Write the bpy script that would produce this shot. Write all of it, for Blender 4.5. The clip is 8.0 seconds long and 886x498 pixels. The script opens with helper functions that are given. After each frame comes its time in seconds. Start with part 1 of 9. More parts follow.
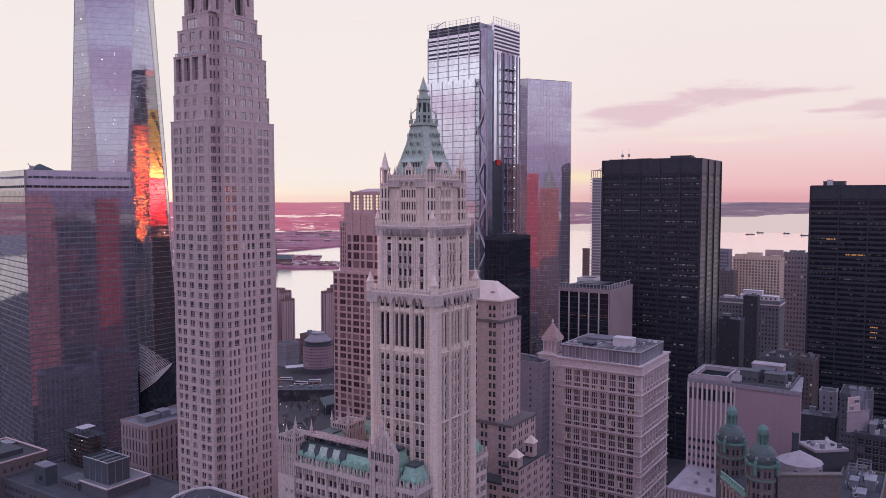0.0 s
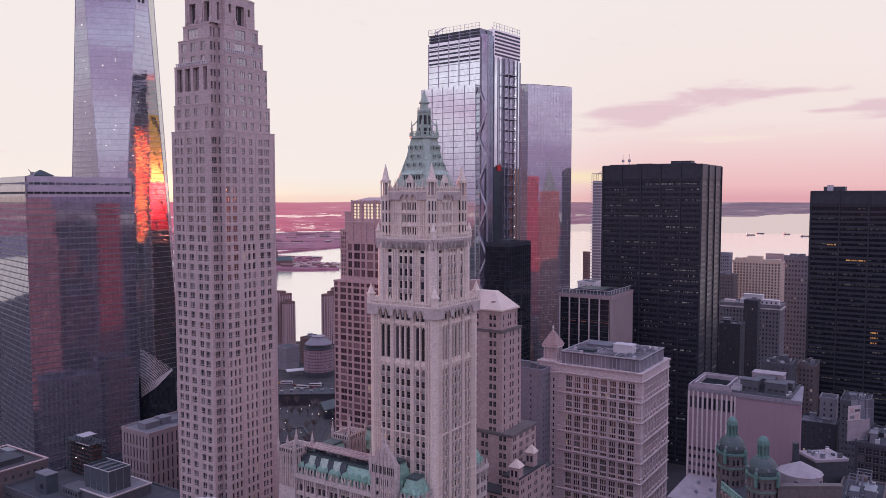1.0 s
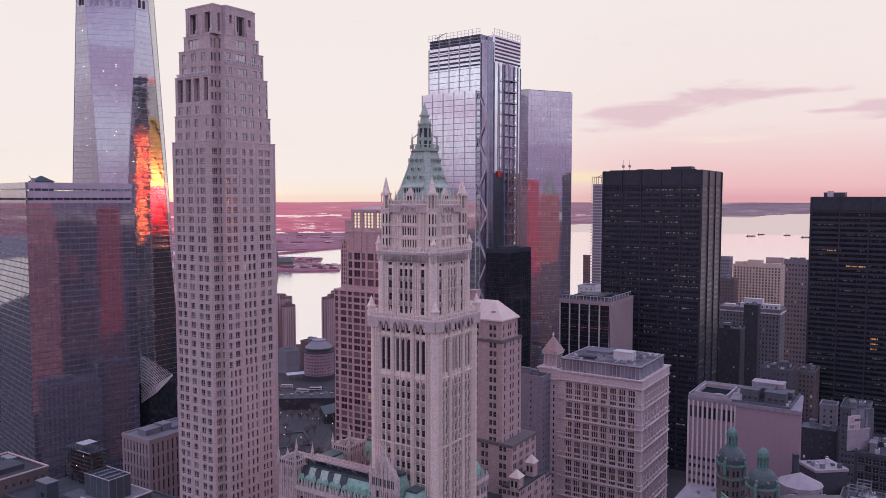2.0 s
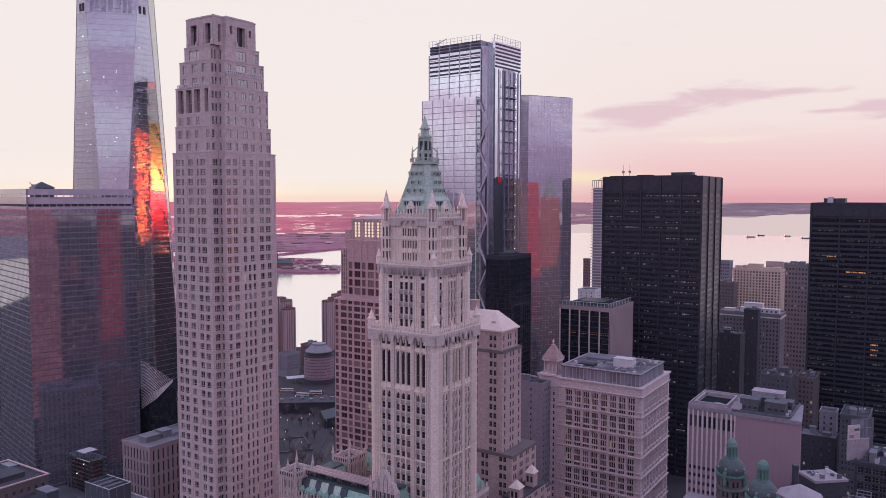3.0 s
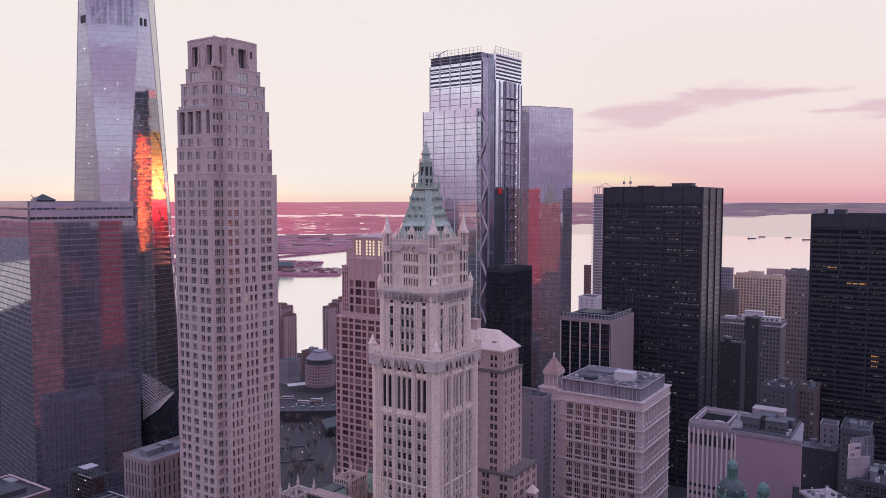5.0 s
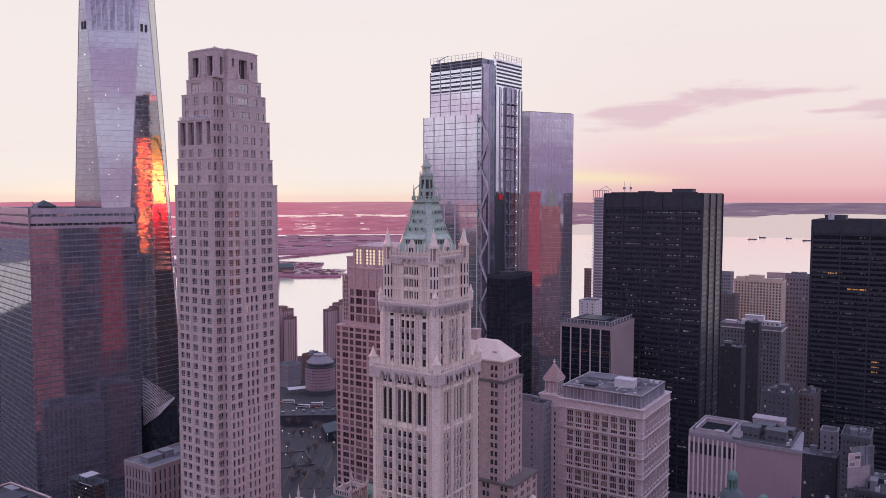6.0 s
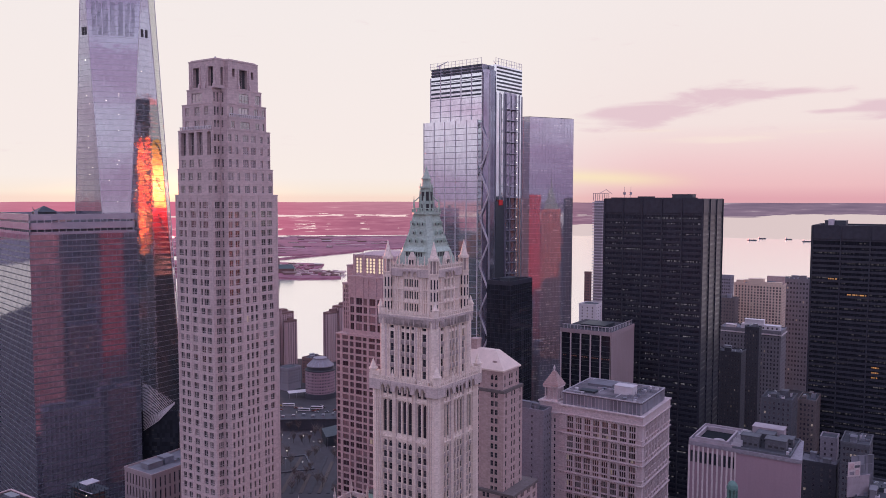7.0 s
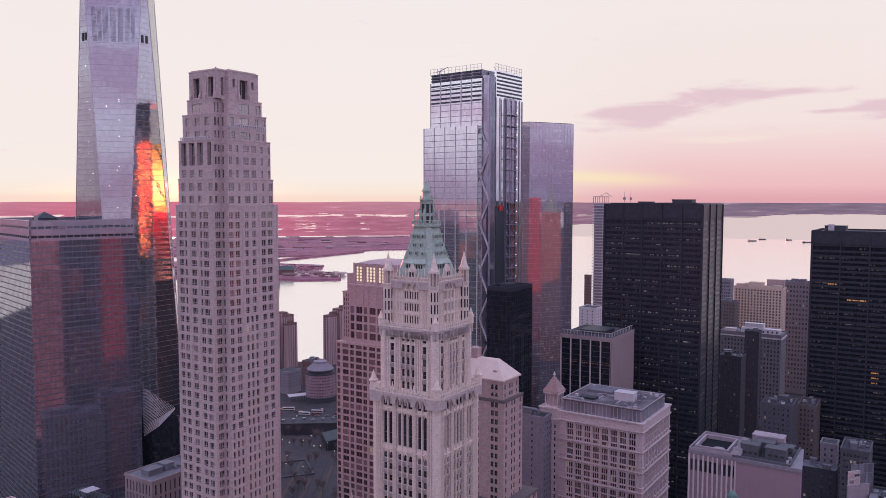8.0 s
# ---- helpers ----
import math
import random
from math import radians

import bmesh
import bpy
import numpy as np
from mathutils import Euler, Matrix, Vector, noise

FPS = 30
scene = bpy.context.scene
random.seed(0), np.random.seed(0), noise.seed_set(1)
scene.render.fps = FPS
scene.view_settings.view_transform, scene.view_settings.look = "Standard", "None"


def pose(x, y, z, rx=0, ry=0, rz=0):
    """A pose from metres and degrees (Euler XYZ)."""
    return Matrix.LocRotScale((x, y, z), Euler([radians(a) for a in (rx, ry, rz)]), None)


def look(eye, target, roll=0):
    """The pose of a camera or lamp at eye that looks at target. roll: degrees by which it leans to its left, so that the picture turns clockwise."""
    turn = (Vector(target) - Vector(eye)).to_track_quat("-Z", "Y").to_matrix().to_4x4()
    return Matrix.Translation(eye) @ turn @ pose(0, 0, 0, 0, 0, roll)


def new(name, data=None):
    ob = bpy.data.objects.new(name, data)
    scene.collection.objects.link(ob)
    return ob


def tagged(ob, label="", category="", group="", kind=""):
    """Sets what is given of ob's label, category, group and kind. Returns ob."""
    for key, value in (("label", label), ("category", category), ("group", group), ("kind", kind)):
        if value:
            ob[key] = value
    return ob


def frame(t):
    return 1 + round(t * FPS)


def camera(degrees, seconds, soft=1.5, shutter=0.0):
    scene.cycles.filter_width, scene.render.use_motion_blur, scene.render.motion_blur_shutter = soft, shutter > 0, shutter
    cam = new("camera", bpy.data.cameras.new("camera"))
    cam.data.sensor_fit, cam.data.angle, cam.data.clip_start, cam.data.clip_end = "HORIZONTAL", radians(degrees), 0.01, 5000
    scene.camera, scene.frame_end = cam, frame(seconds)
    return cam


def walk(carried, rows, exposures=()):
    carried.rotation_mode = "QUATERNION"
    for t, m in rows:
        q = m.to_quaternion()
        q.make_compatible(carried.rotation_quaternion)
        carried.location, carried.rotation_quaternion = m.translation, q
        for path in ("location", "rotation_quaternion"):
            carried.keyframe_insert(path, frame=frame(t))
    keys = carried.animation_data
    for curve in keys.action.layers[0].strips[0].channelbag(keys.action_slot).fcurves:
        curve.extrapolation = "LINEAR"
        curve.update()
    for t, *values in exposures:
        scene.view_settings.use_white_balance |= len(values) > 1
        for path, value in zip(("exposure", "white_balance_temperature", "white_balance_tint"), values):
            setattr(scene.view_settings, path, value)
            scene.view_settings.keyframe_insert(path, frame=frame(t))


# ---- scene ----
# Camera: a drone that rises straight up in front of a downtown skyline at dusk.
EYE, RISE, TILT, LEAN = 199.5, 34.5, -3.80, 0.0
cam = camera(59.56, 8.0, 0.75)
ROWS = [
    (0.0, 0.0, 0.0, 0.0, 0.0),
    (0.5, -0.04, 0.0606, 0.02, -0.02),
    (1.0, -0.07, 0.1225, 0.03, -0.0),
    (1.5, -0.09, 0.1849, 0.04, -0.02),
    (3.0, -0.12, 0.3779, 0.06, -0.07),
    (3.5, -0.16, 0.4401, 0.08, -0.07),
    (4.0, -0.19, 0.5022, 0.09, -0.06),
    (4.5, -0.20, 0.5644, 0.10, -0.06),
    (6.0, -0.22, 0.7567, 0.14, -0.07),
    (6.5, -0.23, 0.8176, 0.15, -0.09),
    (7.0, -0.23, 0.8777, 0.15, -0.10),
    (7.5, -0.27, 0.9383, 0.15, -0.10),
    (8.0, -0.30, 0.9990, 0.15, -0.09),
]
walk(cam, [(t, pose(x, 0, EYE + RISE * z, 90 + TILT, LEAN + roll, yaw)) for t, x, z, yaw, roll in ROWS])

# ---- light ----
SUN_AZ, SUN_EL = -19.6, 0.6          # degrees from straight ahead (minus: to the left), above the horizon
sun_way = Vector((math.sin(radians(SUN_AZ)) * math.cos(radians(SUN_EL)), math.cos(radians(SUN_AZ)) * math.cos(radians(SUN_EL)), math.sin(radians(SUN_EL))))
sun = new("sun", bpy.data.lights.new("sun", "SUN"))
sun.data.energy, sun.data.angle, sun.data.color = 3.2, radians(0.53), (1.0, 0.27, 0.20)
sun.matrix_world = look((0, 0, 500), Vector((0, 0, 500)) - sun_way)


class Nodes:
    """Short hand for node trees."""

    def __init__(self, tree):
        self.t = tree
        tree.nodes.clear()

    def n(self, kind, **values):
        node = self.t.nodes.new("ShaderNode" + kind)
        for key, value in values.items():
            if key == "op":
                node.operation = value
            elif key == "blend":
                node.data_type, node.blend_type = "RGBA", value
            elif key == "dims":
                node.noise_dimensions = value
            else:
                node.inputs[key].default_value = value
        return node

    def to(self, a, out, b, into):
        self.t.links.new(a.outputs[out], b.inputs[into])

    def math(self, op, a, b=None, clamp=False):
        node = self.t.nodes.new("ShaderNodeMath")
        node.operation, node.use_clamp = op, clamp
        for i, v in enumerate((a, b)):
            if v is None:
                continue
            if isinstance(v, (int, float)):
                node.inputs[i].default_value = v
            else:
                self.t.links.new(v, node.inputs[i])
        return node.outputs[0]

    def ramp(self, fac, stops):
        node = self.t.nodes.new("ShaderNodeValToRGB")
        el = node.color_ramp.elements
        while len(el) < len(stops):
            el.new(0.5)
        for e, (p, c) in zip(el, stops):
            e.position, e.color = p, (*c, 1) if len(c) == 3 else c
        self.t.links.new(fac, node.inputs[0])
        return node.outputs[0]

    def mix(self, fac, a, b, blend="MIX"):
        node = self.t.nodes.new("ShaderNodeMix")
        node.data_type, node.blend_type = "RGBA", blend
        for i, v in ((0, fac), (6, a), (7, b)):
            if isinstance(v, (int, float)):
                node.inputs[i].default_value = v
            elif isinstance(v, tuple):
                node.inputs[i].default_value = (*v, 1)
            else:
                self.t.links.new(v, node.inputs[i])
        return node.outputs[2]


world = bpy.data.worlds.new("dusk_sky")
scene.world = world
world.use_nodes = True
W = Nodes(world.node_tree)
geo_dir = W.n("TexCoord").outputs["Generated"]
sep = W.n("SeparateXYZ")
world.node_tree.links.new(geo_dir, sep.inputs[0])
dx, dy, dz = sep.outputs[0], sep.outputs[1], sep.outputs[2]
flat = W.math("SQRT", W.math("ADD", W.math("MULTIPLY", dx, dx), W.math("MULTIPLY", dy, dy)))
elev = W.math("DIVIDE", dz, W.math("MAXIMUM", flat, 0.001))                 # tangent of the height above the horizon
side = W.math("DIVIDE", dx, W.math("MAXIMUM", flat, 0.001))                 # sine of the bearing, plus: right
up01 = W.math("MULTIPLY", elev, 2.0, True)                                  # 0 .. 0.5 of the tangent
# towards the sun: cream white over a yellow and pink rim
near = W.ramp(up01, [(0.0, (0.95, 0.72, 0.62)), (0.014, (0.95, 0.81, 0.70)), (0.05, (0.94, 0.84, 0.79)), (0.14, (0.93, 0.83, 0.80)), (0.55, (0.90, 0.83, 0.82)), (1.0, (0.62, 0.66, 0.92))])
far = W.ramp(up01, [(0.0, (0.76, 0.39, 0.44)), (0.03, (0.85, 0.51, 0.53)), (0.10, (0.88, 0.62, 0.63)), (0.18, (0.90, 0.76, 0.74)), (0.30, (0.90, 0.79, 0.77)), (0.55, (0.90, 0.82, 0.81)), (1.0, (0.62, 0.66, 0.92))])
back = W.ramp(up01, [(0.0, (0.54, 0.45, 0.63)), (0.2, (1.09, 0.94, 1.13)), (0.5, (1.22, 1.12, 1.38)), (1.0, (0.90, 0.96, 1.42))])
veil_map = W.n("Mapping")
veil_map.inputs["Scale"].default_value = (2.0, 2.0, 9.0)
world.node_tree.links.new(geo_dir, veil_map.inputs[0])
veil = W.n("TexNoise", Scale=1.3, Detail=6.0, Roughness=0.55, Distortion=0.4)
W.to(veil_map, 0, veil, "Vector")
back = W.mix(W.ramp(veil.outputs["Fac"], [(0.42, (0, 0, 0)), (0.58, (1, 1, 1))]), back, W.mix(1.0, back, (0.72, 0.56, 0.66), "MULTIPLY"))
sun_dot = W.n("VectorMath", op="DOT_PRODUCT")
world.node_tree.links.new(geo_dir, sun_dot.inputs[0])
sun_dot.inputs[1].default_value = (sun_way.x, sun_way.y, 0)
facing = sun_dot.outputs["Value"]
to_side = W.n("MapRange")
to_side.interpolation_type = "SMOOTHSTEP"
world.node_tree.links.new(side, to_side.inputs[0])
to_side.inputs[1].default_value, to_side.inputs[2].default_value = -0.02, 0.30
sky_front = W.mix(to_side.outputs[0], near, far)
# a yellow bar of light low over the bay
bar_el = W.math("EXPONENT", W.math("MULTIPLY", W.math("POWER", W.math("SUBTRACT", elev, W.math("ADD", 0.034, W.math("MULTIPLY", side, -0.045))), 2.0), -14000.0))
bar_az = W.n("MapRange")
bar_az.interpolation_type = "SMOOTHSTEP"
world.node_tree.links.new(side, bar_az.inputs[0])
bar_az.inputs[1].default_value, bar_az.inputs[2].default_value = 0.335, 0.20
bar_from = W.n("MapRange")
bar_from.interpolation_type = "SMOOTHSTEP"
world.node_tree.links.new(side, bar_from.inputs[0])
bar_from.inputs[1].default_value, bar_from.inputs[2].default_value = 0.02, 0.15
sky_front = W.mix(W.math("MULTIPLY", bar_el, W.math("MULTIPLY", W.math("MULTIPLY", bar_az.outputs[0], bar_from.outputs[0]), 0.6)), sky_front, (0.98, 0.86, 0.50))
# thin pink clouds to the right: long wisps, ragged at their edges
cl_map = W.n("Mapping")
cl_map.inputs["Scale"].default_value = (9.0, 9.0, 46.0)
world.node_tree.links.new(geo_dir, cl_map.inputs[0])
cl_noise = W.n("TexNoise", Scale=1.5, Detail=7.0, Roughness=0.58, Distortion=0.5)
W.to(cl_map, 0, cl_noise, "Vector")


def wisp(at_side, at_elev, wide, high, weight):
    """A soft oval of the sky, its middle given as sine of the bearing and tangent of the height."""
    a = W.math("POWER", W.math("DIVIDE", W.math("SUBTRACT", side, at_side), wide), 2.0)
    b = W.math("POWER", W.math("DIVIDE", W.math("SUBTRACT", elev, at_elev), high), 2.0)
    return W.math("MULTIPLY", W.math("EXPONENT", W.math("MULTIPLY", W.math("ADD", a, b), -1.0)), weight)


def wisps(ovals, rough):
    total = 0.0
    for oval in ovals:
        total = W.math("ADD", wisp(*oval), total)
    total = W.math("ADD", total, W.math("MULTIPLY", W.math("SUBTRACT", cl_noise.outputs["Fac"], 0.5), rough))
    soft = W.n("MapRange")
    soft.interpolation_type = "SMOOTHSTEP"
    world.node_tree.links.new(total, soft.inputs[0])
    soft.inputs[1].default_value, soft.inputs[2].default_value = 0.24, 0.95
    return W.math("MULTIPLY", soft.outputs[0], W.math("GREATER_THAN", dy, 0.0))


rosy = wisps(((0.275, 0.107, 0.065, 0.013, 0.95), (0.345, 0.126, 0.06, 0.012, 0.95), (0.205, 0.105, 0.05, 0.008, 0.7), (0.42, 0.1235, 0.045, 0.0045, 0.7), (0.487, 0.104, 0.03, 0.009, 0.9), (0.43, 0.1005, 0.03, 0.003, 0.7), (0.46, 0.091, 0.05, 0.004, 0.45), (0.22, 0.086, 0.05, 0.009, 0.45), (0.38, 0.082, 0.05, 0.005, 0.4), (0.255, 0.101, 0.03, 0.012, 0.4)), 1.9)
creamy_gap = wisps(((0.335, 0.071, 0.085, 0.006, 0.9), (0.25, 0.083, 0.05, 0.003, 0.7), (0.42, 0.078, 0.05, 0.003, 0.5)), 1.4)
sky_front = W.mix(W.math("MULTIPLY", creamy_gap, 0.75), sky_front, (0.93, 0.78, 0.70))
sky_front = W.mix(W.math("MULTIPLY", rosy, 0.66), sky_front, (0.72, 0.48, 0.57))
to_back = W.n("MapRange")
to_back.interpolation_type = "SMOOTHSTEP"
world.node_tree.links.new(facing, to_back.inputs[0])
to_back.inputs[1].default_value, to_back.inputs[2].default_value = 0.70, 0.05
sky_all = W.mix(to_back.outputs[0], sky_front, back)
# the distance under the skyline: hills and, to the right, the bay
hill_map = W.n("Mapping")
hill_map.inputs["Scale"].default_value = (16.0, 16.0, 230.0)
world.node_tree.links.new(geo_dir, hill_map.inputs[0])
hill_noise = W.n("TexNoise", Scale=1.5, Detail=8.0, Roughness=0.6)
W.to(hill_map, 0, hill_noise, "Vector")
rim_noise = W.n("TexNoise", Scale=7.0, Detail=5.0, Roughness=0.5)
flat_dir = W.n("CombineXYZ")
world.node_tree.links.new(dx, flat_dir.inputs[0])
world.node_tree.links.new(dy, flat_dir.inputs[1])
W.to(flat_dir, 0, rim_noise, "Vector")
land_left = W.ramp(hill_noise.outputs["Fac"], [(0.3, (0.29, 0.10, 0.18)), (0.5, (0.40, 0.15, 0.23)), (0.63, (0.50, 0.22, 0.31)), (0.72, (0.80, 0.52, 0.56))])
land_right = W.ramp(hill_noise.outputs["Fac"], [(0.3, (0.17, 0.12, 0.19)), (0.6, (0.26, 0.18, 0.26)), (0.72, (0.5, 0.40, 0.46))])
# distance haze mixed into the land colour, paler towards the horizon
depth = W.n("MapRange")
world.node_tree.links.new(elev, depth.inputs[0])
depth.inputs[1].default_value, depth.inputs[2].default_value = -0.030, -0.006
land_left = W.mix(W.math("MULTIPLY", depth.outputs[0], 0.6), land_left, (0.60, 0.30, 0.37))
# sun glare tinted into the land colour as warm haze, and bright water beyond it
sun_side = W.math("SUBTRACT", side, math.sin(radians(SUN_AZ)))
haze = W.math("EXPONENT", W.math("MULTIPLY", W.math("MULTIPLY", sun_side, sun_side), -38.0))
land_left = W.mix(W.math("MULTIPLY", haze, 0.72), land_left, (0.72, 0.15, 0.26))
patch_noise = W.n("TexNoise", Scale=34.0, Detail=3.0, Roughness=0.5)
W.to(flat_dir, 0, patch_noise, "Vector")


def streak(level, thick, rough, gate):
    e = W.math("ABSOLUTE", W.math("ADD", W.math("SUBTRACT", elev, level), W.math("MULTIPLY", W.math("SUBTRACT", hill_noise.outputs["Fac"], 0.5), rough)))
    return W.math("LESS_THAN", e, W.math("MULTIPLY", W.math("MULTIPLY", W.math("SUBTRACT", patch_noise.outputs["Fac"], gate), 9.0, True), thick))


water_far = W.math("MAXIMUM", streak(-0.0228, 0.0012, 0.012, 0.36), W.math("MAXIMUM", W.math("MAXIMUM", streak(-0.0300, 0.0005, 0.020, 0.60), streak(-0.0345, 0.0008, 0.020, 0.56)), streak(-0.0402, 0.0009, 0.020, 0.53)))
land_left = W.mix(water_far, land_left, (0.95, 0.70, 0.70))
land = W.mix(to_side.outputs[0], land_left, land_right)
bay_edge = W.n("MapRange")
world.node_tree.links.new(side, bay_edge.inputs[0])
bay_edge.inputs[1].default_value, bay_edge.inputs[2].default_value = 0.10, 0.42
bay_edge.inputs[3].default_value, bay_edge.inputs[4].default_value = -0.038, -0.019
bay = W.math("LESS_THAN", W.math("SUBTRACT", elev, W.math("MULTIPLY", W.math("SUBTRACT", hill_noise.outputs["Fac"], 0.5), 0.006)), bay_edge.outputs[0])
bay = W.math("MULTIPLY", bay, W.math("GREATER_THAN", side, 0.03))
distance = W.mix(bay, land, (0.72, 0.58, 0.58))
spit = W.math("ADD", wisp(0.352, -0.0225, 0.03, 0.0011, 1.0), W.math("MULTIPLY", W.math("SUBTRACT", hill_noise.outputs["Fac"], 0.5), 0.9))
distance = W.mix(W.math("GREATER_THAN", spit, 0.5), distance, (0.36, 0.27, 0.33))
rim = W.math("ADD", -0.0078, W.math("MULTIPLY", rim_noise.outputs["Fac"], 0.004))
under = W.math("LESS_THAN", elev, rim)
# the bright rim of the setting sun, drawn out along the horizon
off_az = W.math("SUBTRACT", side, math.sin(radians(SUN_AZ)))
glow_az = W.math("EXPONENT", W.math("MULTIPLY", W.math("MULTIPLY", off_az, off_az), -110.0))
glow_el = W.math("EXPONENT", W.math("MULTIPLY", W.math("ABSOLUTE", W.math("SUBTRACT", elev, 0.006)), -95.0))
glow_fac = W.math("MULTIPLY", W.math("MULTIPLY", glow_az, glow_el), W.math("GREATER_THAN", dy, 0.0))
glow_col = W.mix(1.0, (0.45, 0.22, 0.05), W.mix(glow_fac, (0.0, 0.0, 0.0), (1.0, 1.0, 1.0)), "MULTIPLY")
sky_all = W.mix(1.0, sky_all, glow_col, "ADD")
core_az = W.math("EXPONENT", W.math("MULTIPLY", W.math("MULTIPLY", off_az, off_az), -2600.0))
core_el = W.math("EXPONENT", W.math("MULTIPLY", W.math("ABSOLUTE", W.math("SUBTRACT", elev, 0.010)), -70.0))
core_fac = W.math("MULTIPLY", W.math("MULTIPLY", core_az, core_el), W.math("GREATER_THAN", dy, 0.0))
core_col = W.mix(1.0, (1.35, 0.26, 0.0), W.mix(core_fac, (0.0, 0.0, 0.0), (1.0, 1.0, 1.0)), "MULTIPLY")
sky_all = W.mix(1.0, sky_all, core_col, "ADD")
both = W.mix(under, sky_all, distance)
bg = W.n("Background", Strength=1.0)
world.node_tree.links.new(both, bg.inputs[0])
W.to(bg, 0, W.n("OutputWorld"), 0)

# ---- materials ----
def material(name):
    m = bpy.data.materials.new(name)
    m.use_nodes = True
    return m, Nodes(m.node_tree)


def finish(N, colour, rough, metal=0.0, bump=None, bump_strength=0.3, bump_distance=0.05, spec=0.5, emit=None, emit_strength=0.0, clear=0.0, ior=1.5):
    b = N.n("BsdfPrincipled", IOR=ior)
    for key, v in (("Base Color", colour), ("Roughness", rough), ("Metallic", metal), ("Specular IOR Level", spec)):
        if isinstance(v, tuple):
            b.inputs[key].default_value = (*v, 1)
        elif isinstance(v, (int, float)):
            b.inputs[key].default_value = v
        else:
            N.t.links.new(v, b.inputs[key])
    if emit is not None:
        if isinstance(emit, tuple):
            b.inputs["Emission Color"].default_value = (*emit, 1)
        else:
            N.t.links.new(emit, b.inputs["Emission Color"])
        if isinstance(emit_strength, (int, float)):
            b.inputs["Emission Strength"].default_value = emit_strength
        else:
            N.t.links.new(emit_strength, b.inputs["Emission Strength"])
    if bump is not None:
        bp = N.n("Bump", Strength=bump_strength, Distance=bump_distance)
        N.t.links.new(bump, bp.inputs["Height"])
        N.to(bp, 0, b, "Normal")
    if clear:
        both_sides = N.n("MixShader", Fac=clear)
        N.to(b, 0, both_sides, 1)
        N.to(N.n("BsdfTransparent"), 0, both_sides, 2)
        N.to(both_sides, 0, N.n("OutputMaterial"), 0)
    else:
        N.to(b, 0, N.n("OutputMaterial"), 0)


def coords(N, scale=(1, 1, 1)):
    mp = N.n("Mapping")
    mp.inputs["Scale"].default_value = scale
    N.to(N.n("TexCoord"), "Object", mp, 0)
    return mp.outputs[0]


def noise_of(N, scale, detail=4.0, rough=0.55, stretch=(1, 1, 1)):
    t = N.n("TexNoise", Scale=scale, Detail=detail, Roughness=rough)
    N.t.links.new(coords(N, stretch), t.inputs["Vector"])
    return t.outputs["Fac"]


def masonry(name, base, stain, rough=0.8, course=0.0, streak=0.5, grain=0.18, block=1.1):
    """Stone, brick or terracotta: patches, rain streaks, grain and, if wanted, courses."""
    m, N = material(name)
    big = N.ramp(noise_of(N, 0.09, 5.0), [(0.3, (0, 0, 0)), (0.7, (1, 1, 1))])
    run = N.ramp(noise_of(N, 0.6, 6.0, 0.65, (1, 1, 0.06)), [(0.42, (0, 0, 0)), (0.75, (1, 1, 1))])
    fine = noise_of(N, 1.1, 4.0, 0.75)
    col = N.mix(N.math("MULTIPLY", big, 0.55), base, stain)
    col = N.mix(N.math("MULTIPLY", run, streak), col, tuple(c * 0.55 for c in stain))
    col = N.mix(grain, col, N.ramp(fine, [(0.3, tuple(c * 0.35 for c in base)), (0.5, base), (0.7, tuple(min(1, c * 1.6) for c in base))]))
    if block:
        sp = N.n("SeparateXYZ")
        N.to(N.n("TexCoord"), "Object", sp, 0)
        cells = N.n("CombineXYZ")
        for i, step in enumerate((block, block, block * 0.55)):
            N.t.links.new(N.math("FLOOR", N.math("DIVIDE", N.math("ADD", sp.outputs[i], 0.017), step)), cells.inputs[i])
        wn = N.n("TexWhiteNoise")
        N.to(cells, 0, wn, "Vector")
        col = N.mix(0.3, col, N.mix(wn.outputs["Value"], tuple(c * 0.6 for c in base), tuple(min(1, c * 1.3) for c in base)))
    height = fine
    if course:
        sp = N.n("SeparateXYZ")
        N.to(N.n("TexCoord"), "Object", sp, 0)
        line = N.math("LESS_THAN", N.math("FRACT", N.math("DIVIDE", sp.outputs[2], course)), 0.08)
        col = N.mix(N.math("MULTIPLY", line, 0.35), col, tuple(c * 0.5 for c in stain))
    finish(N, col, rough, 0.0, height, 0.35, 0.08)
    return m


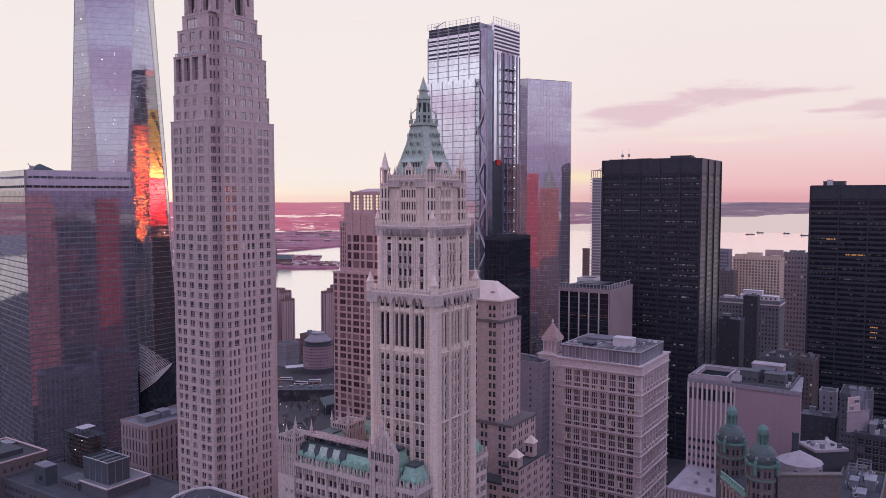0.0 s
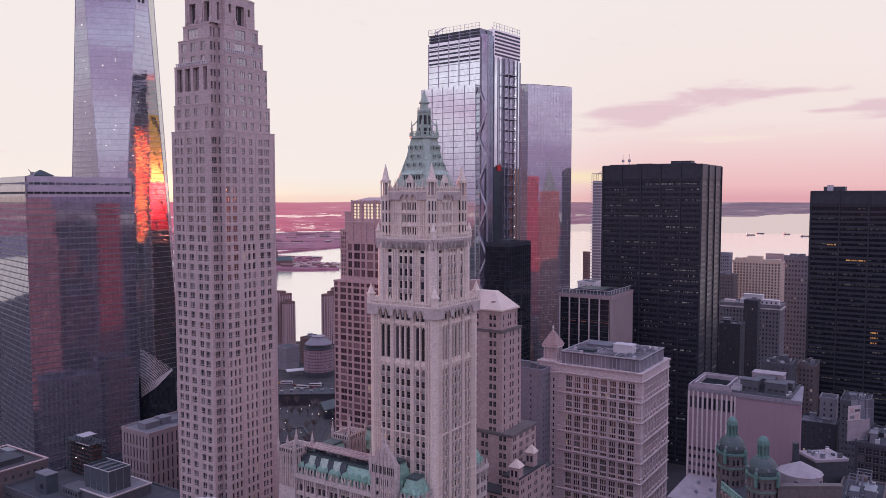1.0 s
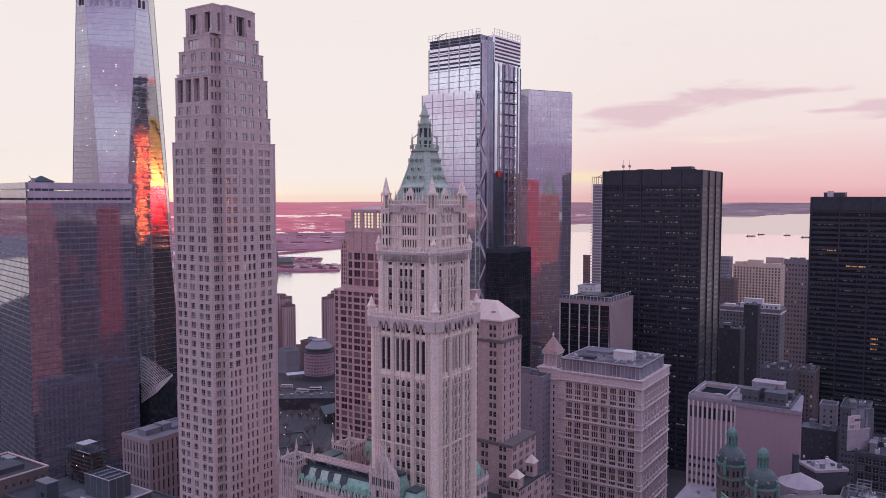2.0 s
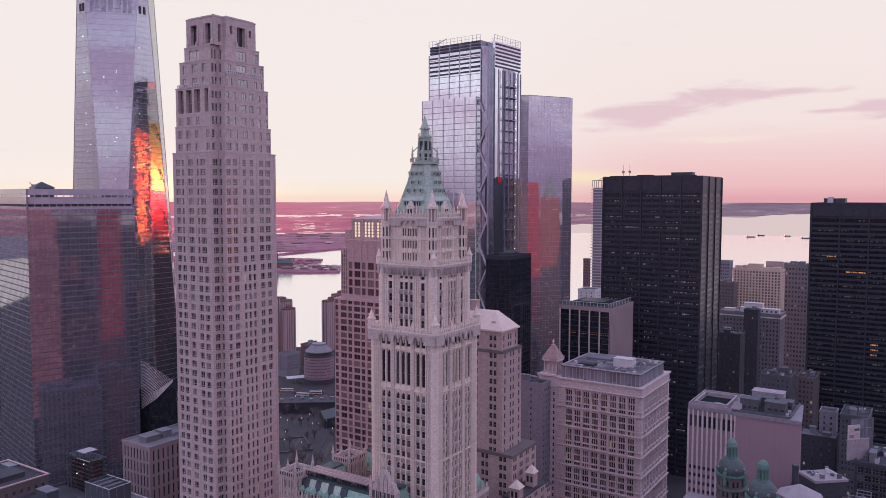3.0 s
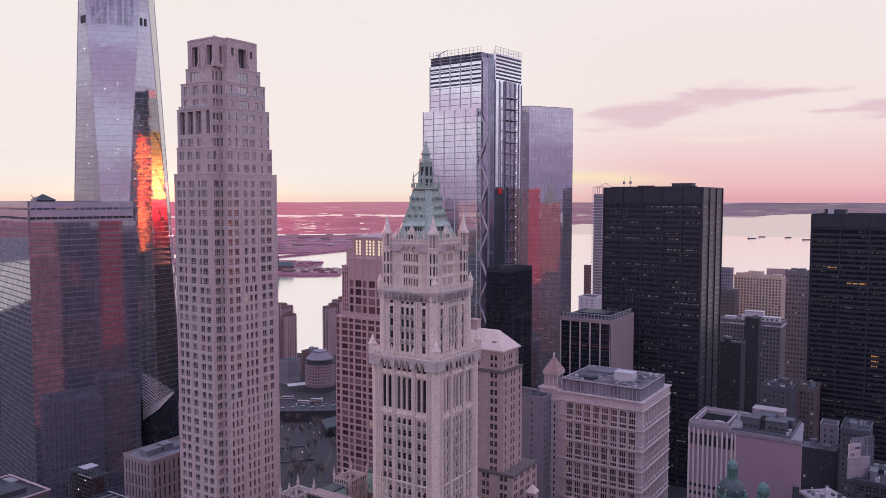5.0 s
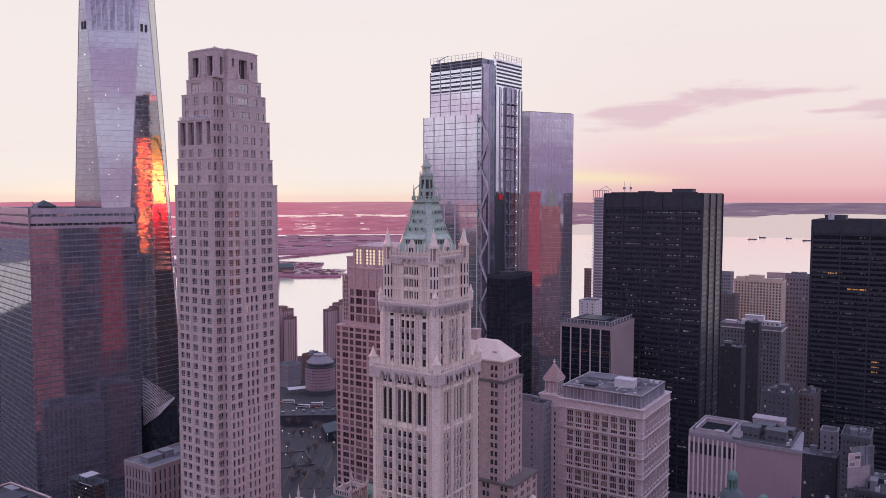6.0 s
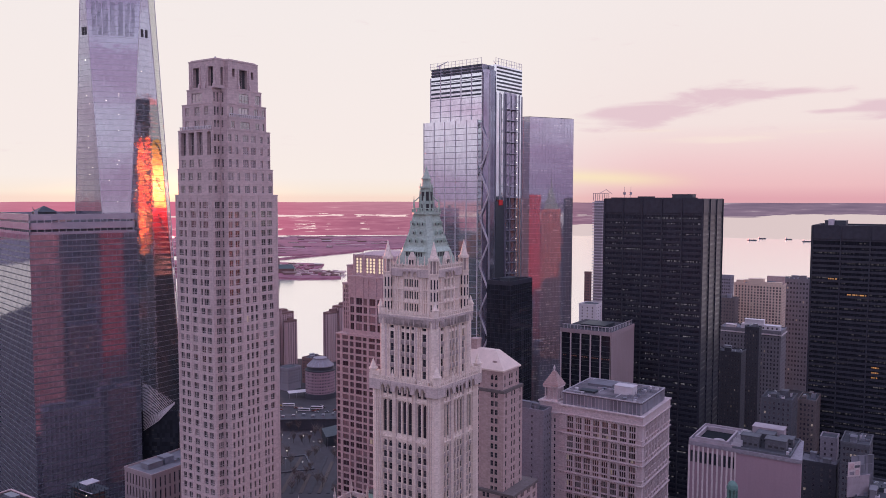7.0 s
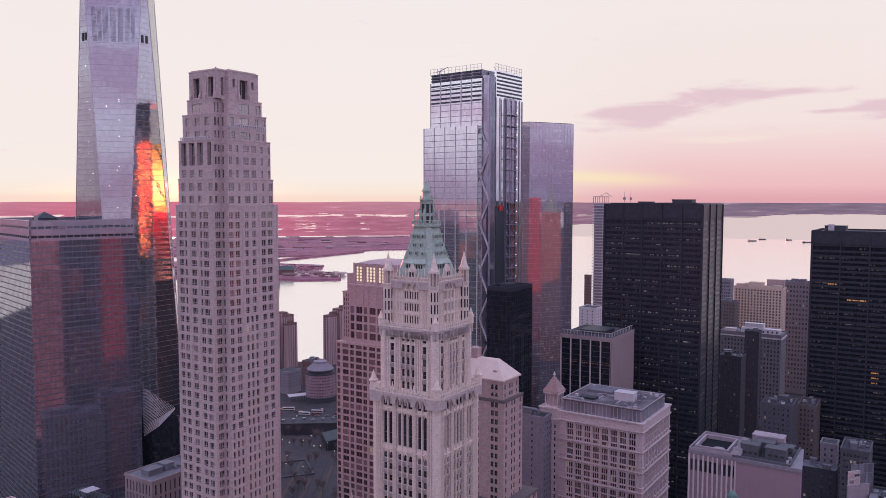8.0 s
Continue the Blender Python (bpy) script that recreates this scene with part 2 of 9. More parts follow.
def mirror_glass(name, tint, metal=0.85, rough=0.04, panel=(1.5, 4.1), wave=0.04, lights=0.0, dim=0.55, light_col=(1.0, 0.93, 0.8), strip=0.7, clear=0.0, low=None, power=1.0, spec=0.5):
    """Coated curtain-wall glass: panes of slightly differing tint and flatness; here and there a lit ceiling behind."""
    m, N = material(name)
    sp = N.n("SeparateXYZ")
    N.to(N.n("TexCoord"), "Object", sp, 0)
    cells = N.n("CombineXYZ")
    for i, step in enumerate((panel[0], panel[0], panel[1])):
        N.t.links.new(N.math("FLOOR", N.math("DIVIDE", N.math("ADD", sp.outputs[i], 0.013), step)), cells.inputs[i])
    wn = N.n("TexWhiteNoise")
    N.to(cells, 0, wn, "Vector")
    col = N.mix(N.math("POWER", wn.outputs["Value"], power), low or tuple(c * dim for c in tint), tint)
    tilt = N.n("TexNoise", Scale=0.16, Detail=2.0, Roughness=0.5)
    N.to(N.n("TexCoord"), "Object", tilt, "Vector")
    height = N.math("ADD", N.math("MULTIPLY", tilt.outputs["Fac"], 1.0), N.math("MULTIPLY", wn.outputs["Value"], 0.02))
    emit, strength = None, 0.0
    if lights:
        zone = N.ramp(noise_of(N, 0.05, 3.0, 0.6, (0.6, 0.6, 4.6)), [(0.47, (0, 0, 0)), (0.60, (1, 1, 1))])
        wn2 = N.n("TexWhiteNoise")
        N.to(cells, 0, wn2, "Vector")
        row = N.math("FRACT", N.math("DIVIDE", sp.outputs[2], panel[1]))
        lit = N.math("MULTIPLY", N.math("GREATER_THAN", N.math("MULTIPLY", wn2.outputs["Value"], zone), 0.38), N.math("LESS_THAN", N.math("ABSOLUTE", N.math("SUBTRACT", row, strip)), 0.11))
        emit, strength = light_col, N.math("MULTIPLY", lit, N.math("MULTIPLY", N.math("POWER", wn.outputs["Value"], 3.0), lights))
    finish(N, col, rough, metal, height, wave, 1.0, spec, emit, strength, clear)
    return m


def window_glass(name, dark=(0.02, 0.022, 0.03), light=(0.13, 0.12, 0.13), spread=0.82, lit=0.0, metal=0.0, ior=1.5, storey=0.0, lit_colour=(1.0, 0.83, 0.64)):
    """Panes of ordinary windows: mostly dark rooms, some with a blind drawn; each pane differs, and whole storeys too if wanted."""
    m, N = material(name)
    info, isl = N.n("ObjectInfo"), N.n("NewGeometry")
    r = N.math("FRACT", N.math("ADD", info.outputs["Random"], N.math("MULTIPLY", isl.outputs["Random Per Island"], 7.31)))
    if storey:
        sp, cell, wn = N.n("SeparateXYZ"), N.n("CombineXYZ"), N.n("TexWhiteNoise")
        N.to(isl, "Position", sp, 0)
        for i, step in enumerate((11.0, 15.0, storey)):
            N.t.links.new(N.math("FLOOR", N.math("DIVIDE", N.math("ADD", sp.outputs[i], 0.9), step)), cell.inputs[i])
        N.to(cell, 0, wn, "Vector")
        r = N.math("ADD", N.math("MULTIPLY", r, 0.5), N.math("MULTIPLY", wn.outputs["Value"], 0.5))
    col = N.ramp(r, [(0.0, dark), (spread, tuple(c * 2 for c in dark)), (min(0.99, spread + 0.16), light), (1.0, tuple(c * 1.5 for c in light))])
    if lit:
        finish(N, col, 0.08, metal, None, spec=0.6, emit=lit_colour, emit_strength=N.math("MULTIPLY", N.math("ADD", r, 0.25), lit))
    else:
        finish(N, col, 0.07, metal, noise_of(N, 0.7, 2.0), 0.05, 0.3, 0.7, ior=ior)
    return m


def plain(name, base, rough=0.6, metal=0.0, vary=0.25, scale=0.5, bump=0.15, spec=0.5):
    m, N = material(name)
    f = noise_of(N, scale, 6.0, 0.62)
    g = noise_of(N, scale * 9, 3.0, 0.6)
    col = N.mix(N.ramp(f, [(0.3, (0, 0, 0)), (0.7, (1, 1, 1))]), tuple(c * (1 - vary) for c in base), tuple(min(1, c * (1 + vary)) for c in base))
    col = N.mix(0.3, col, N.mix(g, tuple(c * 0.6 for c in base), tuple(min(1, c * 1.4) for c in base)))
    finish(N, col, rough, metal, g, bump, 0.05, spec)
    return m


def glow(name, colour, strength):
    m, N = material(name)
    e = N.n("Emission", Strength=strength)
    e.inputs[0].default_value = (*colour, 1)
    N.to(e, 0, N.n("OutputMaterial"), 0)
    return m


M_TERRA = masonry("cream_terracotta", (0.80, 0.68, 0.60), (0.66, 0.545, 0.485), 0.7, 0.0, 0.35, 0.16, 0.7)
M_TERRA_DARK = masonry("dark_terracotta", (0.38, 0.32, 0.31), (0.27, 0.225, 0.22), 0.75, 0.0, 0.5, 0.25)
# cream terracotta again, darkened for the shade on the low wings
M_TERRA_WING = masonry("shade_toned_terracotta", (0.56, 0.475, 0.455), (0.42, 0.35, 0.34), 0.75, 0.0, 0.5, 0.35, 0.7)
M_COPPER = masonry("green_copper_patina", (0.27, 0.445, 0.365), (0.18, 0.325, 0.275), 0.65, 0.0, 0.55, 0.35, 1.6)
M_SAGE = masonry("grey_green_copper", (0.40, 0.49, 0.42), (0.31, 0.385, 0.335), 0.65, 0.0, 0.5, 0.35, 0.8)
M_NETTING = masonry("red_building_net", (0.70, 0.06, 0.07), (0.55, 0.045, 0.055), 0.85)
M_BRICKRED = masonry("red_brick", (0.46, 0.10, 0.105), (0.33, 0.065, 0.072), 0.85)
M_ORANGE = masonry("orange_brick", (0.60, 0.27, 0.19), (0.48, 0.20, 0.14), 0.85)
M_TEAL = masonry("dark_teal_copper", (0.12, 0.23, 0.20), (0.08, 0.16, 0.15), 0.6, 0.0, 0.5, 0.25)
M_COPPER_DARK = masonry("dark_copper", (0.07, 0.10, 0.10), (0.05, 0.07, 0.08), 0.5, 0.0, 0.4, 0.2)
M_LIME = masonry("warm_limestone", (0.53, 0.425, 0.42), (0.45, 0.355, 0.35), 0.8, 0.98, 0.25, 0.2, 1.3)
M_GRANITE = masonry("grey_granite", (0.62, 0.52, 0.52), (0.51, 0.42, 0.43), 0.75, 0.0, 0.4, 0.3, 1.2)
M_ROSE = masonry("rose_granite", (0.52, 0.38, 0.385), (0.44, 0.31, 0.325), 0.7, 0.0, 0.2, 0.15)
M_TAN = masonry("tan_brick", (0.46, 0.34, 0.325), (0.37, 0.265, 0.26), 0.85, 0.0, 0.4, 0.2)
M_TAN_DARK = masonry("dark_tan_brick", (0.16, 0.135, 0.135), (0.11, 0.093, 0.095), 0.85, 0.0, 0.4, 0.2)
M_PINKWALL = masonry("rose_render", (0.33, 0.23, 0.27), (0.29, 0.20, 0.24), 0.85, 0.0, 0.12, 0.06, 0.0)
M_MAUVE = masonry("mauve_panels", (0.36, 0.285, 0.295), (0.31, 0.24, 0.25), 0.85, 0.0, 0.3, 0.1, 0.0)
M_PALE = masonry("pale_stone", (0.58, 0.51, 0.51), (0.46, 0.40, 0.41), 0.75, 0.0, 0.25, 0.15)
M_CREAM = masonry("cream_brick", (0.66, 0.52, 0.42), (0.56, 0.43, 0.345), 0.85, 0.0, 0.25, 0.15)
M_GREYBLUE = masonry("blue_grey_stone", (0.27, 0.25, 0.285), (0.19, 0.18, 0.21), 0.85, 0.0, 0.35, 0.2)
M_MIDGREY = masonry("mid_grey_stone", (0.185, 0.178, 0.197), (0.14, 0.134, 0.15), 0.85, 0.0, 0.35, 0.2)
M_GREY = masonry("grey_brick", (0.105, 0.11, 0.128), (0.075, 0.078, 0.092), 0.85, 0.0, 0.35, 0.2)
M_DARKSTONE = masonry("dark_stone", (0.062, 0.065, 0.08), (0.04, 0.042, 0.054), 0.8, 0.0, 0.35, 0.2)
M_BROWN = masonry("brown_brick", (0.20, 0.12, 0.115), (0.14, 0.085, 0.085), 0.85, 0.0, 0.3, 0.2)
M_ROOF = plain("gravel_roof", (0.062, 0.066, 0.08), 0.95, 0, 0.35, 0.16)
M_ROOF_WORN = plain("worn_blotched_roof", (0.17, 0.155, 0.17), 0.95, 0, 0.75, 0.11, spec=0.15)
M_ROOF_PALE = plain("pale_membrane_roof", (0.17, 0.17, 0.195), 0.8, 0, 0.3, 0.14)
M_ROOF_DARK = plain("tar_roof", (0.06, 0.06, 0.07), 0.9, 0, 0.35, 0.2)
M_SLATE = plain("pale_roof_tiles", (0.68, 0.55, 0.49), 0.7, 0, 0.12, 0.3)
M_STEEL_BLACK = plain("black_steel", (0.036, 0.040, 0.054), 0.42, 0.0, 0.3, 0.3, spec=0.3)
M_STEEL = plain("grey_steel", (0.30, 0.31, 0.36), 0.4, 0.6, 0.2, 0.4)
M_SPANDREL = plain("grey_spandrels", (0.20, 0.21, 0.25), 0.4, 0.6, 0.2, 0.4)
M_WEATHERED = plain("weathered_pale_roof", (0.34, 0.295, 0.325), 0.75, 0.0, 0.25, 0.25)
M_STEEL_PALE = plain("pale_steel", (0.52, 0.50, 0.54), 0.45, 0.3, 0.15, 0.4)
M_SLATEBLUE = plain("slate_blue_panels", (0.078, 0.098, 0.118), 0.55, 0.2, 0.2, 0.4)
M_METAL_DARK = plain("dark_metal", (0.055, 0.068, 0.082), 0.5, 0.4, 0.3, 0.4)
# real louvres, and near-black fill that stands for shade in openings
M_DARK_GAP = plain("dark_louvres_and_gaps", (0.03, 0.03, 0.035), 0.6, 0.0, 0.3, 0.6)
M_MATTE = plain("matt_dark_fill", (0.022, 0.026, 0.03), 0.95, 0.0, 0.3, 0.4, spec=0.04)
M_WHITE = plain("white_paint", (0.58, 0.55, 0.57), 0.6, 0, 0.1, 0.4)
M_RED = plain("red_netting", (0.55, 0.03, 0.03), 0.8, 0, 0.2, 0.5)
M_PINKROOF = plain("pink_lit_roof", (0.52, 0.41, 0.41), 0.38, 0.5, 0.15, 0.2)
M_MIRROR_LEFT = mirror_glass("blue_grey_curtain_glass", (0.35, 0.348, 0.44), 0.76, 0.05, (1.5, 4.05), 0.014, 0.05, 0.72)
M_MIRROR_TALL = mirror_glass("silver_blue_curtain_glass", (0.50, 0.52, 0.585), 0.9, 0.03, (1.52, 4.06), 0.03, 0.0, 0.88, clear=0.22)
M_SCREEN = mirror_glass("lilac_metal_screen", (0.46, 0.46, 0.56), 0.7, 0.16, (4.6, 6.0), 0.01, 0.0, 0.85)
M_CLEAR = mirror_glass("inner_clear_glass", (0.30, 0.32, 0.36), 0.3, 0.1, (1.52, 4.06), 0.0, clear=0.85)
# gold and dark red panes, coloured like a broken sunset reflection
M_FIRE_TINT = mirror_glass("fire_tinted_glass", (1.0, 0.80, 0.20), 0.95, 0.10, (3.8, 6.5), 0.0, low=(0.30, 0.012, 0.018), power=2.2)
# two tints that put the sunset's reflected colours into the glass
M_SUNSET_TINT = mirror_glass("sunset_tinted_glass", (1.0, 0.62, 0.16), 0.95, 0.04, (1.5, 4.2), 0.02, 0.0, 0.7)
M_RED_HORIZON_TINT = mirror_glass("red_horizon_tinted_glass", (0.50, 0.028, 0.045), 0.95, 0.05, (1.5, 4.2), 0.02, 0.0, 0.7)
M_MIRROR_SLAB = mirror_glass("pale_blue_curtain_glass", (0.72, 0.80, 0.80), 0.9, 0.04, (1.5, 4.47), 0.008, 0.0, 0.86)
M_MIRROR_FLAT = mirror_glass("lilac_curtain_glass", (0.49, 0.50, 0.58), 0.70, 0.02, (1.5, 4.1), 0.01, 0.15, 0.85, (1.0, 0.84, 0.86))
M_GREYGLASS = mirror_glass("dull_grey_glass", (0.30, 0.31, 0.36), 0.25, 0.3, (2.4, 7.0), 0.02)
M_BLACKGLASS = mirror_glass("black_glass", (0.045, 0.052, 0.067), 0.4, 0.06, (2.0, 3.3), 0.05, 0.03)
M_OFFICE = mirror_glass("office_black_glass", (0.034, 0.042, 0.058), 0.2, 0.28, (0.8, 4.15), 0.04, 0.19, 0.5, (0.95, 0.88, 0.95), 0.82, spec=0.22)
M_OFFICE_WARM = mirror_glass("office_brown_glass", (0.028, 0.033, 0.043), 0.2, 0.08, (0.8, 3.9), 0.04, 0.085, 0.5, (1.0, 0.88, 0.88), 0.36, spec=0.22)
M_PANE = window_glass("window_panes")
M_PANE_WARM = window_glass("window_panes_warm", (0.030, 0.025, 0.028), (0.24, 0.17, 0.15), 0.6, ior=1.9)
M_PANE_LIME = window_glass("window_panes_blinds", (0.022, 0.022, 0.028), (0.19, 0.16, 0.165), 0.62, ior=2.3, storey=3.95)
M_PANE_ROSE = window_glass("rose_window_panes", (0.055, 0.034, 0.042), (0.20, 0.13, 0.145), 0.55)
M_PANE_LIT = window_glass("lit_window_panes", (0.25, 0.2, 0.15), (0.3, 0.25, 0.2), 0.5, 0.22)
M_PANE_AMBER = window_glass("amber_lit_panes", (0.25, 0.16, 0.08), (0.3, 0.2, 0.1), 0.5, 0.45, lit_colour=(1.0, 0.42, 0.09))
M_PANE_DIM = window_glass("dim_lit_panes", (0.12, 0.06, 0.05), (0.16, 0.08, 0.07), 0.5, 0.13, lit_colour=(1.0, 0.45, 0.3))
M_FRAME = plain("window_frames", (0.14, 0.12, 0.125), 0.5, 0.1, 0.2, 1.0)
M_FRAME_PALE = plain("pale_window_frames", (0.42, 0.36, 0.36), 0.5, 0.0, 0.2, 1.0)
M_LAMP = glow("white_lamp_glow", (1.0, 0.9, 0.82), 2.2)
M_LAMP_GOLD = glow("golden_lamp_glow", (1.0, 0.80, 0.58), 0.9)


def ground_material():
    m, N = material("city_ground")
    a = noise_of(N, 0.012, 6.0, 0.6)
    b = noise_of(N, 0.09, 5.0, 0.6)
    col = N.ramp(a, [(0.3, (0.02, 0.02, 0.026)), (0.55, (0.042, 0.039, 0.047)), (0.75, (0.07, 0.062, 0.07))])
    col = N.mix(0.4, col, N.ramp(b, [(0.3, (0.02, 0.02, 0.025)), (0.7, (0.075, 0.065, 0.072))]))
    finish(N, col, 0.9, 0.0, b, 0.2, 0.5)
    return m


def water_material():
    m, N = material("river_water")
    small = noise_of(N, 0.05, 4.0, 0.6, (1, 2.2, 1))
    big = noise_of(N, 0.004, 4.0, 0.6, (0.5, 2.0, 1))
    h = N.math("ADD", small, N.math("MULTIPLY", big, 0.5))
    col = N.mix(big, (0.93, 0.89, 0.87), (1.0, 0.97, 0.95))
    finish(N, col, 0.12, 0.86, h, 0.17, 1.0, 1.0)
    return m


def shore_material():
    m, N = material("far_shore_land")
    a = noise_of(N, 0.004, 7.0, 0.62, (1, 2.6, 1))
    b = noise_of(N, 0.03, 5.0, 0.6)
    # the red of the sunset haze is put into these land colours
    col = N.ramp(a, [(0.3, (0.18, 0.07, 0.105)), (0.5, (0.29, 0.105, 0.155)), (0.62, (0.37, 0.15, 0.21)), (0.72, (0.60, 0.38, 0.42))])
    col = N.mix(0.35, col, N.ramp(b, [(0.35, (0.12, 0.04, 0.06)), (0.7, (0.46, 0.20, 0.26))]))
    finish(N, col, 0.9, 0.0, b, 0.2, 0.5)
    return m


M_GROUND, M_WATER, M_SHORE = ground_material(), water_material(), shore_material()
M_ASPHALT = plain("asphalt", (0.045, 0.043, 0.052), 0.9, 0, 0.3, 0.1)
M_PAVING = plain("paving", (0.06, 0.055, 0.065), 0.85, 0, 0.25, 0.12)
M_BARK = plain("bark", (0.10, 0.08, 0.075), 0.9, 0, 0.3, 2.0)
M_TWIG = plain("grey_twigs", (0.17, 0.14, 0.135), 0.9, 0, 0.3, 2.0)
M_TYRE = plain("tyre_rubber", (0.02, 0.02, 0.02), 0.9, 0, 0.2, 2.0)
M_CARGLASS = plain("vehicle_glass", (0.02, 0.02, 0.025), 0.1, 0, 0.2, 2.0)

# ---- builders ----
class Geo:
    """Collects quads and solids of one mesh."""

    def __init__(self):
        self.v, self.f, self.m = [], [], []

    def face(self, pts, mi=0):
        k = len(self.v)
        self.v.extend([tuple(p) for p in pts])
        self.f.append(tuple(range(k, k + len(pts))))
        self.m.append(mi)

    def solid(self, lo, hi, mi=0, cap=True):
        """lo, hi: two loops of as many points, counter-clockwise from above."""
        k, n = len(self.v), len(lo)
        self.v.extend([tuple(p) for p in lo] + [tuple(p) for p in hi])
        for i in range(n):
            j = (i + 1) % n
            self.f.append((k + i, k + j, k + n + j, k + n + i))
            self.m.append(mi)
        if cap:
            self.f += [tuple(k + n + i for i in range(n)), tuple(k + n - 1 - i for i in range(n))]
            self.m += [mi, mi]

    def box(self, x0, y0, z0, x1, y1, z1, mi=0):
        ring = ((x0, y0), (x1, y0), (x1, y1), (x0, y1))
        self.solid([(x, y, z0) for x, y in ring], [(x, y, z1) for x, y in ring], mi)

    def prism(self, ring, z0, z1, mi=0, ring2=None):
        self.solid([(x, y, z0) for x, y in ring], [(x, y, z1) for x, y in (ring2 or ring)], mi)

    def tube(self, a, b, r0, r1, n=6, mi=0):
        a, b = Vector(a), Vector(b)
        d = (b - a).normalized()
        s = d.orthogonal().normalized()
        t = d.cross(s)
        ring = [s * math.cos(i * math.tau / n) + t * math.sin(i * math.tau / n) for i in range(n)]
        self.solid([a + v * r0 for v in ring], [b + v * r1 for v in ring], mi)

    def along(self, p, q, u0, u1, z0, z1, d0, d1, mi=0):
        """A box on the wall p-q, from u0 to u1 along it, standing out from d0 to d1."""
        p, q = Vector(p), Vector(q)
        e = (q - p).normalized()
        n = Vector((e.y, -e.x))
        ring = [p + e * u0 + n * d1, p + e * u1 + n * d1, p + e * u1 + n * d0, p + e * u0 + n * d0]
        self.prism([(c.x, c.y) for c in ring], z0, z1, mi)


def disc(x, y, r, n=8, turn=0.0, sy=1.0):
    return [(x + r * math.cos(turn + i * math.tau / n), y + sy * r * math.sin(turn + i * math.tau / n)) for i in range(n)]


def rect(x0, y0, x1, y1):
    return [(x0, y0), (x1, y0), (x1, y1), (x0, y1)]


def mesh_of(name, geo, mats):
    me = bpy.data.meshes.new(name)
    me.from_pydata(geo.v, [], geo.f)
    for m in mats if isinstance(mats, (list, tuple)) else [mats]:
        me.materials.append(m)
    if any(geo.m):
        me.polygons.foreach_set("material_index", geo.m)
    me.update()
    return me


def part(name, geo, mats, parent, label="", kind=""):
    ob = new(name, mesh_of(name, geo, mats))
    ob.parent = parent
    return tagged(ob, label, kind=kind)


def shared(name, me, parent, x=0, y=0, z=0, turn=0.0):
    ob = new(name, me)
    ob.parent = parent
    ob.location, ob.rotation_euler = (x, y, z), (0, 0, turn)
    return ob


def thing(name, x, y, z=0.0, turn=0.0, label="", category="building", group=""):
    ob = new(name)
    ob.matrix_world = pose(x, y, z, 0, 0, turn)
    ob.empty_display_size = 2
    return tagged(ob, label, category, group)


GROUND = -5.0
pane_meshes = {}


def pane_geo(geo, w, h, lights, transom, arch, at=None, bare=False):
    """A window in one piece: a frame with sunk panes; x along the wall, outward is -y, the sill at z = 0."""
    (px, py, pz), c, s = at or ((0, 0, 0), 1.0, 0.0)
    place = lambda x, y, z: (px + x * c - y * s, py + x * s + y * c, pz + z)
    if bare:
        geo.face([place(-w / 2, 0, 0), place(w / 2, 0, 0), place(w / 2, 0, h), place(-w / 2, 0, h)])
        return
    t = min(0.17, w * 0.09)
    xs, zs = [-w / 2], [0.0]
    for i in range(lights):
        xs += [-w / 2 + w * i / lights + t * (0.5 if i else 1), -w / 2 + w * (i + 1) / lights - t * (0.5 if i < lights - 1 else 1)]
    xs.append(w / 2)
    zs += [t] + ([h * transom - t * 0.4, h * transom + t * 0.4] if transom else []) + [h - t, h]
    k, nx = len(geo.v), len(xs)
    geo.v.extend(place(x, -0.08, z) for z in zs for x in xs)
    at_ = lambda i, j: k + j * nx + i
    for j in range(len(zs) - 1):
        for i in range(nx - 1):
            quad = (at_(i, j), at_(i + 1, j), at_(i + 1, j + 1), at_(i, j + 1))
            if i % 2 and j % 2:
                n = len(geo.v)
                geo.v.extend(place(x, 0.0, z) for x, z in ((xs[i], zs[j]), (xs[i + 1], zs[j]), (xs[i + 1], zs[j + 1]), (xs[i], zs[j + 1])))
                geo.f.append((n, n + 1, n + 2, n + 3))
                geo.m.append(0)
                for a, b, d, e in ((0, 1, n + 1, n), (1, 2, n + 2, n + 1), (2, 3, n + 3, n + 2), (3, 0, n, n + 3)):
                    geo.f.append((quad[a], quad[b], d, e))
                    geo.m.append(1)
                if arch and j == len(zs) - 3:
                    x0, x1, z1, r = xs[i], xs[i + 1], zs[j + 1], (xs[i + 1] - xs[i]) * 0.46
                    for corner, sx in ((quad[3], 1), (quad[2], -1)):
                        n = len(geo.v)
                        xx = x0 if sx > 0 else x1
                        geo.v.extend(place(*p) for p in ((xx, -0.078, z1 - r * 1.5), (xx + sx * r * 0.5, -0.078, z1 - r * 0.5), (xx + sx * r, -0.078, z1)))
                        geo.f.append((corner, n, n + 1, n + 2) if sx > 0 else (corner, n + 2, n + 1, n))
                        geo.m.append(2)
            else:
                geo.f.append(quad)
                geo.m.append(1)


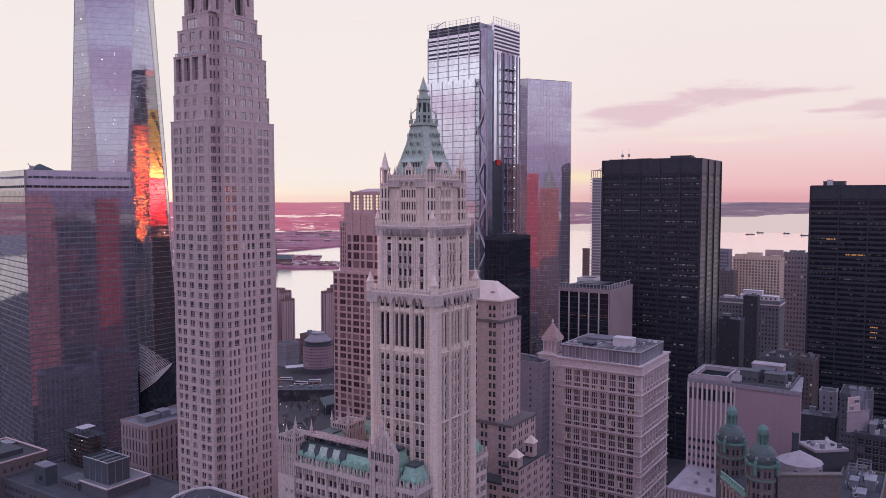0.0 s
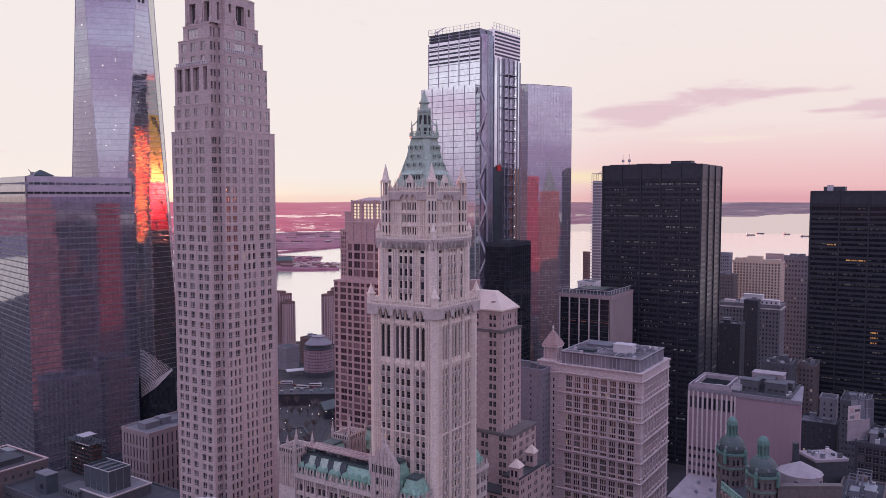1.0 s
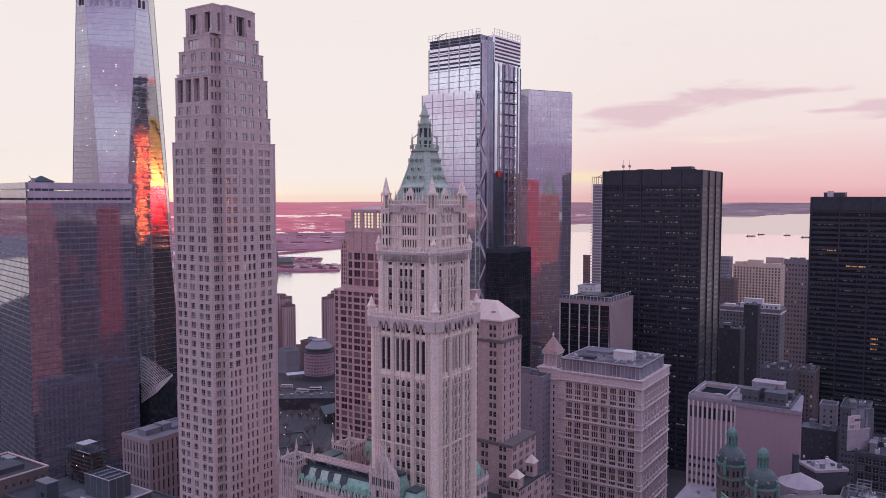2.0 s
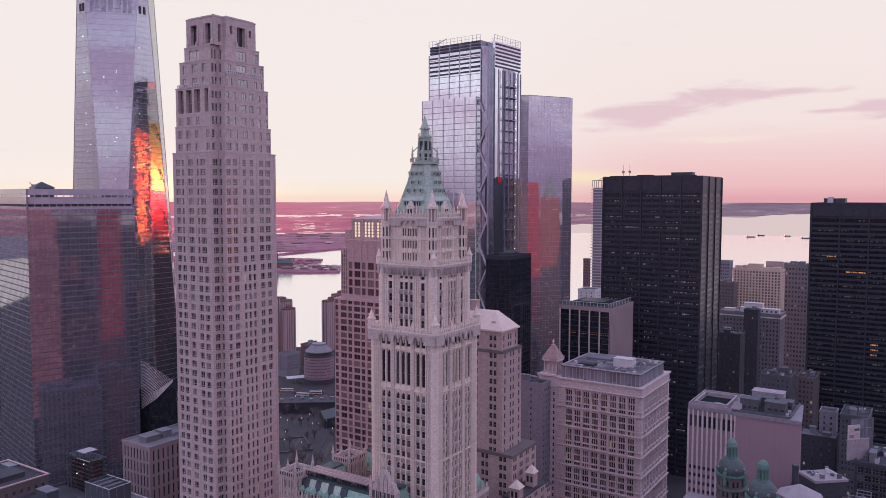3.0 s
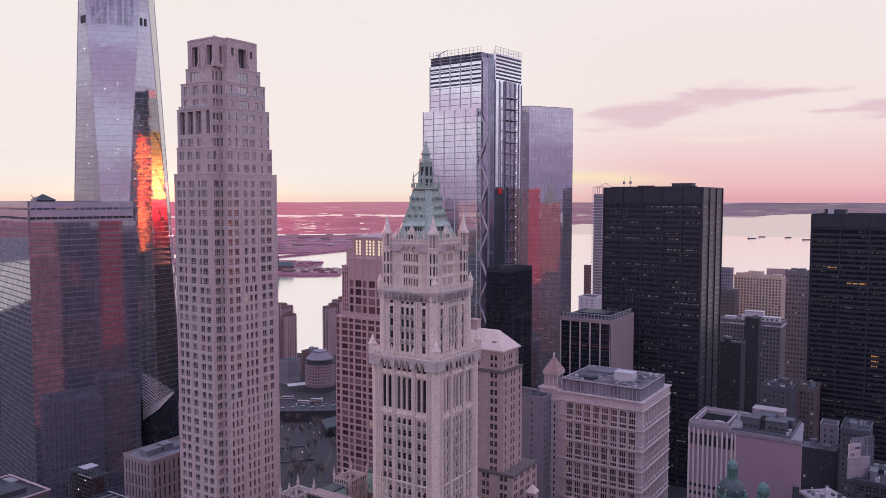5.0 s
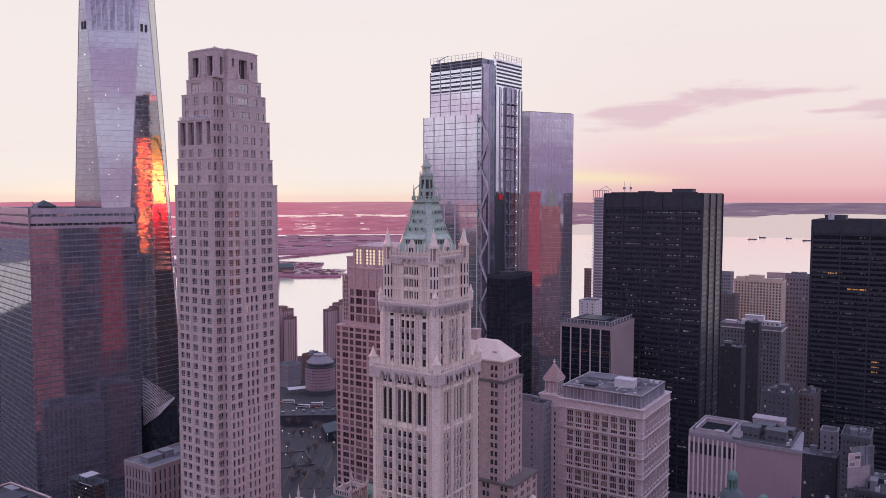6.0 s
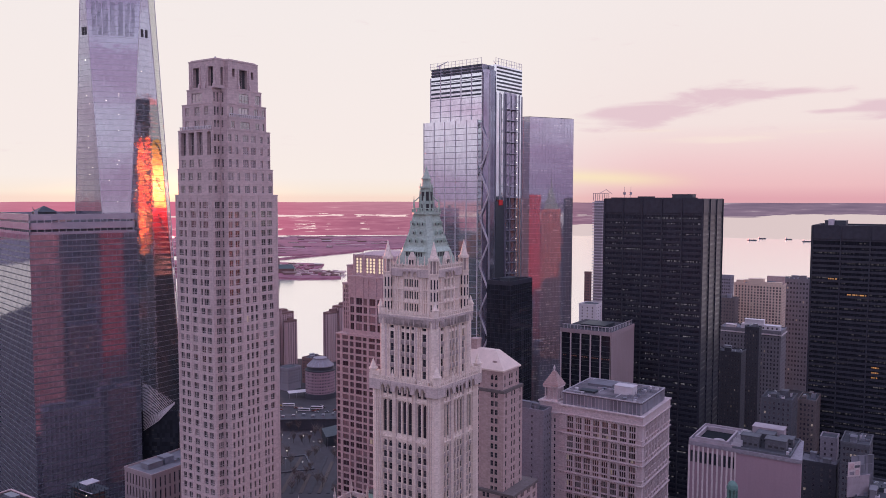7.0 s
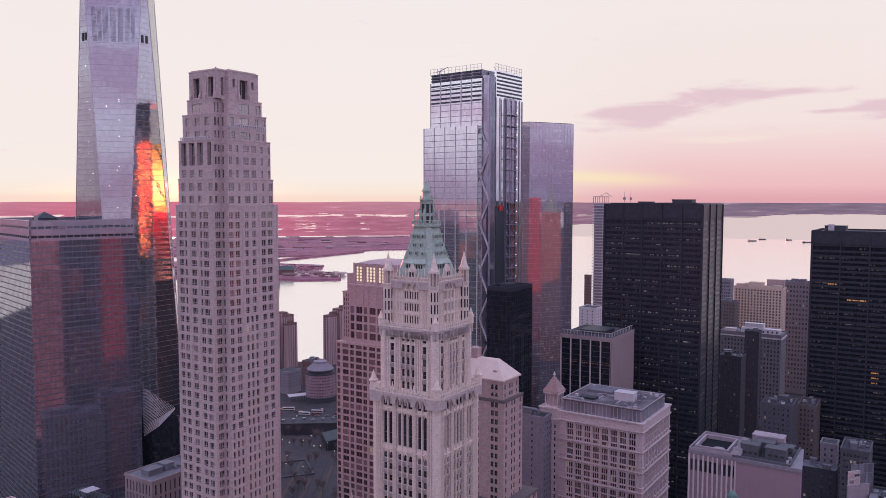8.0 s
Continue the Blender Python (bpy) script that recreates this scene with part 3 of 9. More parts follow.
class Facades:
    """The walls of one building with their openings; windows() then hangs the panes."""

    def __init__(self, root, glass=None, frame_mat=None, stone=None):
        self.root, self.geo, self.list = root, Geo(), []
        self.glass, self.trim, self.stone = glass or M_PANE, frame_mat or M_FRAME, stone or M_TERRA

    def wall(self, p, q, z0, z1, cols=(), rows=(), rec=0.35, lights=2, transom=0.5, arch=False, seen=True, geo=None):
        g = geo or self.geo
        p, q = Vector(p), Vector(q)
        e = (q - p).normalized()
        n, length = Vector((e.y, -e.x)), (q - p).length
        at = lambda u, z, d=0.0: (p.x + e.x * u + n.x * d, p.y + e.y * u + n.y * d, z)
        cols = [(max(a, 0.02), min(b, length - 0.02)) for a, b in cols if b - a > 0.1 and a < length]
        if not cols or not rows:
            g.face([at(0, z0), at(length, z0), at(length, z1), at(0, z1)])
            return
        edge = 0.0
        for a, b in cols:
            g.face([at(edge, z0), at(a, z0), at(a, z1), at(edge, z1)])
            edge = b
        g.face([at(edge, z0), at(length, z0), at(length, z1), at(edge, z1)])
        for a, b in cols:
            low = z0
            for c, d in rows:
                if c > low:
                    g.face([at(a, low), at(b, low), at(b, c), at(a, c)])
                g.face([at(a, c), at(b, c), at(b, c, -rec), at(a, c, -rec)])
                g.face([at(a, d, -rec), at(b, d, -rec), at(b, d), at(a, d)])
                g.face([at(a, c), at(a, c, -rec), at(a, d, -rec), at(a, d)])
                g.face([at(b, c, -rec), at(b, c), at(b, d), at(b, d, -rec)])
                low = d
                mid = at((a + b) / 2, c, -rec + 0.06)
                self.list.append((seen, mid, math.atan2(e.y, e.x), round(b - a, 1), round(d - c, 1), lights or (1 if b - a < 1.5 else 2 if b - a < 2.55 else 3), transom, arch))
            if z1 > low:
                g.face([at(a, low), at(b, low), at(b, z1), at(a, z1)])

    def ring(self, ring, z0, z1, cols_of, rows, **kw):
        """All the walls of a footprint. cols_of(i, length) gives the openings of wall i."""
        for i in range(len(ring)):
            p, q = ring[i], ring[(i + 1) % len(ring)]
            length = math.hypot(q[0] - p[0], q[1] - p[1])
            vis = i in kw.get("near", (0, 3))
            self.wall(p, q, z0, z1, cols_of(i, length), rows, kw.get("rec", 0.35), kw.get("lights", 2), kw.get("transom", 0.5), kw.get("arch", False), vis)

    def windows(self, single=300, lit=0.02, seed=1, low=-99.0):
        rnd = random.Random(seed)
        order = sorted(self.list, key=lambda w: (not w[0], -w[1][2]))
        rest, rest_lit = Geo(), Geo()
        for i, (seen, mid, turn, w, h, lights, transom, arch) in enumerate(order):
            on = rnd.random() < lit
            if seen and i < single and mid[2] > low:
                key = (w, h, lights, transom, arch, on, self.glass.name, self.trim.name, self.stone.name)
                if key not in pane_meshes:
                    g = Geo()
                    pane_geo(g, w, h, lights, transom, arch)
                    pane_meshes[key] = mesh_of("window", g, [M_PANE_LIT if on else self.glass, self.trim, self.stone])
                shared("window", pane_meshes[key], self.root, *mid, turn)
            else:
                pane_geo(rest_lit if on else rest, w, h, lights, transom, arch, (mid, math.cos(turn), math.sin(turn)), not seen)
        if rest.v:
            part("window_field", rest, [self.glass, self.trim, self.stone], self.root, kind="stuff")
        if rest_lit.v:
            part("lit_window_field", rest_lit, [M_PANE_LIT, self.trim, self.stone], self.root, kind="stuff")

    def done(self, mat, name="wall"):
        return part(name, self.geo, mat, self.root)


def spaced(length, n, w, lo=0.0, hi=None):
    """n openings of width w, evenly spread between lo and hi."""
    hi = length if hi is None else hi
    step = (hi - lo) / n
    return [(lo + step * (i + 0.5) - w / 2, lo + step * (i + 0.5) + w / 2) for i in range(n)]


def floors(z0, z1, step, h, sill=0.9):
    """Rows of openings counted down from z1."""
    out, z = [], z1 - step
    while z > z0:
        out.append((z + sill, z + sill + h))
        z -= step
    return out[::-1]


def roof_kit(root, x0, y0, x1, y1, z, mat=None, parapet=1.2, wall=None, t=0.5, name="roof"):
    """A flat roof within a parapet."""
    g = Geo()
    g.box(x0, y0, z - 0.6, x1, y1, z)
    part(name, g, mat or M_ROOF, root)
    if parapet:
        g = Geo()
        for a in (rect(x0, y0, x1, y0 + t), rect(x0, y1 - t, x1, y1), rect(x0, y0 + t, x0 + t, y1 - t), rect(x1 - t, y0 + t, x1, y1 - t)):
            g.prism(a, z - 0.3, z + parapet)
        part("parapet", g, wall or M_GRANITE, root)


def roof_box(root, x0, y0, z, x1, y1, h, mat, name="bulkhead", lip=0.25):
    g = Geo()
    g.box(x0, y0, z, x1, y1, z + h)
    g.box(x0 - lip, y0 - lip, z + h, x1 + lip, y1 + lip, z + h + 0.35)
    return part(name, g, mat, root)


def tank(root, x, y, z, r=2.0, h=3.6, mat=None):
    """A rooftop water tank on legs, with a cone."""
    g = Geo()
    g.prism(disc(x, y, r, 12), z + 2.0, z + 2.0 + h)
    g.prism(disc(x, y, r * 1.05, 12), z + 2.0 + h, z + 3.4 + h, 0, disc(x, y, 0.1, 12))
    for a in (0.8, 2.4, 3.9, 5.5):
        g.box(x + r * 0.7 * math.cos(a) - 0.12, y + r * 0.7 * math.sin(a) - 0.12, z, x + r * 0.7 * math.cos(a) + 0.12, y + r * 0.7 * math.sin(a) + 0.12, z + 2.0)
    return part("water_tank", g, mat or M_TAN_DARK, root)


def curtain(root, ring, z0, z1, floor_h, glass, band_mat, mull_mat, mull_step, mull_w=0.12, mull_d=0.15, band_h=0.5, band_d=0.12, faces=None, glass_name="glass_wall", drop=0.0):
    """A glass tower: a glass skin, a band at each floor, and mullions."""
    g = Geo()
    g.prism(ring, z0, z1)
    part(glass_name, g, glass, root)
    n = len(ring)
    faces = range(n) if faces is None else faces
    if band_h:
        g = Geo()
        for i in range(n):
            p, q = ring[i], ring[(i + 1) % n]
            g.along(p, q, -band_d, math.hypot(q[0] - p[0], q[1] - p[1]) + band_d, -band_h / 2, band_h / 2, -0.02, band_d)
        me = mesh_of("spandrel", g, band_mat)
        z = z1 - floor_h - drop
        while z > z0 + 1:
            shared("spandrel", me, root, 0, 0, z)
            z -= floor_h
    if mull_step:
        g = Geo()
        g.box(-mull_w / 2, -mull_d, z0, mull_w / 2, 0.02, z1)
        me = mesh_of("mullion", g, mull_mat)
        for i in faces:
            p, q = Vector(ring[i]), Vector(ring[(i + 1) % n])
            e, length = (q - p).normalized(), (q - p).length
            k = max(1, round(length / mull_step))
            for j in range(k + 1):
                c = p + e * (length * j / k)
                shared("mullion", me, root, c.x, c.y, 0, math.atan2(e.y, e.x))

# ---- setting: water, land, streets ----
def slab(name, ring, z0, z1, mat, label, category="ground"):
    g = Geo()
    g.prism(ring, z0, z1)
    return tagged(new(name, mesh_of(name, g, mat)), label, category, kind="structure")


def wavy(ring, amount, step, seed):
    """A shoreline: the ring with in-between points pushed about."""
    out = []
    for i in range(len(ring)):
        p, q = Vector(ring[i]), Vector(ring[(i + 1) % len(ring)])
        n = max(1, int((q - p).length / step))
        for j in range(n):
            c = p.lerp(q, j / n)
            d = Vector((noise.noise((c.x * 0.004, c.y * 0.004, seed)), noise.noise((c.x * 0.004, c.y * 0.004, seed + 9)))) * amount
            out.append((c.x + d.x, c.y + d.y))
    return out


WATER_Z = -9.0
slab("water", disc(0, 0, 4950, 96), WATER_Z - 2, WATER_Z, M_WATER, "wide calm river and bay with a pale sunset sheen", "water")
slab("ground", [(-3400, -3400), (3400, -3400), (4800, -500), (4500, 1500), (1500, 950), (900, 1150), (420, 1190), (60, 1130), (-120, 1120), (-900, 1080), (-4500, 2000), (-4800, -500)], WATER_Z - 1, GROUND, M_GROUND, "dark built-up city ground with grey streets and plots")
slab("far_shore_ground", wavy([(-640, 2300), (-420, 2260), (-300, 2290), (-330, 2480), (-420, 2560), (-420, 2720), (-700, 2900), (-1500, 2900), (-2600, 2700), (-2600, 2200), (-1200, 2250)], 60, 60, 3), WATER_Z - 1, WATER_Z + 4, M_SHORE, "low reddish waterfront spit of land with piers", "land")
slab("far_shore_ground", wavy([(-900, 3150), (-560, 3180), (-300, 3560), (-60, 3640), (40, 3900), (120, 4880), (-2400, 4300), (-2800, 3100)], 70, 70, 5), WATER_Z - 1, WATER_Z + 4, M_SHORE, "flat reddish marshland on the far bank", "land")
slab("far_shore_ground", wavy([(-2480, 1930), (-2440, 2150), (-2680, 2640), (-3000, 3200), (-3900, 2800), (-4000, 2000), (-3200, 1800)], 60, 80, 7), WATER_Z - 1, WATER_Z + 5, M_GREYBLUE, "grey built-up bank along the wide river", "land")
slab("causeway", [(-700, 2880), (-690, 2860), (-360, 3440), (-375, 3455)], WATER_Z - 1, WATER_Z + 5, M_SHORE, "narrow causeway across a basin", "land")
slab("road", [(-420, 830), (60, 830), (60, 862), (-420, 862)], GROUND - 0.5, GROUND + 0.05, M_ASPHALT, "wide dark asphalt avenue with traffic", "road")
slab("road", [(-190, 640), (-172, 640), (-172, 830), (-190, 830)], GROUND - 0.5, GROUND + 0.045, M_ASPHALT, "side street of worn asphalt", "road")
slab("pavement", [(-172, 560), (-40, 560), (-40, 826), (-172, 826)], GROUND - 0.5, GROUND + 0.25, M_PAVING, "grey stone-paved memorial plaza", "pavement")


def ship(x, y, length, turn, group="ships in the bay"):
    s = thing("cargo_barge", x, y, WATER_Z, turn, "dark low barge moored out on the bay", "ship", group)
    g = Geo()
    h = [(-length / 2, -6), (length * 0.4, -6), (length / 2, 0), (length * 0.4, 6), (-length / 2, 6)]
    g.prism([(a * 0.96, b * 0.85) for a, b in h], -1, 3, 0, h)
    part("hull", g, M_METAL_DARK, s)
    g = Geo()
    g.box(-length * 0.45, -4, 3, -length * 0.33, 4, 9)
    g.box(-length * 0.43, -3, 9, -length * 0.37, 3, 11)
    part("deckhouse", g, M_STEEL, s)
    g = Geo()
    g.box(-length * 0.28, -4.5, 3, length * 0.34, 4.5, 4.4)
    part("hatch", g, M_BROWN, s)


for sx, sy, sl, st in ((1740, 4380, 55, 4), (1870, 4560, 44, -6), (1990, 4480, 40, 3), (1480, 4250, 32, 10), (860, 4180, 48, 0), (1990, 4250, 52, 2)):
    ship(sx, sy, sl, st)


def far_block(x, y, w, d, h, i):
    t = thing("warehouse", x, y, WATER_Z + 4, 12 * math.sin(i), "low warehouse on the far bank", "warehouse", "far bank sheds")
    g = Geo()
    g.box(-w / 2, -d / 2, 0, w / 2, d / 2, h)
    part("wall", g, M_BROWN, t)
    g = Geo()
    g.prism(rect(-w / 2 - 1, -d / 2 - 1, w / 2 + 1, d / 2 + 1), h, h + 2.5, 0, rect(-w / 2, -1, w / 2, 1))
    part("roof", g, M_PINKROOF if i % 3 == 0 else M_BROWN, t)


rnd = random.Random(5)
for i in range(34):
    if i < 16:
        fx, fy = rnd.uniform(-1000, -430), rnd.uniform(2340, 2720)
    else:
        fy = rnd.uniform(3250, 4300)
        fx = rnd.uniform(-1500, -620) if fy < 3600 else rnd.uniform(-1600, -100)
    far_block(fx, fy, rnd.uniform(14, 60), rnd.uniform(8, 18), rnd.uniform(2, 6), i)
# the terminal with its clock tower and finger piers
term = thing("rail_terminal", -520, 2400, WATER_Z + 4, 10, "red-brick waterfront terminal with a small tower", "terminal")
g = Geo()
g.box(-50, -15, 0, 50, 15, 14)
part("hall", g, M_BROWN, term)
g = Geo()
g.prism(rect(-52, -17, 52, 17), 14, 26, 0, rect(-44, -2, 44, 2))
part("roof", g, M_COPPER_DARK, term)
g = Geo()
g.box(-5, -5, 26, 5, 5, 40)
g.prism(disc(0, 0, 6, 8), 40, 52, 0, disc(0, 0, 0.3, 8))
part("tower", g, M_BROWN, term)
for i in range(5):
    p = thing("pier", -620 + 62 * i, 2270 + 6 * i, WATER_Z, -38, "narrow timber finger pier", "pier", "finger piers")
    g = Geo()
    g.box(-3, -38, 0.6, 3, 20, 2.2)
    for k in range(6):
        g.box(-2.4, -36 + 9 * k, -2, -1.6, -35 + 9 * k, 0.6)
        g.box(1.6, -36 + 9 * k, -2, 2.4, -35 + 9 * k, 0.6)
    part("deck", g, M_BROWN, p)


def bank_clutter():
    """Sheds, tanks, trees and containers by the hundred on the far bank."""
    r = random.Random(61)
    g = Geo()
    for k in range(560):
        if k < 330:
            x, y = r.uniform(-1000, -440), r.uniform(2330, 2700)
        elif k < 400:
            x, y = r.uniform(-450, -320), r.uniform(2310, 2450)
        else:
            y = r.uniform(3230, 4750)
            x = r.uniform(-1700, -640) if y < 3560 else r.uniform(-1900, -60)
        w, d, h = r.uniform(3, 14), r.uniform(3, 9), r.uniform(1.0, 7)
        if k >= 400:
            w, h = r.uniform(8, 60), r.uniform(0.6, 3)
        g.box(x - w, y - d, WATER_Z + 3.5, x + w, y + d, WATER_Z + 4 + h, r.choice((0, 0, 1, 1, 2, 3, 3)))
    ob = new("bank_clutter", mesh_of("bank_clutter", g, [M_BROWN, M_ROSE, M_PINKROOF, M_SHORE]))
    tagged(ob, "scattered sheds, tanks and trees on the far bank", "waterfront clutter", kind="stuff")


bank_clutter()


# ---- the rest of the city, round about and behind: a field of plain blocks ----
def city_field():
    r = random.Random(44)
    g = Geo()
    for i in range(-38, 60):
        for j in range(-40, 22):
            x, y = 52 * i + r.uniform(-6, 6), 52 * j + r.uniform(-6, 6)
            if y > -60 and x - 60 < 0.66 * y + 150 and x + 60 > -0.66 * y - 150:
                continue
            if math.hypot(x, y) < 110 or (y > 760 and abs(x) < 1400) or math.hypot(x - 470, y - 390) < 140 or math.hypot(x - 260, y - 139) < 60:
                continue
            w, d = r.uniform(13, 22), r.uniform(13, 22)
            h = r.uniform(18, 60) if r.random() < 0.8 else r.uniform(60, 130)
            c, s = math.cos(0.99), math.sin(0.99)
            ring = [(x + a * c - b * s, y + a * s + b * c) for a, b in rect(-w, -d, w, d)]
            g.prism(ring, GROUND - 0.5, GROUND + h, r.randrange(4))
            ring = [(x + a * c - b * s, y + a * s + b * c) for a, b in rect(-w * 0.4, -d * 0.4, w * 0.2, d * 0.3)]
            g.prism(ring, GROUND + h - 0.2, GROUND + h + r.uniform(3, 7), r.randrange(4))
    ob = new("city_blocks", mesh_of("city_blocks", g, [M_TAN_DARK, M_GREY, M_BROWN, M_DARKSTONE]))
    tagged(ob, "dense field of brown and grey city blocks", "city blocks", kind="stuff")


city_field()

# ---- the slender limestone apartment tower ----
def limestone_tower():
    root = thing("apartment_tower", -89.8, 308.0, GROUND, 56, "slender warm limestone apartment tower with stepped crown", "skyscraper")
    F = Facades(root, M_PANE_LIME, M_FRAME_PALE, M_LIME)
    dz = -GROUND
    up = lambda rows: [(a + dz, b + dz) for a, b in rows]

    def tier(e, far_x, far_y, z0, z1, left, right, inner_a=(), inner_b=(), rows_l=(), rows_r=None, nx=4.2, ny=4.2, rec=0.4, transom=0.3, left_wall=True):
        """One storey group with a notched front corner; openings are given in plan metres."""
        rows_r = rows_l if rows_r is None else rows_r
        z0, z1 = z0 + dz, z1 + dz
        F.wall((nx + e, e), (far_x, e), z0, z1, [(a - nx - e, b - nx - e) for a, b in right], up(rows_r), rec, 0, transom)
        F.wall((far_x, e), (far_x, far_y), z0, z1, spaced(far_y - e, 5, 1.8), up(rows_r), rec, 2, transom, False, False)
        F.wall((far_x, far_y), (e, far_y), z0, z1, spaced(far_x - e, 6, 1.8), up(rows_r), rec, 2, transom, False, False)
        if left_wall:
            F.wall((e, far_y), (e, ny + e), z0, z1, [(far_y - b, far_y - a) for a, b in reversed(left)], up(rows_l), rec, 0, transom)
        F.wall((e, ny + e), (nx + e, ny + e), z0, z1, inner_a, up(rows_r), rec, 0, transom)
        F.wall((nx + e, ny + e), (nx + e, e), z0, z1, inner_b, up(rows_r), rec, 0, transom)

    grid = [(225.2 - 3.95 * k, 227.95 - 3.95 * k) for k in range(56)][::-1]
    high, mid, low = [r for r in grid if r[0] > 185.0], [r for r in grid if 138 < r[0] < 185.0], [r for r in grid if r[0] < 138]
    left_lo = ((6.22, 8.84), (10.04, 12.46), (15.14, 17.96), (20.32, 22.7), (23.84, 26.12))
    left_hi = ((7.32, 10.41), (11.36, 12.56), (14.98, 18.03), (20.86, 22.1), (23.1, 25.9))
    tier(0, 31.2, 27.8, GROUND, 137.3, left_lo, ((5.0, 6.1), (7.3, 8.4), (9.5, 10.6), (13.5, 14.5), (16.0, 17.0), (18.4, 19.4), (22.3, 23.3), (24.0, 24.9), (26.1, 27.1)), ((1.1, 3.8),), ((0.3, 1.6),), low)
    tier(0, 31.2, 27.8, 137.3, 184.9, left_lo, ((4.6, 6.4), (8.0, 10.4), (13.1, 14.35), (15.5, 16.8), (18.0, 19.4), (22.2, 24.4), (26.1, 28.3)), ((1.1, 3.8),), ((0.3, 1.6),), mid)
    tier(0, 31.2, 27.8, 184.9, 230.8, left_hi, ((4.5, 6.6), (7.82, 10.03), (12.88, 14.7), (16.7, 18.6), (21.8, 24.2), (25.2, 27.9)), ((1.1, 3.8),), ((0.3, 1.6),), high)
    tall = [(231.4, 234.5), (236.5, 239.8)]
    tier(1.0, 29.6, 27.0, 230.8, 241.5, ((5.7, 7.8), (12.1, 14.6), (17.3, 20.2), (22.5, 25.3)), ((5.5, 8.1), (10.2, 11.5), (14.1, 16.8), (18.4, 20.5), (23.2, 24.5), (27.0, 29.2)), ((1.0, 2.4),), ((0.5, 1.7),), tall)
    upper_r = ((6.3, 7.9), (9.9, 11.3), (13.8, 16.8), (18.1, 20.7), (23.2, 24.6), (27.3, 28.5))
    tier(1.6, 28.8, 27.1, 241.5, 246.3, ((12.1, 14.6), (17.3, 20.2), (22.5, 25.3)), upper_r, ((1.0, 2.2), (2.8, 3.8)), ((0.5, 1.7),), [(241.9, 245.2)])
    tier(1.6, 28.8, 27.1, 246.3, 257.3, (), upper_r, ((1.0, 2.2), (2.8, 3.8)), ((0.5, 1.7),), (), [(247.3, 250.4), (252.4, 255.2)], left_wall=False)
    F.wall((1.6, 27.1), (1.6, 5.8), 246.3 + dz, 257.3 + dz, [(1.5, 4.9), (6.6, 10.1), (11.7, 15.4), (18.1, 20.4)], up([(246.9, 256.2)]), 1.5, 0, 0.45)
    tier(2.4, 27.4, 25.3, 257.3, 262.3, ((8.9, 11.5), (14.3, 17.6), (20.9, 23.4)), (), ((1.0, 2.1), (2.7, 3.6)), ((0.5, 1.7),), [(258.0, 261.0)])
    tier(2.4, 27.4, 25.3, 262.3, 267.8, ((8.9, 11.5), (14.3, 17.6), (20.9, 23.4)), ((7.9, 9.8), (12.6, 17.8), (20.8, 22.9), (25.1, 26.9)), ((1.0, 2.1), (2.7, 3.6)), ((0.5, 1.7),), [(262.9, 266.4)])
    tier(4.0, 26.4, 24.1, 267.8, 274.0, ((14.8, 21.2),), ((14.1, 19.4), (23.0, 25.6)), ((0.6, 1.6), (2.2, 3.2)), ((0.5, 1.7),), [(268.5, 272.4)])
    # raised bay on the terrace of the right side
    F.wall((6.8, 1.62), (26.2, 1.62), 257.3 + dz, 262.3 + dz, [(1.1, 2.9), (5.8, 11.0), (14.0, 16.1), (17.6, 18.9)], up([(257.7, 260.6)]), 0.4, 0, 0.3)
    F.wall((6.8, 2.4), (6.8, 1.62), 257.3 + dz, 262.3 + dz)
    F.wall((26.2, 1.62), (26.2, 2.4), 257.3 + dz, 262.3 + dz)
    F.done(M_LIME)
    F.windows(300, 0.004, 3)
    # crown with deep openings of unequal height, their backs near black as shade
    F = Facades(root, M_DARK_GAP, M_LIME, M_LIME)
    z0, z1 = 274.0 + dz, 285.6 + dz
    for a, b, op, rows in ((9.7, 14.3, (11.7, 13.1), (279.0, 282.3)), (14.3, 20.8, (15.5, 19.7), (274.6, 282.4)), (20.8, 25.5, (21.8, 23.1), (279.0, 282.1))):
        F.wall((a, 5.0), (b, 5.0), z0, z1, [(op[0] - a, op[1] - a)], up([rows]), 1.5, 2 if op[1] - op[0] > 2 else 1, 0.0)
    F.wall((25.5, 5.0), (25.5, 23.9), z0, z1, [(4, 8), (11, 15)], up([(274.8, 282.6)]), 1.4, 1, 0.0, False, False)
    F.wall((25.5, 23.9), (5.0, 23.9), z0, z1, [(4, 8), (12, 16)], up([(274.8, 282.6)]), 1.4, 1, 0.0, False, False)
    F.wall((5.0, 23.9), (5.0, 7.0), z0, z1, [(2.7, 6.6), (11.9, 15.2)], up([(274.8, 282.8)]), 1.5, 2, 0.0)
    F.wall((5.0, 7.0), (9.7, 7.0), z0, z1, [(2.4, 3.7)], up([(275.4, 282.6)]), 1.2, 1, 0.0)
    F.wall((9.7, 7.0), (9.7, 5.0), z0, z1)
    F.done(M_LIME, "crown_wall")
    F.windows(40, 0.0, 3)
    # ledges: thin slabs that close each tier
    for e, fx, fy, z, nx, ny in ((0, 31.2, 27.8, 230.8, 4.2, 4.2), (1.0, 29.6, 27.0, 241.5, 4.2, 4.2), (1.6, 28.8, 27.1, 257.3, 4.2, 4.2), (2.4, 27.4, 25.3, 267.8, 4.2, 4.2), (4.0, 26.4, 24.1, 274.0, 4.2, 4.2), (5.0, 25.5, 23.9, 285.6, 4.7, 2.0)):
        g, o = Geo(), 0.14
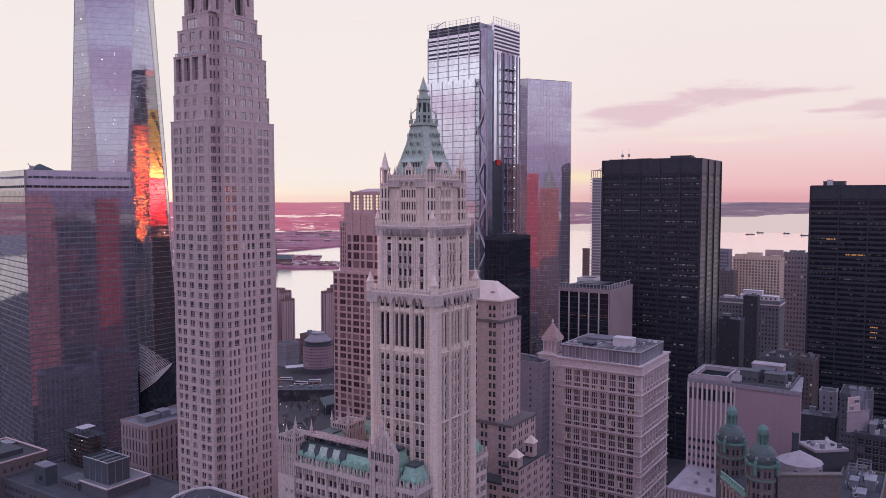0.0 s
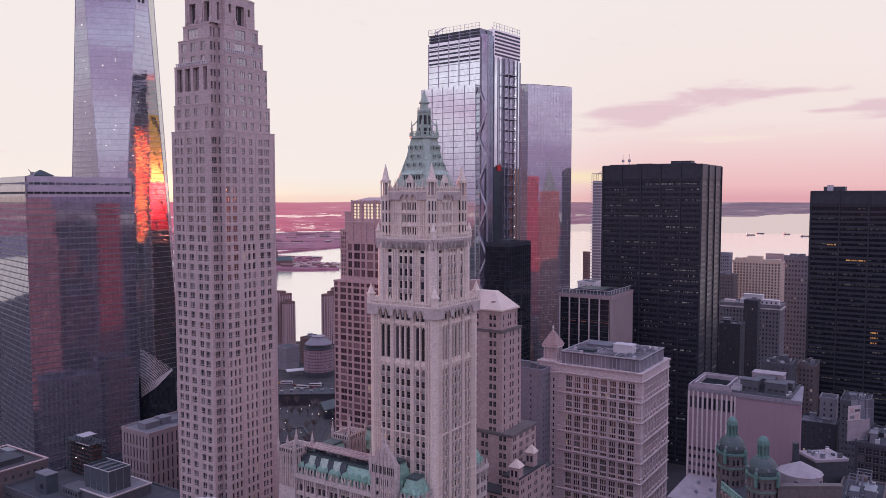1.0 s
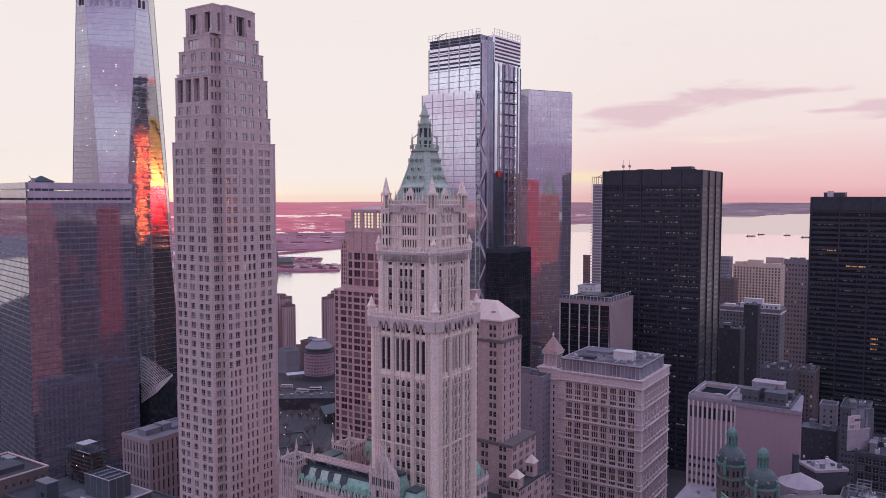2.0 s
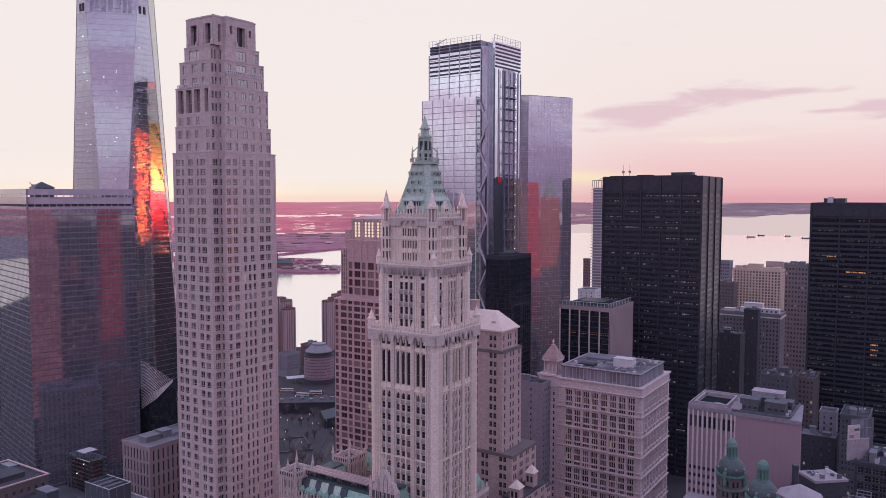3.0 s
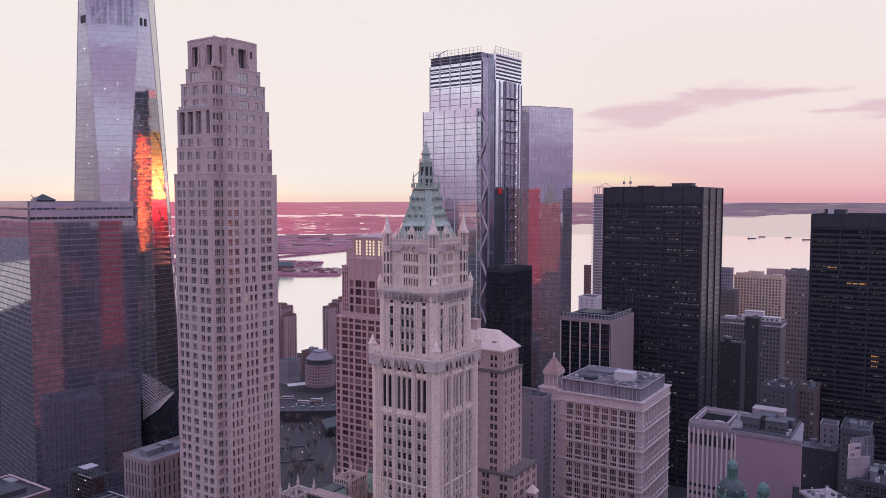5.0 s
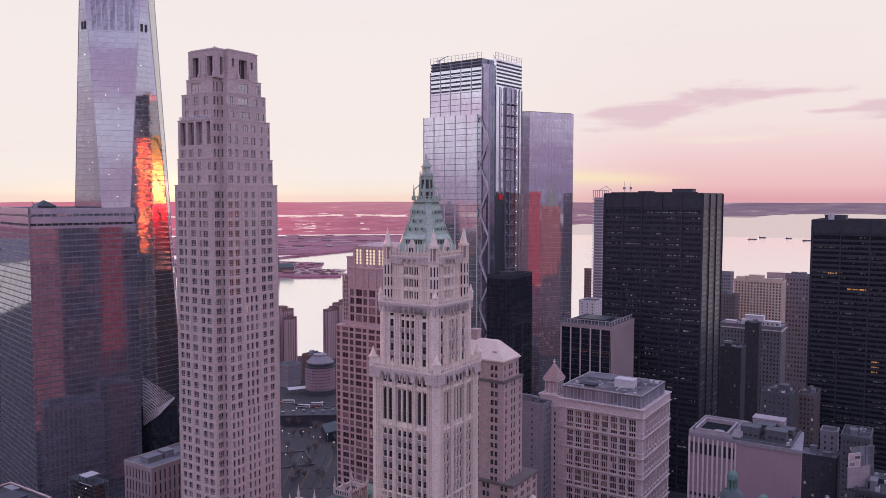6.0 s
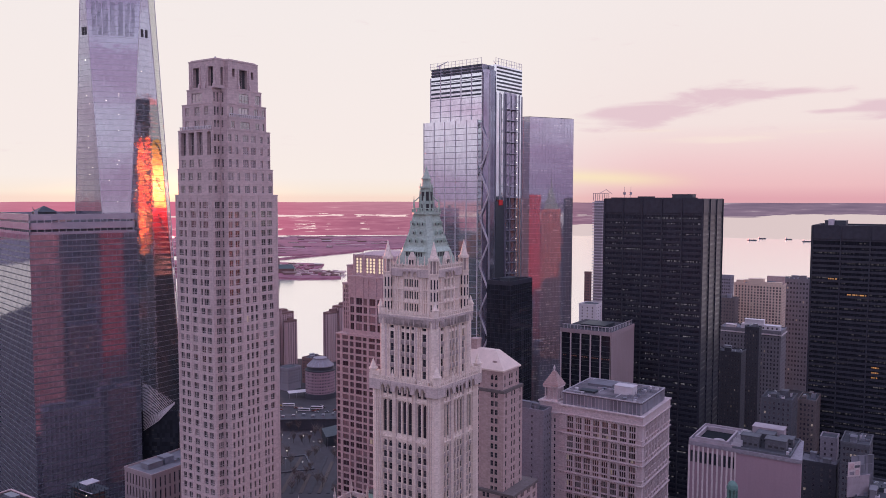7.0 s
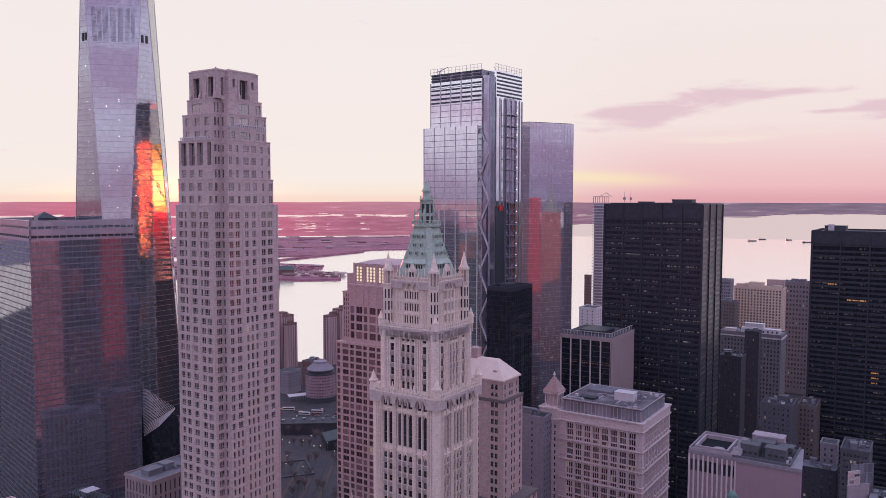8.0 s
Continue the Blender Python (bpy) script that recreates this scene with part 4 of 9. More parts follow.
        low_ring = [(nx + e - o, e - o), (fx + o, e - o), (fx + o, fy + o), (e - o, fy + o), (e - o, ny + e - o), (nx + e - o, ny + e - o)]
        g.prism(low_ring, z + dz - 0.4, z + dz + 0.02)
        if e == 5.0:
            g.prism([(x + (0.7 if x < 15 else -0.7), y + (0.7 if y < 15 else -0.7)) for x, y in low_ring], z + dz, z + dz + 0.5)
        part("cornice", g, M_LIME, root)
    g = Geo()
    g.box(6.7, 1.5, 261.9 + dz, 26.3, 2.39, 262.3 + dz)
    part("cornice", g, M_LIME, root)
    # vertical shafts between the main window groups
    sh = Geo()
    sh.box(-0.35, -0.12, 30 + dz, 0.35, 0.03, 230.4 + dz)
    sh = mesh_of("pilaster", sh, M_LIME)
    for y in (4.75, 13.8, 19.1, 27.2):
        shared("pilaster", sh, root, 0.0, y, 0, -math.pi / 2)
    for x in (11.6, 20.6, 30.6):
        shared("pilaster", sh, root, x, 0.0, 0, 0)
    # scrolled crown buttresses beside the openings
    bt = Geo()
    bt.prism([(-0.42, 0.05), (-0.42, -1.0), (0.42, -1.0), (0.42, 0.05)], 274.0 + dz, 275.6 + dz)
    bt.prism([(-0.42, 0.05), (-0.42, -1.0), (0.42, -1.0), (0.42, 0.05)], 275.6 + dz, 276.6 + dz, 0, [(-0.3, 0.05), (-0.3, -0.35), (0.3, -0.35), (0.3, 0.05)])
    bt.prism([(-0.3, 0.05), (-0.3, -0.35), (0.3, -0.35), (0.3, 0.05)], 276.6 + dz, 283.4 + dz, 0, [(-0.2, 0.05), (-0.2, -0.12), (0.2, -0.12), (0.2, 0.05)])
    bt = mesh_of("buttress", bt, M_LIME)
    for y in (22.3, 16.5, 13.1, 7.6):
        shared("buttress", bt, root, 5.0, y, 0, -math.pi / 2)
    for x in (14.6, 20.6):
        shared("buttress", bt, root, x, 5.0, 0, 0)
    bl = Geo()
    bl.box(-0.24, -0.12, 0, 0.24, 0.12, 1.15)
    bl = mesh_of("baluster", bl, M_WHITE)
    for k in range(20):
        shared("baluster", bl, root, 1.9, 7.0 + 1.0 * k, 257.3 + dz, math.pi / 2)
    for k in range(18):
        shared("baluster", bl, root, 7.2 + 1.08 * k, 1.75, 262.3 + dz, 0)
    for a, b, z in (((1.75, 6.6), (2.05, 26.6), 258.4), ((6.9, 1.6), (26.1, 1.9), 263.4)):
        g = Geo()
        g.box(*a, z + dz, *b, z + 0.25 + dz)
        part("terrace_rail", g, M_WHITE, root)
    g = Geo()
    g.box(10, 10, 285.8 + dz, 19, 17, 286.6 + dz)
    g.tube((9.0, 12.0, 286 + dz), (9.0, 12.0, 287.4 + dz), 0.45, 0.35)
    part("rooftop_plant", g, M_STEEL, root)


# ---- glass towers of the office quarter ----
def glass_block():
    root = thing("office_tower", -278.0, 516.0, GROUND, 43.5, "broad glass office block with reflecting blue-grey curtain wall", "skyscraper")
    ring = rect(0, 0, 72, 100)
    top = 218.1 - GROUND
    curtain(root, ring, 0, top - 14.0, 4.05, M_MIRROR_LEFT, M_SPANDREL, M_STEEL, 3.0, 0.05, 0.06, 0.8, 0.14, (0, 3))
    for i in range(4):
        for nm, za, zb in (("lower_screen", top - 14.0, top - 12.0), ("middle_screen", top - 10.4, top - 5.7), ("upper_screen", top - 4.1, top)):
            g = Geo()
            g.along(ring[i], ring[(i + 1) % 4], -0.1, (72 if i % 2 == 0 else 100) + 0.1, za, zb, -1.5, 0.1 + 0.003 * i)
            part(nm, g, M_SCREEN, root)
    me = Geo()
    me.box(-0.35, -0.05, top - 12.0, 0.35, 0.4, top - 10.4)
    me.box(-0.35, -0.05, top - 5.7, 0.35, 0.4, top - 4.1)
    me = mesh_of("screen_post", me, M_STEEL)
    for i in range(16):
        shared("screen_post", me, root, 0.5 + 4.6 * i, 0.0, 0)
    for i in range(21):
        shared("screen_post", me, root, 0.0, 0.5 + 4.6 * i, 0, -math.pi / 2)
    g = Geo()
    g.box(1.5, 1.5, top - 14.2, 70.5, 98.5, top - 5.5)
    part("roof", g, M_ROOF, root)
    g = Geo()
    g.box(12.2, 24, top - 5.5, 24.8, 36, top + 1.0)
    g.prism(rect(11.4, 23.2, 25.6, 36.8), top + 1.0, top + 5.2, 0, rect(17.9, 29.6, 18.7, 30.4))
    part("roof_pavilion", g, M_METAL_DARK, root, "low dark pyramid roof")
    g = Geo()
    g.box(6, 8, top - 0.2, 8, 10, top + 3)
    g.tube((6.5, 8.5, top + 2), (4, 6, top + 4.5), 0.25, 0.2)
    part("window_cleaning_rig", g, M_STEEL, root)


def faceted_tower():
    """Square base whose corners taper up into a square turned by half a right angle."""
    root = thing("landmark_tower", -252.5, 608.8, GROUND, 0, "tall faceted silver glass tower with chamfered triangular sides", "skyscraper")
    z0, z1, R, r, phi = 56 - GROUND, 415.9 - GROUND, 42.8, 30.6, radians(-77.0)
    base = [Vector((R * math.cos(phi + i * math.pi / 2), R * math.sin(phi + i * math.pi / 2), z0)) for i in range(4)]
    peak = [Vector((r * math.cos(phi + math.pi / 4 + i * math.pi / 2), r * math.sin(phi + math.pi / 4 + i * math.pi / 2), z1)) for i in range(4)]
    for i in range(4):
        for tri, nm in (((base[i], base[(i + 1) % 4], peak[i]), "facet"), ((peak[i - 1], base[i], peak[i]), "facet")):
            g = Geo()
            c = sum(tri, Vector()) / 3
            inner = [v * 1.0 - Vector((c.x, c.y, 0)).normalized() * 0.3 for v in tri]
            g.face(tri)
            g.face(list(reversed(inner)), 1)
            part(nm, g, [M_MIRROR_TALL, M_CLEAR], root)
    # steel edges
    for i in range(4):
        for b in (peak[i], peak[i - 1]):
            g = Geo()
            g.tube(base[i], b, 0.3, 0.3, 6)
            part("edge_trim", g, M_STEEL_PALE, root)
    # floor lines
    def ring_at(z, grow=0.0):
        t = (z - z0) / (z1 - z0)
        pts = []
        for i in range(4):
            pts += [base[i].lerp(peak[i - 1], t), base[i].lerp(peak[i], t)]
        return [(p.x * (1 + grow), p.y * (1 + grow)) for p in pts]
    z = z0 + 12
    k = 0
    while z < z1 - 4:
        g = Geo()
        g.prism(ring_at(z, 0.002), z, z + 0.2, 0, ring_at(z + 0.2, 0.002))
        part("floor_line", g, M_STEEL, root)
        z += 4.06
    # solid cores behind the glass, added to block sun glitter seen through it
    g = Geo()
    g.prism(disc(0, 0, 21, 12), z0, z1 - 12)
    part("lift_core", g, M_DARKSTONE, root)
    g = Geo()
    g.prism(ring_at(z0 + 1, -0.05), z0 + 1, 168 - GROUND, 0, ring_at(168 - GROUND, -0.05))
    part("lower_storeys", g, M_METAL_DARK, root)
    # louvred plant floors high up
    g = Geo()
    for i in (0,):
        a, b = peak[3], peak[0]
        for j in range(40):
            if j in (4, 9, 15, 16, 22, 23, 29, 30, 35):
                continue
            u = 0.10 + 0.80 * j / 39
            t0, t1 = 0.815, 0.885
            def on(t):
                l, rr = base[0].lerp(peak[3], t), base[0].lerp(peak[0], t)
                return l.lerp(rr, u)
            p0, p1 = on(t0), on(t1)
            off = Vector((math.cos(phi), math.sin(phi), 0)) * 0.25
            g.tube(p0 + off, p1 + off, 0.19, 0.19, 4)
    part("louvre_screen", g, M_STEEL, root, "dark vertical plant louvres", "stuff")
    for i, u in ((0, 0.02), (0, 0.10), (1, 0.25), (1, 0.6)):
        g = Geo()
        t = 0.824
        if i == 0:
            l, rr = base[3].lerp(peak[3], t), base[0].lerp(peak[3], t)
            c = l.lerp(rr, 0.35 + 4 * u)
        else:
            l, rr = base[0].lerp(peak[0], t), base[1].lerp(peak[0], t)
            c = l.lerp(rr, u)
        d = Vector((c.x, c.y, 0)).normalized()
        s = Vector((-d.y, d.x, 0))
        ring = [c + d * 0.4 - s * 0.9, c + d * 0.4 + s * 0.9, c - d * 0.6 + s * 0.9, c - d * 0.6 - s * 0.9]
        g.prism([(v.x, v.y) for v in ring], c.z - 2.8, c.z + 2.8)
        part("vent", g, M_DARK_GAP, root)
    g = Geo()
    sq = [(b.x, b.y) for b in base]
    g.prism(sq, 0, z0)
    part("podium", g, M_MIRROR_SLAB, root, "rippled pale glass podium")
    # rippled fins of the podium, painted white for the glints on their glass
    me = Geo()
    me.prism([(-0.9, 0), (0.0, -0.7), (0.9, 0)], 12, 54)
    me = mesh_of("podium_fin", me, M_WHITE)
    for i in range(4):
        p, q = Vector(sq[i]), Vector(sq[(i + 1) % 4])
        e = (q - p).normalized()
        for j in range(28):
            c = p.lerp(q, (j + 0.5) / 28)
            shared("podium_fin", me, root, c.x, c.y, 0, math.atan2(e.y, e.x))
    # lit work lamps left on inside
    rnd = random.Random(8)
    me = Geo()
    me.box(-0.26, -0.26, -0.2, 0.26, 0.26, 0.2)
    me = mesh_of("work_light", me, M_LAMP)
    for i in range(22):
        t = rnd.uniform(0.45, 0.8)
        which = rnd.choice((0, 0, 0, 1, 2))
        if which == 0:
            c = base[0].lerp(peak[3], t).lerp(base[0].lerp(peak[0], t), rnd.choice((0.3, 0.55, 0.6)))
        elif which == 1:
            c = base[3].lerp(peak[3], t).lerp(base[0].lerp(peak[3], t), rnd.choice((0.6, 0.75)))
        else:
            c = base[0].lerp(peak[0], t).lerp(base[1].lerp(peak[0], t), rnd.uniform(0.1, 0.3))
        shared("work_light", me, root, c.x, c.y, c.z)


def braced_tower():
    root = thing("office_tower", 32.9, 580.0, GROUND, 52, "pale blue glass tower under construction with steel corner braces", "skyscraper")
    top, low = 323 - GROUND, 288 - GROUND
    # upper shaft and the broader lower block on the left face
    curtain(root, rect(0, 7, 45, 56.6), 0, top, 4.47, M_MIRROR_SLAB, M_STEEL, M_WHITE, 10, 0.6, 0.3, 0.4, 0.1, (0, 3))
    curtain(root, [(-3, 9), (-0.01, 9), (-0.01, 61), (-3, 61)], 0, low, 4.47, M_MIRROR_SLAB, M_STEEL, M_WHITE, 10, 0.6, 0.3, 0.4, 0.1, (3,), "lower_glass_wall", 1.33)
    # louvred crown
    g = Geo()
    g.box(0.6, 7.6, top, 44.4, 56.0, top + 6.6)
    part("plant_screen", g, M_STEEL, root)
    for p, q in (((0, 56.6), (0, 7)), ((9, 0.5), (45, 0.5))):
        length = math.hypot(q[0] - p[0], q[1] - p[1])
        k = 5 if length > 45 else 1
        e = (Vector(q) - Vector(p)).normalized()
        me = Geo()
        me.box(0.9, -0.35, -0.62, length / k - 0.9, 0.0, 0.62)
        me = mesh_of("louvre", me, M_METAL_DARK)
        for i in range(k):
            c = Vector(p) + e * (length * i / k)
            for j in range(8 if length > 45 else 7):
                if length > 45:
                    z = top - 15.8 + 3.25 * j if j < 5 else top + 1.2 + 2.3 * (j - 5)
                else:
                    z = top - 12.0 + 2.75 * j
                shared("louvre", me, root, c.x, c.y, z, math.atan2(e.y, e.x))
    # rails round the unfinished top
    me = Geo()
    me.box(-0.12, -0.12, 0, 0.12, 0.12, 5.0)
    me = mesh_of("rail_post", me, M_STEEL_PALE)
    for i in range(15):
        shared("rail_post", me, root, 0.4, 8 + 3.5 * i, top + 6.0)
    for i in range(11):
        shared("rail_post", me, root, 8.8 + 3.6 * i, 0.9, top + 6.4)
    for dz in (2.4, 4.8):
        for b in ((0.3, 7.6, top + 6.0 + dz, 0.5, 57.4, top + 6.15 + dz), (8.6, 0.8, top + 6.4 + dz, 45, 1.0, top + 6.55 + dz), (44.8, 1.0, top + 6.4 + dz, 45, 50, top + 6.55 + dz)):
            g = Geo()
            g.box(*b)
            part("rail", g, M_STEEL_PALE, root)
    g = Geo()
    g.box(3, 50, top + 5, 4, 51, top + 10)
    g.tube((3.5, 50.5, top + 9.5), (1, 40, top + 11.5), 0.4, 0.25)
    g.tube((3.5, 50.5, top + 9.5), (4, 54, top + 9.2), 0.4, 0.4)
    g.box(30, 14, top + 5, 31, 15, top + 9)
    g.tube((30.5, 14.5, top + 9), (22, 12, top + 12), 0.35, 0.2)
    part("roof_crane", g, M_STEEL_PALE, root)
    # corner bay with crossed steel between the two faces
    g = Geo()
    g.box(8.5, 0.5, 0, 45, 6.95, top + 6.4)
    part("corner_core", g, M_MIRROR_SLAB, root)
    g = Geo()
    g.box(0.5, 3.2, 0, 8.45, 6.95, top + 2)
    part("corner_recess", g, M_MIRROR_LEFT, root)
    g = Geo()
    g.box(20.4, 0.1, 0, 36.4, 0.5, top - 13)
    part("hoist_shaft", g, M_MIRROR_LEFT, root)
    g = Geo()
    g.box(8.5, 0.1, 0, 20.38, 0.5, 227 - GROUND)
    part("lower_cladding", g, M_METAL_DARK, root)
    for k in range(8):
        za, zb = low - 2 - 36 * k, low - 2 - 36 * (k + 1)
        zb = max(zb, 1)
        g = Geo()
        g.tube((-0.3, 8.6, za), (-0.1, 0.4, (za + zb) / 2), 0.75, 0.75, 4)
        g.tube((-0.1, 0.4, (za + zb) / 2), (-0.3, 8.6, zb), 0.75, 0.75, 4)
        part("brace", g, M_STEEL_PALE, root)
        if zb <= 1:
            break
    g = Geo()
    g.box(-0.6, -0.4, 0, 0.5, 0.6, top - 1)
    part("corner_column", g, M_STEEL, root)
    g = Geo()
    for x in (8.6, 14.0, 19.6, 36.7, 40.8, 44.9):
        g.box(x - 0.2, 0.0, 227.2 - GROUND if x < 20 else 0, x + 0.2, 0.5, top - 14)
    part("face_mullion", g, M_STEEL, root)
    # the far side: glass behind crossed steel, tinted in bands as the reflected sunset
    for k in range(7):
        g = Geo()
        za, zb = low - 2 - 36 * k, low - 38 - 36 * k
        g.tube((1, 62.4, za), (20, 64.2, zb), 0.5, 0.5, 4)
        g.tube((20, 64.2, zb), (39, 66, za), 0.5, 0.5, 4)
        part("brace", g, M_METAL_DARK, root)
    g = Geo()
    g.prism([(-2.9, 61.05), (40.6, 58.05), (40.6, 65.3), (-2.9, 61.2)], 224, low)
    part("rear_glass", g, M_SUNSET_TINT, root)
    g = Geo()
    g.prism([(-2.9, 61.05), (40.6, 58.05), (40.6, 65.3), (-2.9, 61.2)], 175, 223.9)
    part("rear_glass", g, M_RED_HORIZON_TINT, root, "mirror glass tinted red as the reflected horizon")
    # matt dark fill, so that the mirrored glow ends here
    g = Geo()
    g.prism([(-2.9, 61.05), (40.6, 58.05), (40.6, 65.3), (-2.9, 61.2)], 0, 174.9)
    part("rear_base", g, M_MATTE, root)
    # builder's hoist up the right face: a lattice mast with lamps at the landings
    mast = Geo()
    mast.box(-0.25, -0.25, 0, 0.25, 0.25, top - 14)
    mast = mesh_of("hoist_post", mast, M_STEEL)
    for x in (22.0, 35.0):
        for y in (-0.4, -3.6):
            shared("hoist_post", mast, root, x, y)
    me = Geo()
    me.box(21.8, -3.9, -0.2, 35.2, 0.0, 0.2)
    me = mesh_of("hoist_landing", me, M_STEEL)
    dg = Geo()
    dg.tube((22, -3.7, 0.2), (35, -3.7, 8.0), 0.2, 0.2, 4)
    dg = mesh_of("hoist_brace", dg, M_STEEL)
    lm = Geo()
    lm.box(-0.28, -0.28, -0.22, 0.28, 0.28, 0.22)
    lm = mesh_of("hoist_lamp", lm, M_LAMP)
    z = 8.0
    while z < top - 24:
        shared("hoist_landing", me, root, 0, 0, z)
        shared("hoist_brace", dg, root, 0, 0, z)
        if z > 120:
            shared("hoist_lamp", lm, root, 30.5, -4.2, z + 2)
        z += 8.4
    g = Geo()
    g.box(12.4, -0.6, 224.0 - GROUND, 17.2, 0.0, 228.2 - GROUND)
    part("netting", g, M_RED, root, "small square of red netting")


def flat_slab():
    root = thing("office_tower", 62.0, 629.0, GROUND, 24.8, "smooth lilac mirror-glass slab tower", "skyscraper")
    ring = [(6.9, 0), (49.2, 0), (59, 52), (-2, 40), (1.5, 5.0)]
    top = 295.0 - GROUND
    curtain(root, ring, 0, top, 4.1, M_MIRROR_FLAT, M_STEEL_PALE, M_STEEL, 3.0, 0.05, 0.05, 0.10, 0.05, (0,))
    g = Geo()
    g.prism([(7.5, 1), (48.2, 1), (57, 50), (-1, 39), (2.4, 5.6)], top, top + 0.5)
    part("roof", g, M_ROOF, root)

def black_slab():
    root = thing("hotel_tower", 44.2, 519.0, GROUND, 57, "sheer black glass hotel slab", "skyscraper")
    A, B, top = 18.5, 32.0, 173.5 - GROUND
    curtain(root, rect(0, 0, B, A), 0, top - 3, 3.3, M_BLACKGLASS, M_STEEL_BLACK, M_STEEL_BLACK, 3.1, 0.10, 0.12, 0.25, 0.05, (0, 3))
    g = Geo()
    for a in (rect(-0.1, -0.1, B + 0.1, 0.8), rect(-0.1, A - 0.8, B + 0.1, A + 0.1), rect(-0.1, 0.8, 0.8, A - 0.8), rect(B - 0.8, 0.8, B + 0.1, A - 0.8)):
        g.prism(a, top - 3, top)
    part("parapet", g, M_STEEL_BLACK, root)
    g = Geo()
    g.box(0.8, 0.8, top - 3.4, B - 0.8, A - 0.8, top - 2.2)
    part("roof", g, M_ROOF_DARK, root)
    roof_box(root, 8, 5, top - 2.2, 20, 13, 3, M_METAL_DARK)


def steel_block(name, x, y, turn, A, B, top, floor_h, bays_left, bays_right, glass, label, seed):
    """A black steel office block: deep spandrels, great columns, blank top storeys."""
    root = thing(name, x, y, GROUND, turn, label, "skyscraper")
    top -= GROUND
    crown = floor_h * 3
    curtain(root, rect(0, 0, B, A), 0, top - crown, floor_h, glass, M_STEEL_BLACK, M_STEEL_BLACK, 0, 0, 0, floor_h * 0.46, 0.35)
    g = Geo()
    g.prism(rect(-0.4, -0.4, B + 0.4, A + 0.4), top - crown, top - crown + 0.5)
    g.prism(rect(-0.15, -0.15, B + 0.15, A + 0.15), top - crown + 1.6, top - 0.8)
    g.prism(rect(0.4, 0.4, B - 0.4, A - 0.4), top - crown, top - 0.9)
    part("crown_band", g, M_STEEL_BLACK, root)
    g = Geo()
    for a in (rect(-0.3, -0.3, B + 0.3, 1.0), rect(-0.3, A - 1.0, B + 0.3, A + 0.3), rect(-0.3, 1.0, 1.0, A - 1.0), rect(B - 1.0, 1.0, B + 0.3, A - 1.0)):
        g.prism(a, top - 0.8, top + 0.5)
    part("parapet", g, M_STEEL_BLACK, root)
    me = Geo()
    me.box(-0.45, -0.9, 0, 0.45, 0.05, top)
    me = mesh_of("column", me, M_STEEL_BLACK)
    for i in range(bays_right + 1):
        shared("column", me, root, B * i / bays_right, 0, 0, 0)
        shared("column", me, root, B * i / bays_right, A, 0, math.pi)
    for i in range(bays_left + 1):
        shared("column", me, root, 0, A * i / bays_left, 0, -math.pi / 2)
        shared("column", me, root, B, A * i / bays_left, 0, math.pi / 2)
    return root, top


def faceless():
    root, top = steel_block("office_block", 195.0, 587.5, 57, 78.0, 61.0, 228.9, 4.15, 5, 3, M_OFFICE, "black steel office block with wide strip windows", 2)
    roof_box(root, 22, 14, top, 32, 30, 3.6, M_METAL_DARK, "plant_room")
    roof_box(root, 16, 44, top, 22, 56, 1.8, M_METAL_DARK, "plant_room")
    for px, py in ((10, 60), (12, 66)):
        g = Geo()
        g.tube((px, py, top), (px, py, top + 10), 0.2, 0.1, 5)
        g.prism(disc(px, py, 1.1, 8), top + 3.5, top + 5.5)
        part("mast", g, M_STEEL, root)
    g = Geo()
    g.box(3, 5, top + 0.5, 4, 74, top + 1.2)
    part("track", g, M_STEEL_BLACK, root)
    root, top = steel_block("office_block", 338.4, 574.8, 57, 60.0, 50.0, 208.5, 3.9, 3, 3, M_OFFICE_WARM, "flat black aluminium office block with a few lit windows", 3)
    roof_box(root, 12, 38, top, 26, 53, 3.5, M_METAL_DARK, "plant_room")
    g = Geo()
    g.box(8, 46, top, 12, 50, top + 5)
    part("water_tower", g, M_STEEL_PALE, root)
    # the few lit rooms: ceiling lamps seen through the strip windows
    for ya, yb, storey, n in ((21.4, 34.8, 41, 9), (42.0, 49.0, 44, 4), (11.3, 16.9, 27, 4), (11.3, 16.9, 26, 4), (12.0, 16.4, 25, 3)):
        for k in range(n):
            g = Geo()
            y = ya + (yb - ya) * k / n
            g.box(-0.08, y, storey * 3.9 + 0.3, -0.02, y + (yb - ya) / n * (0.75 if k % 3 else 0.4), storey * 3.9 + 1.3)
            part("lit_window", g, M_PANE_AMBER, root, "warm lit strip window")


limestone_tower()
glass_block()
faceted_tower()
braced_tower()
flat_slab()
black_slab()
faceless()

# ---- the gothic terracotta skyscraper ----
def pinnacle(g, x, y, z, r, h, mi=0):
    g.prism(disc(x, y, r, 8, 0.39), z, z + h * 0.45, mi)
    g.prism(disc(x, y, r * 1.25, 8, 0.39), z + h * 0.45, z + h * 0.52, mi)
    g.prism(disc(x, y, r * 0.95, 8, 0.39), z + h * 0.52, z + h, mi, disc(x, y, 0.04, 8, 0.39))


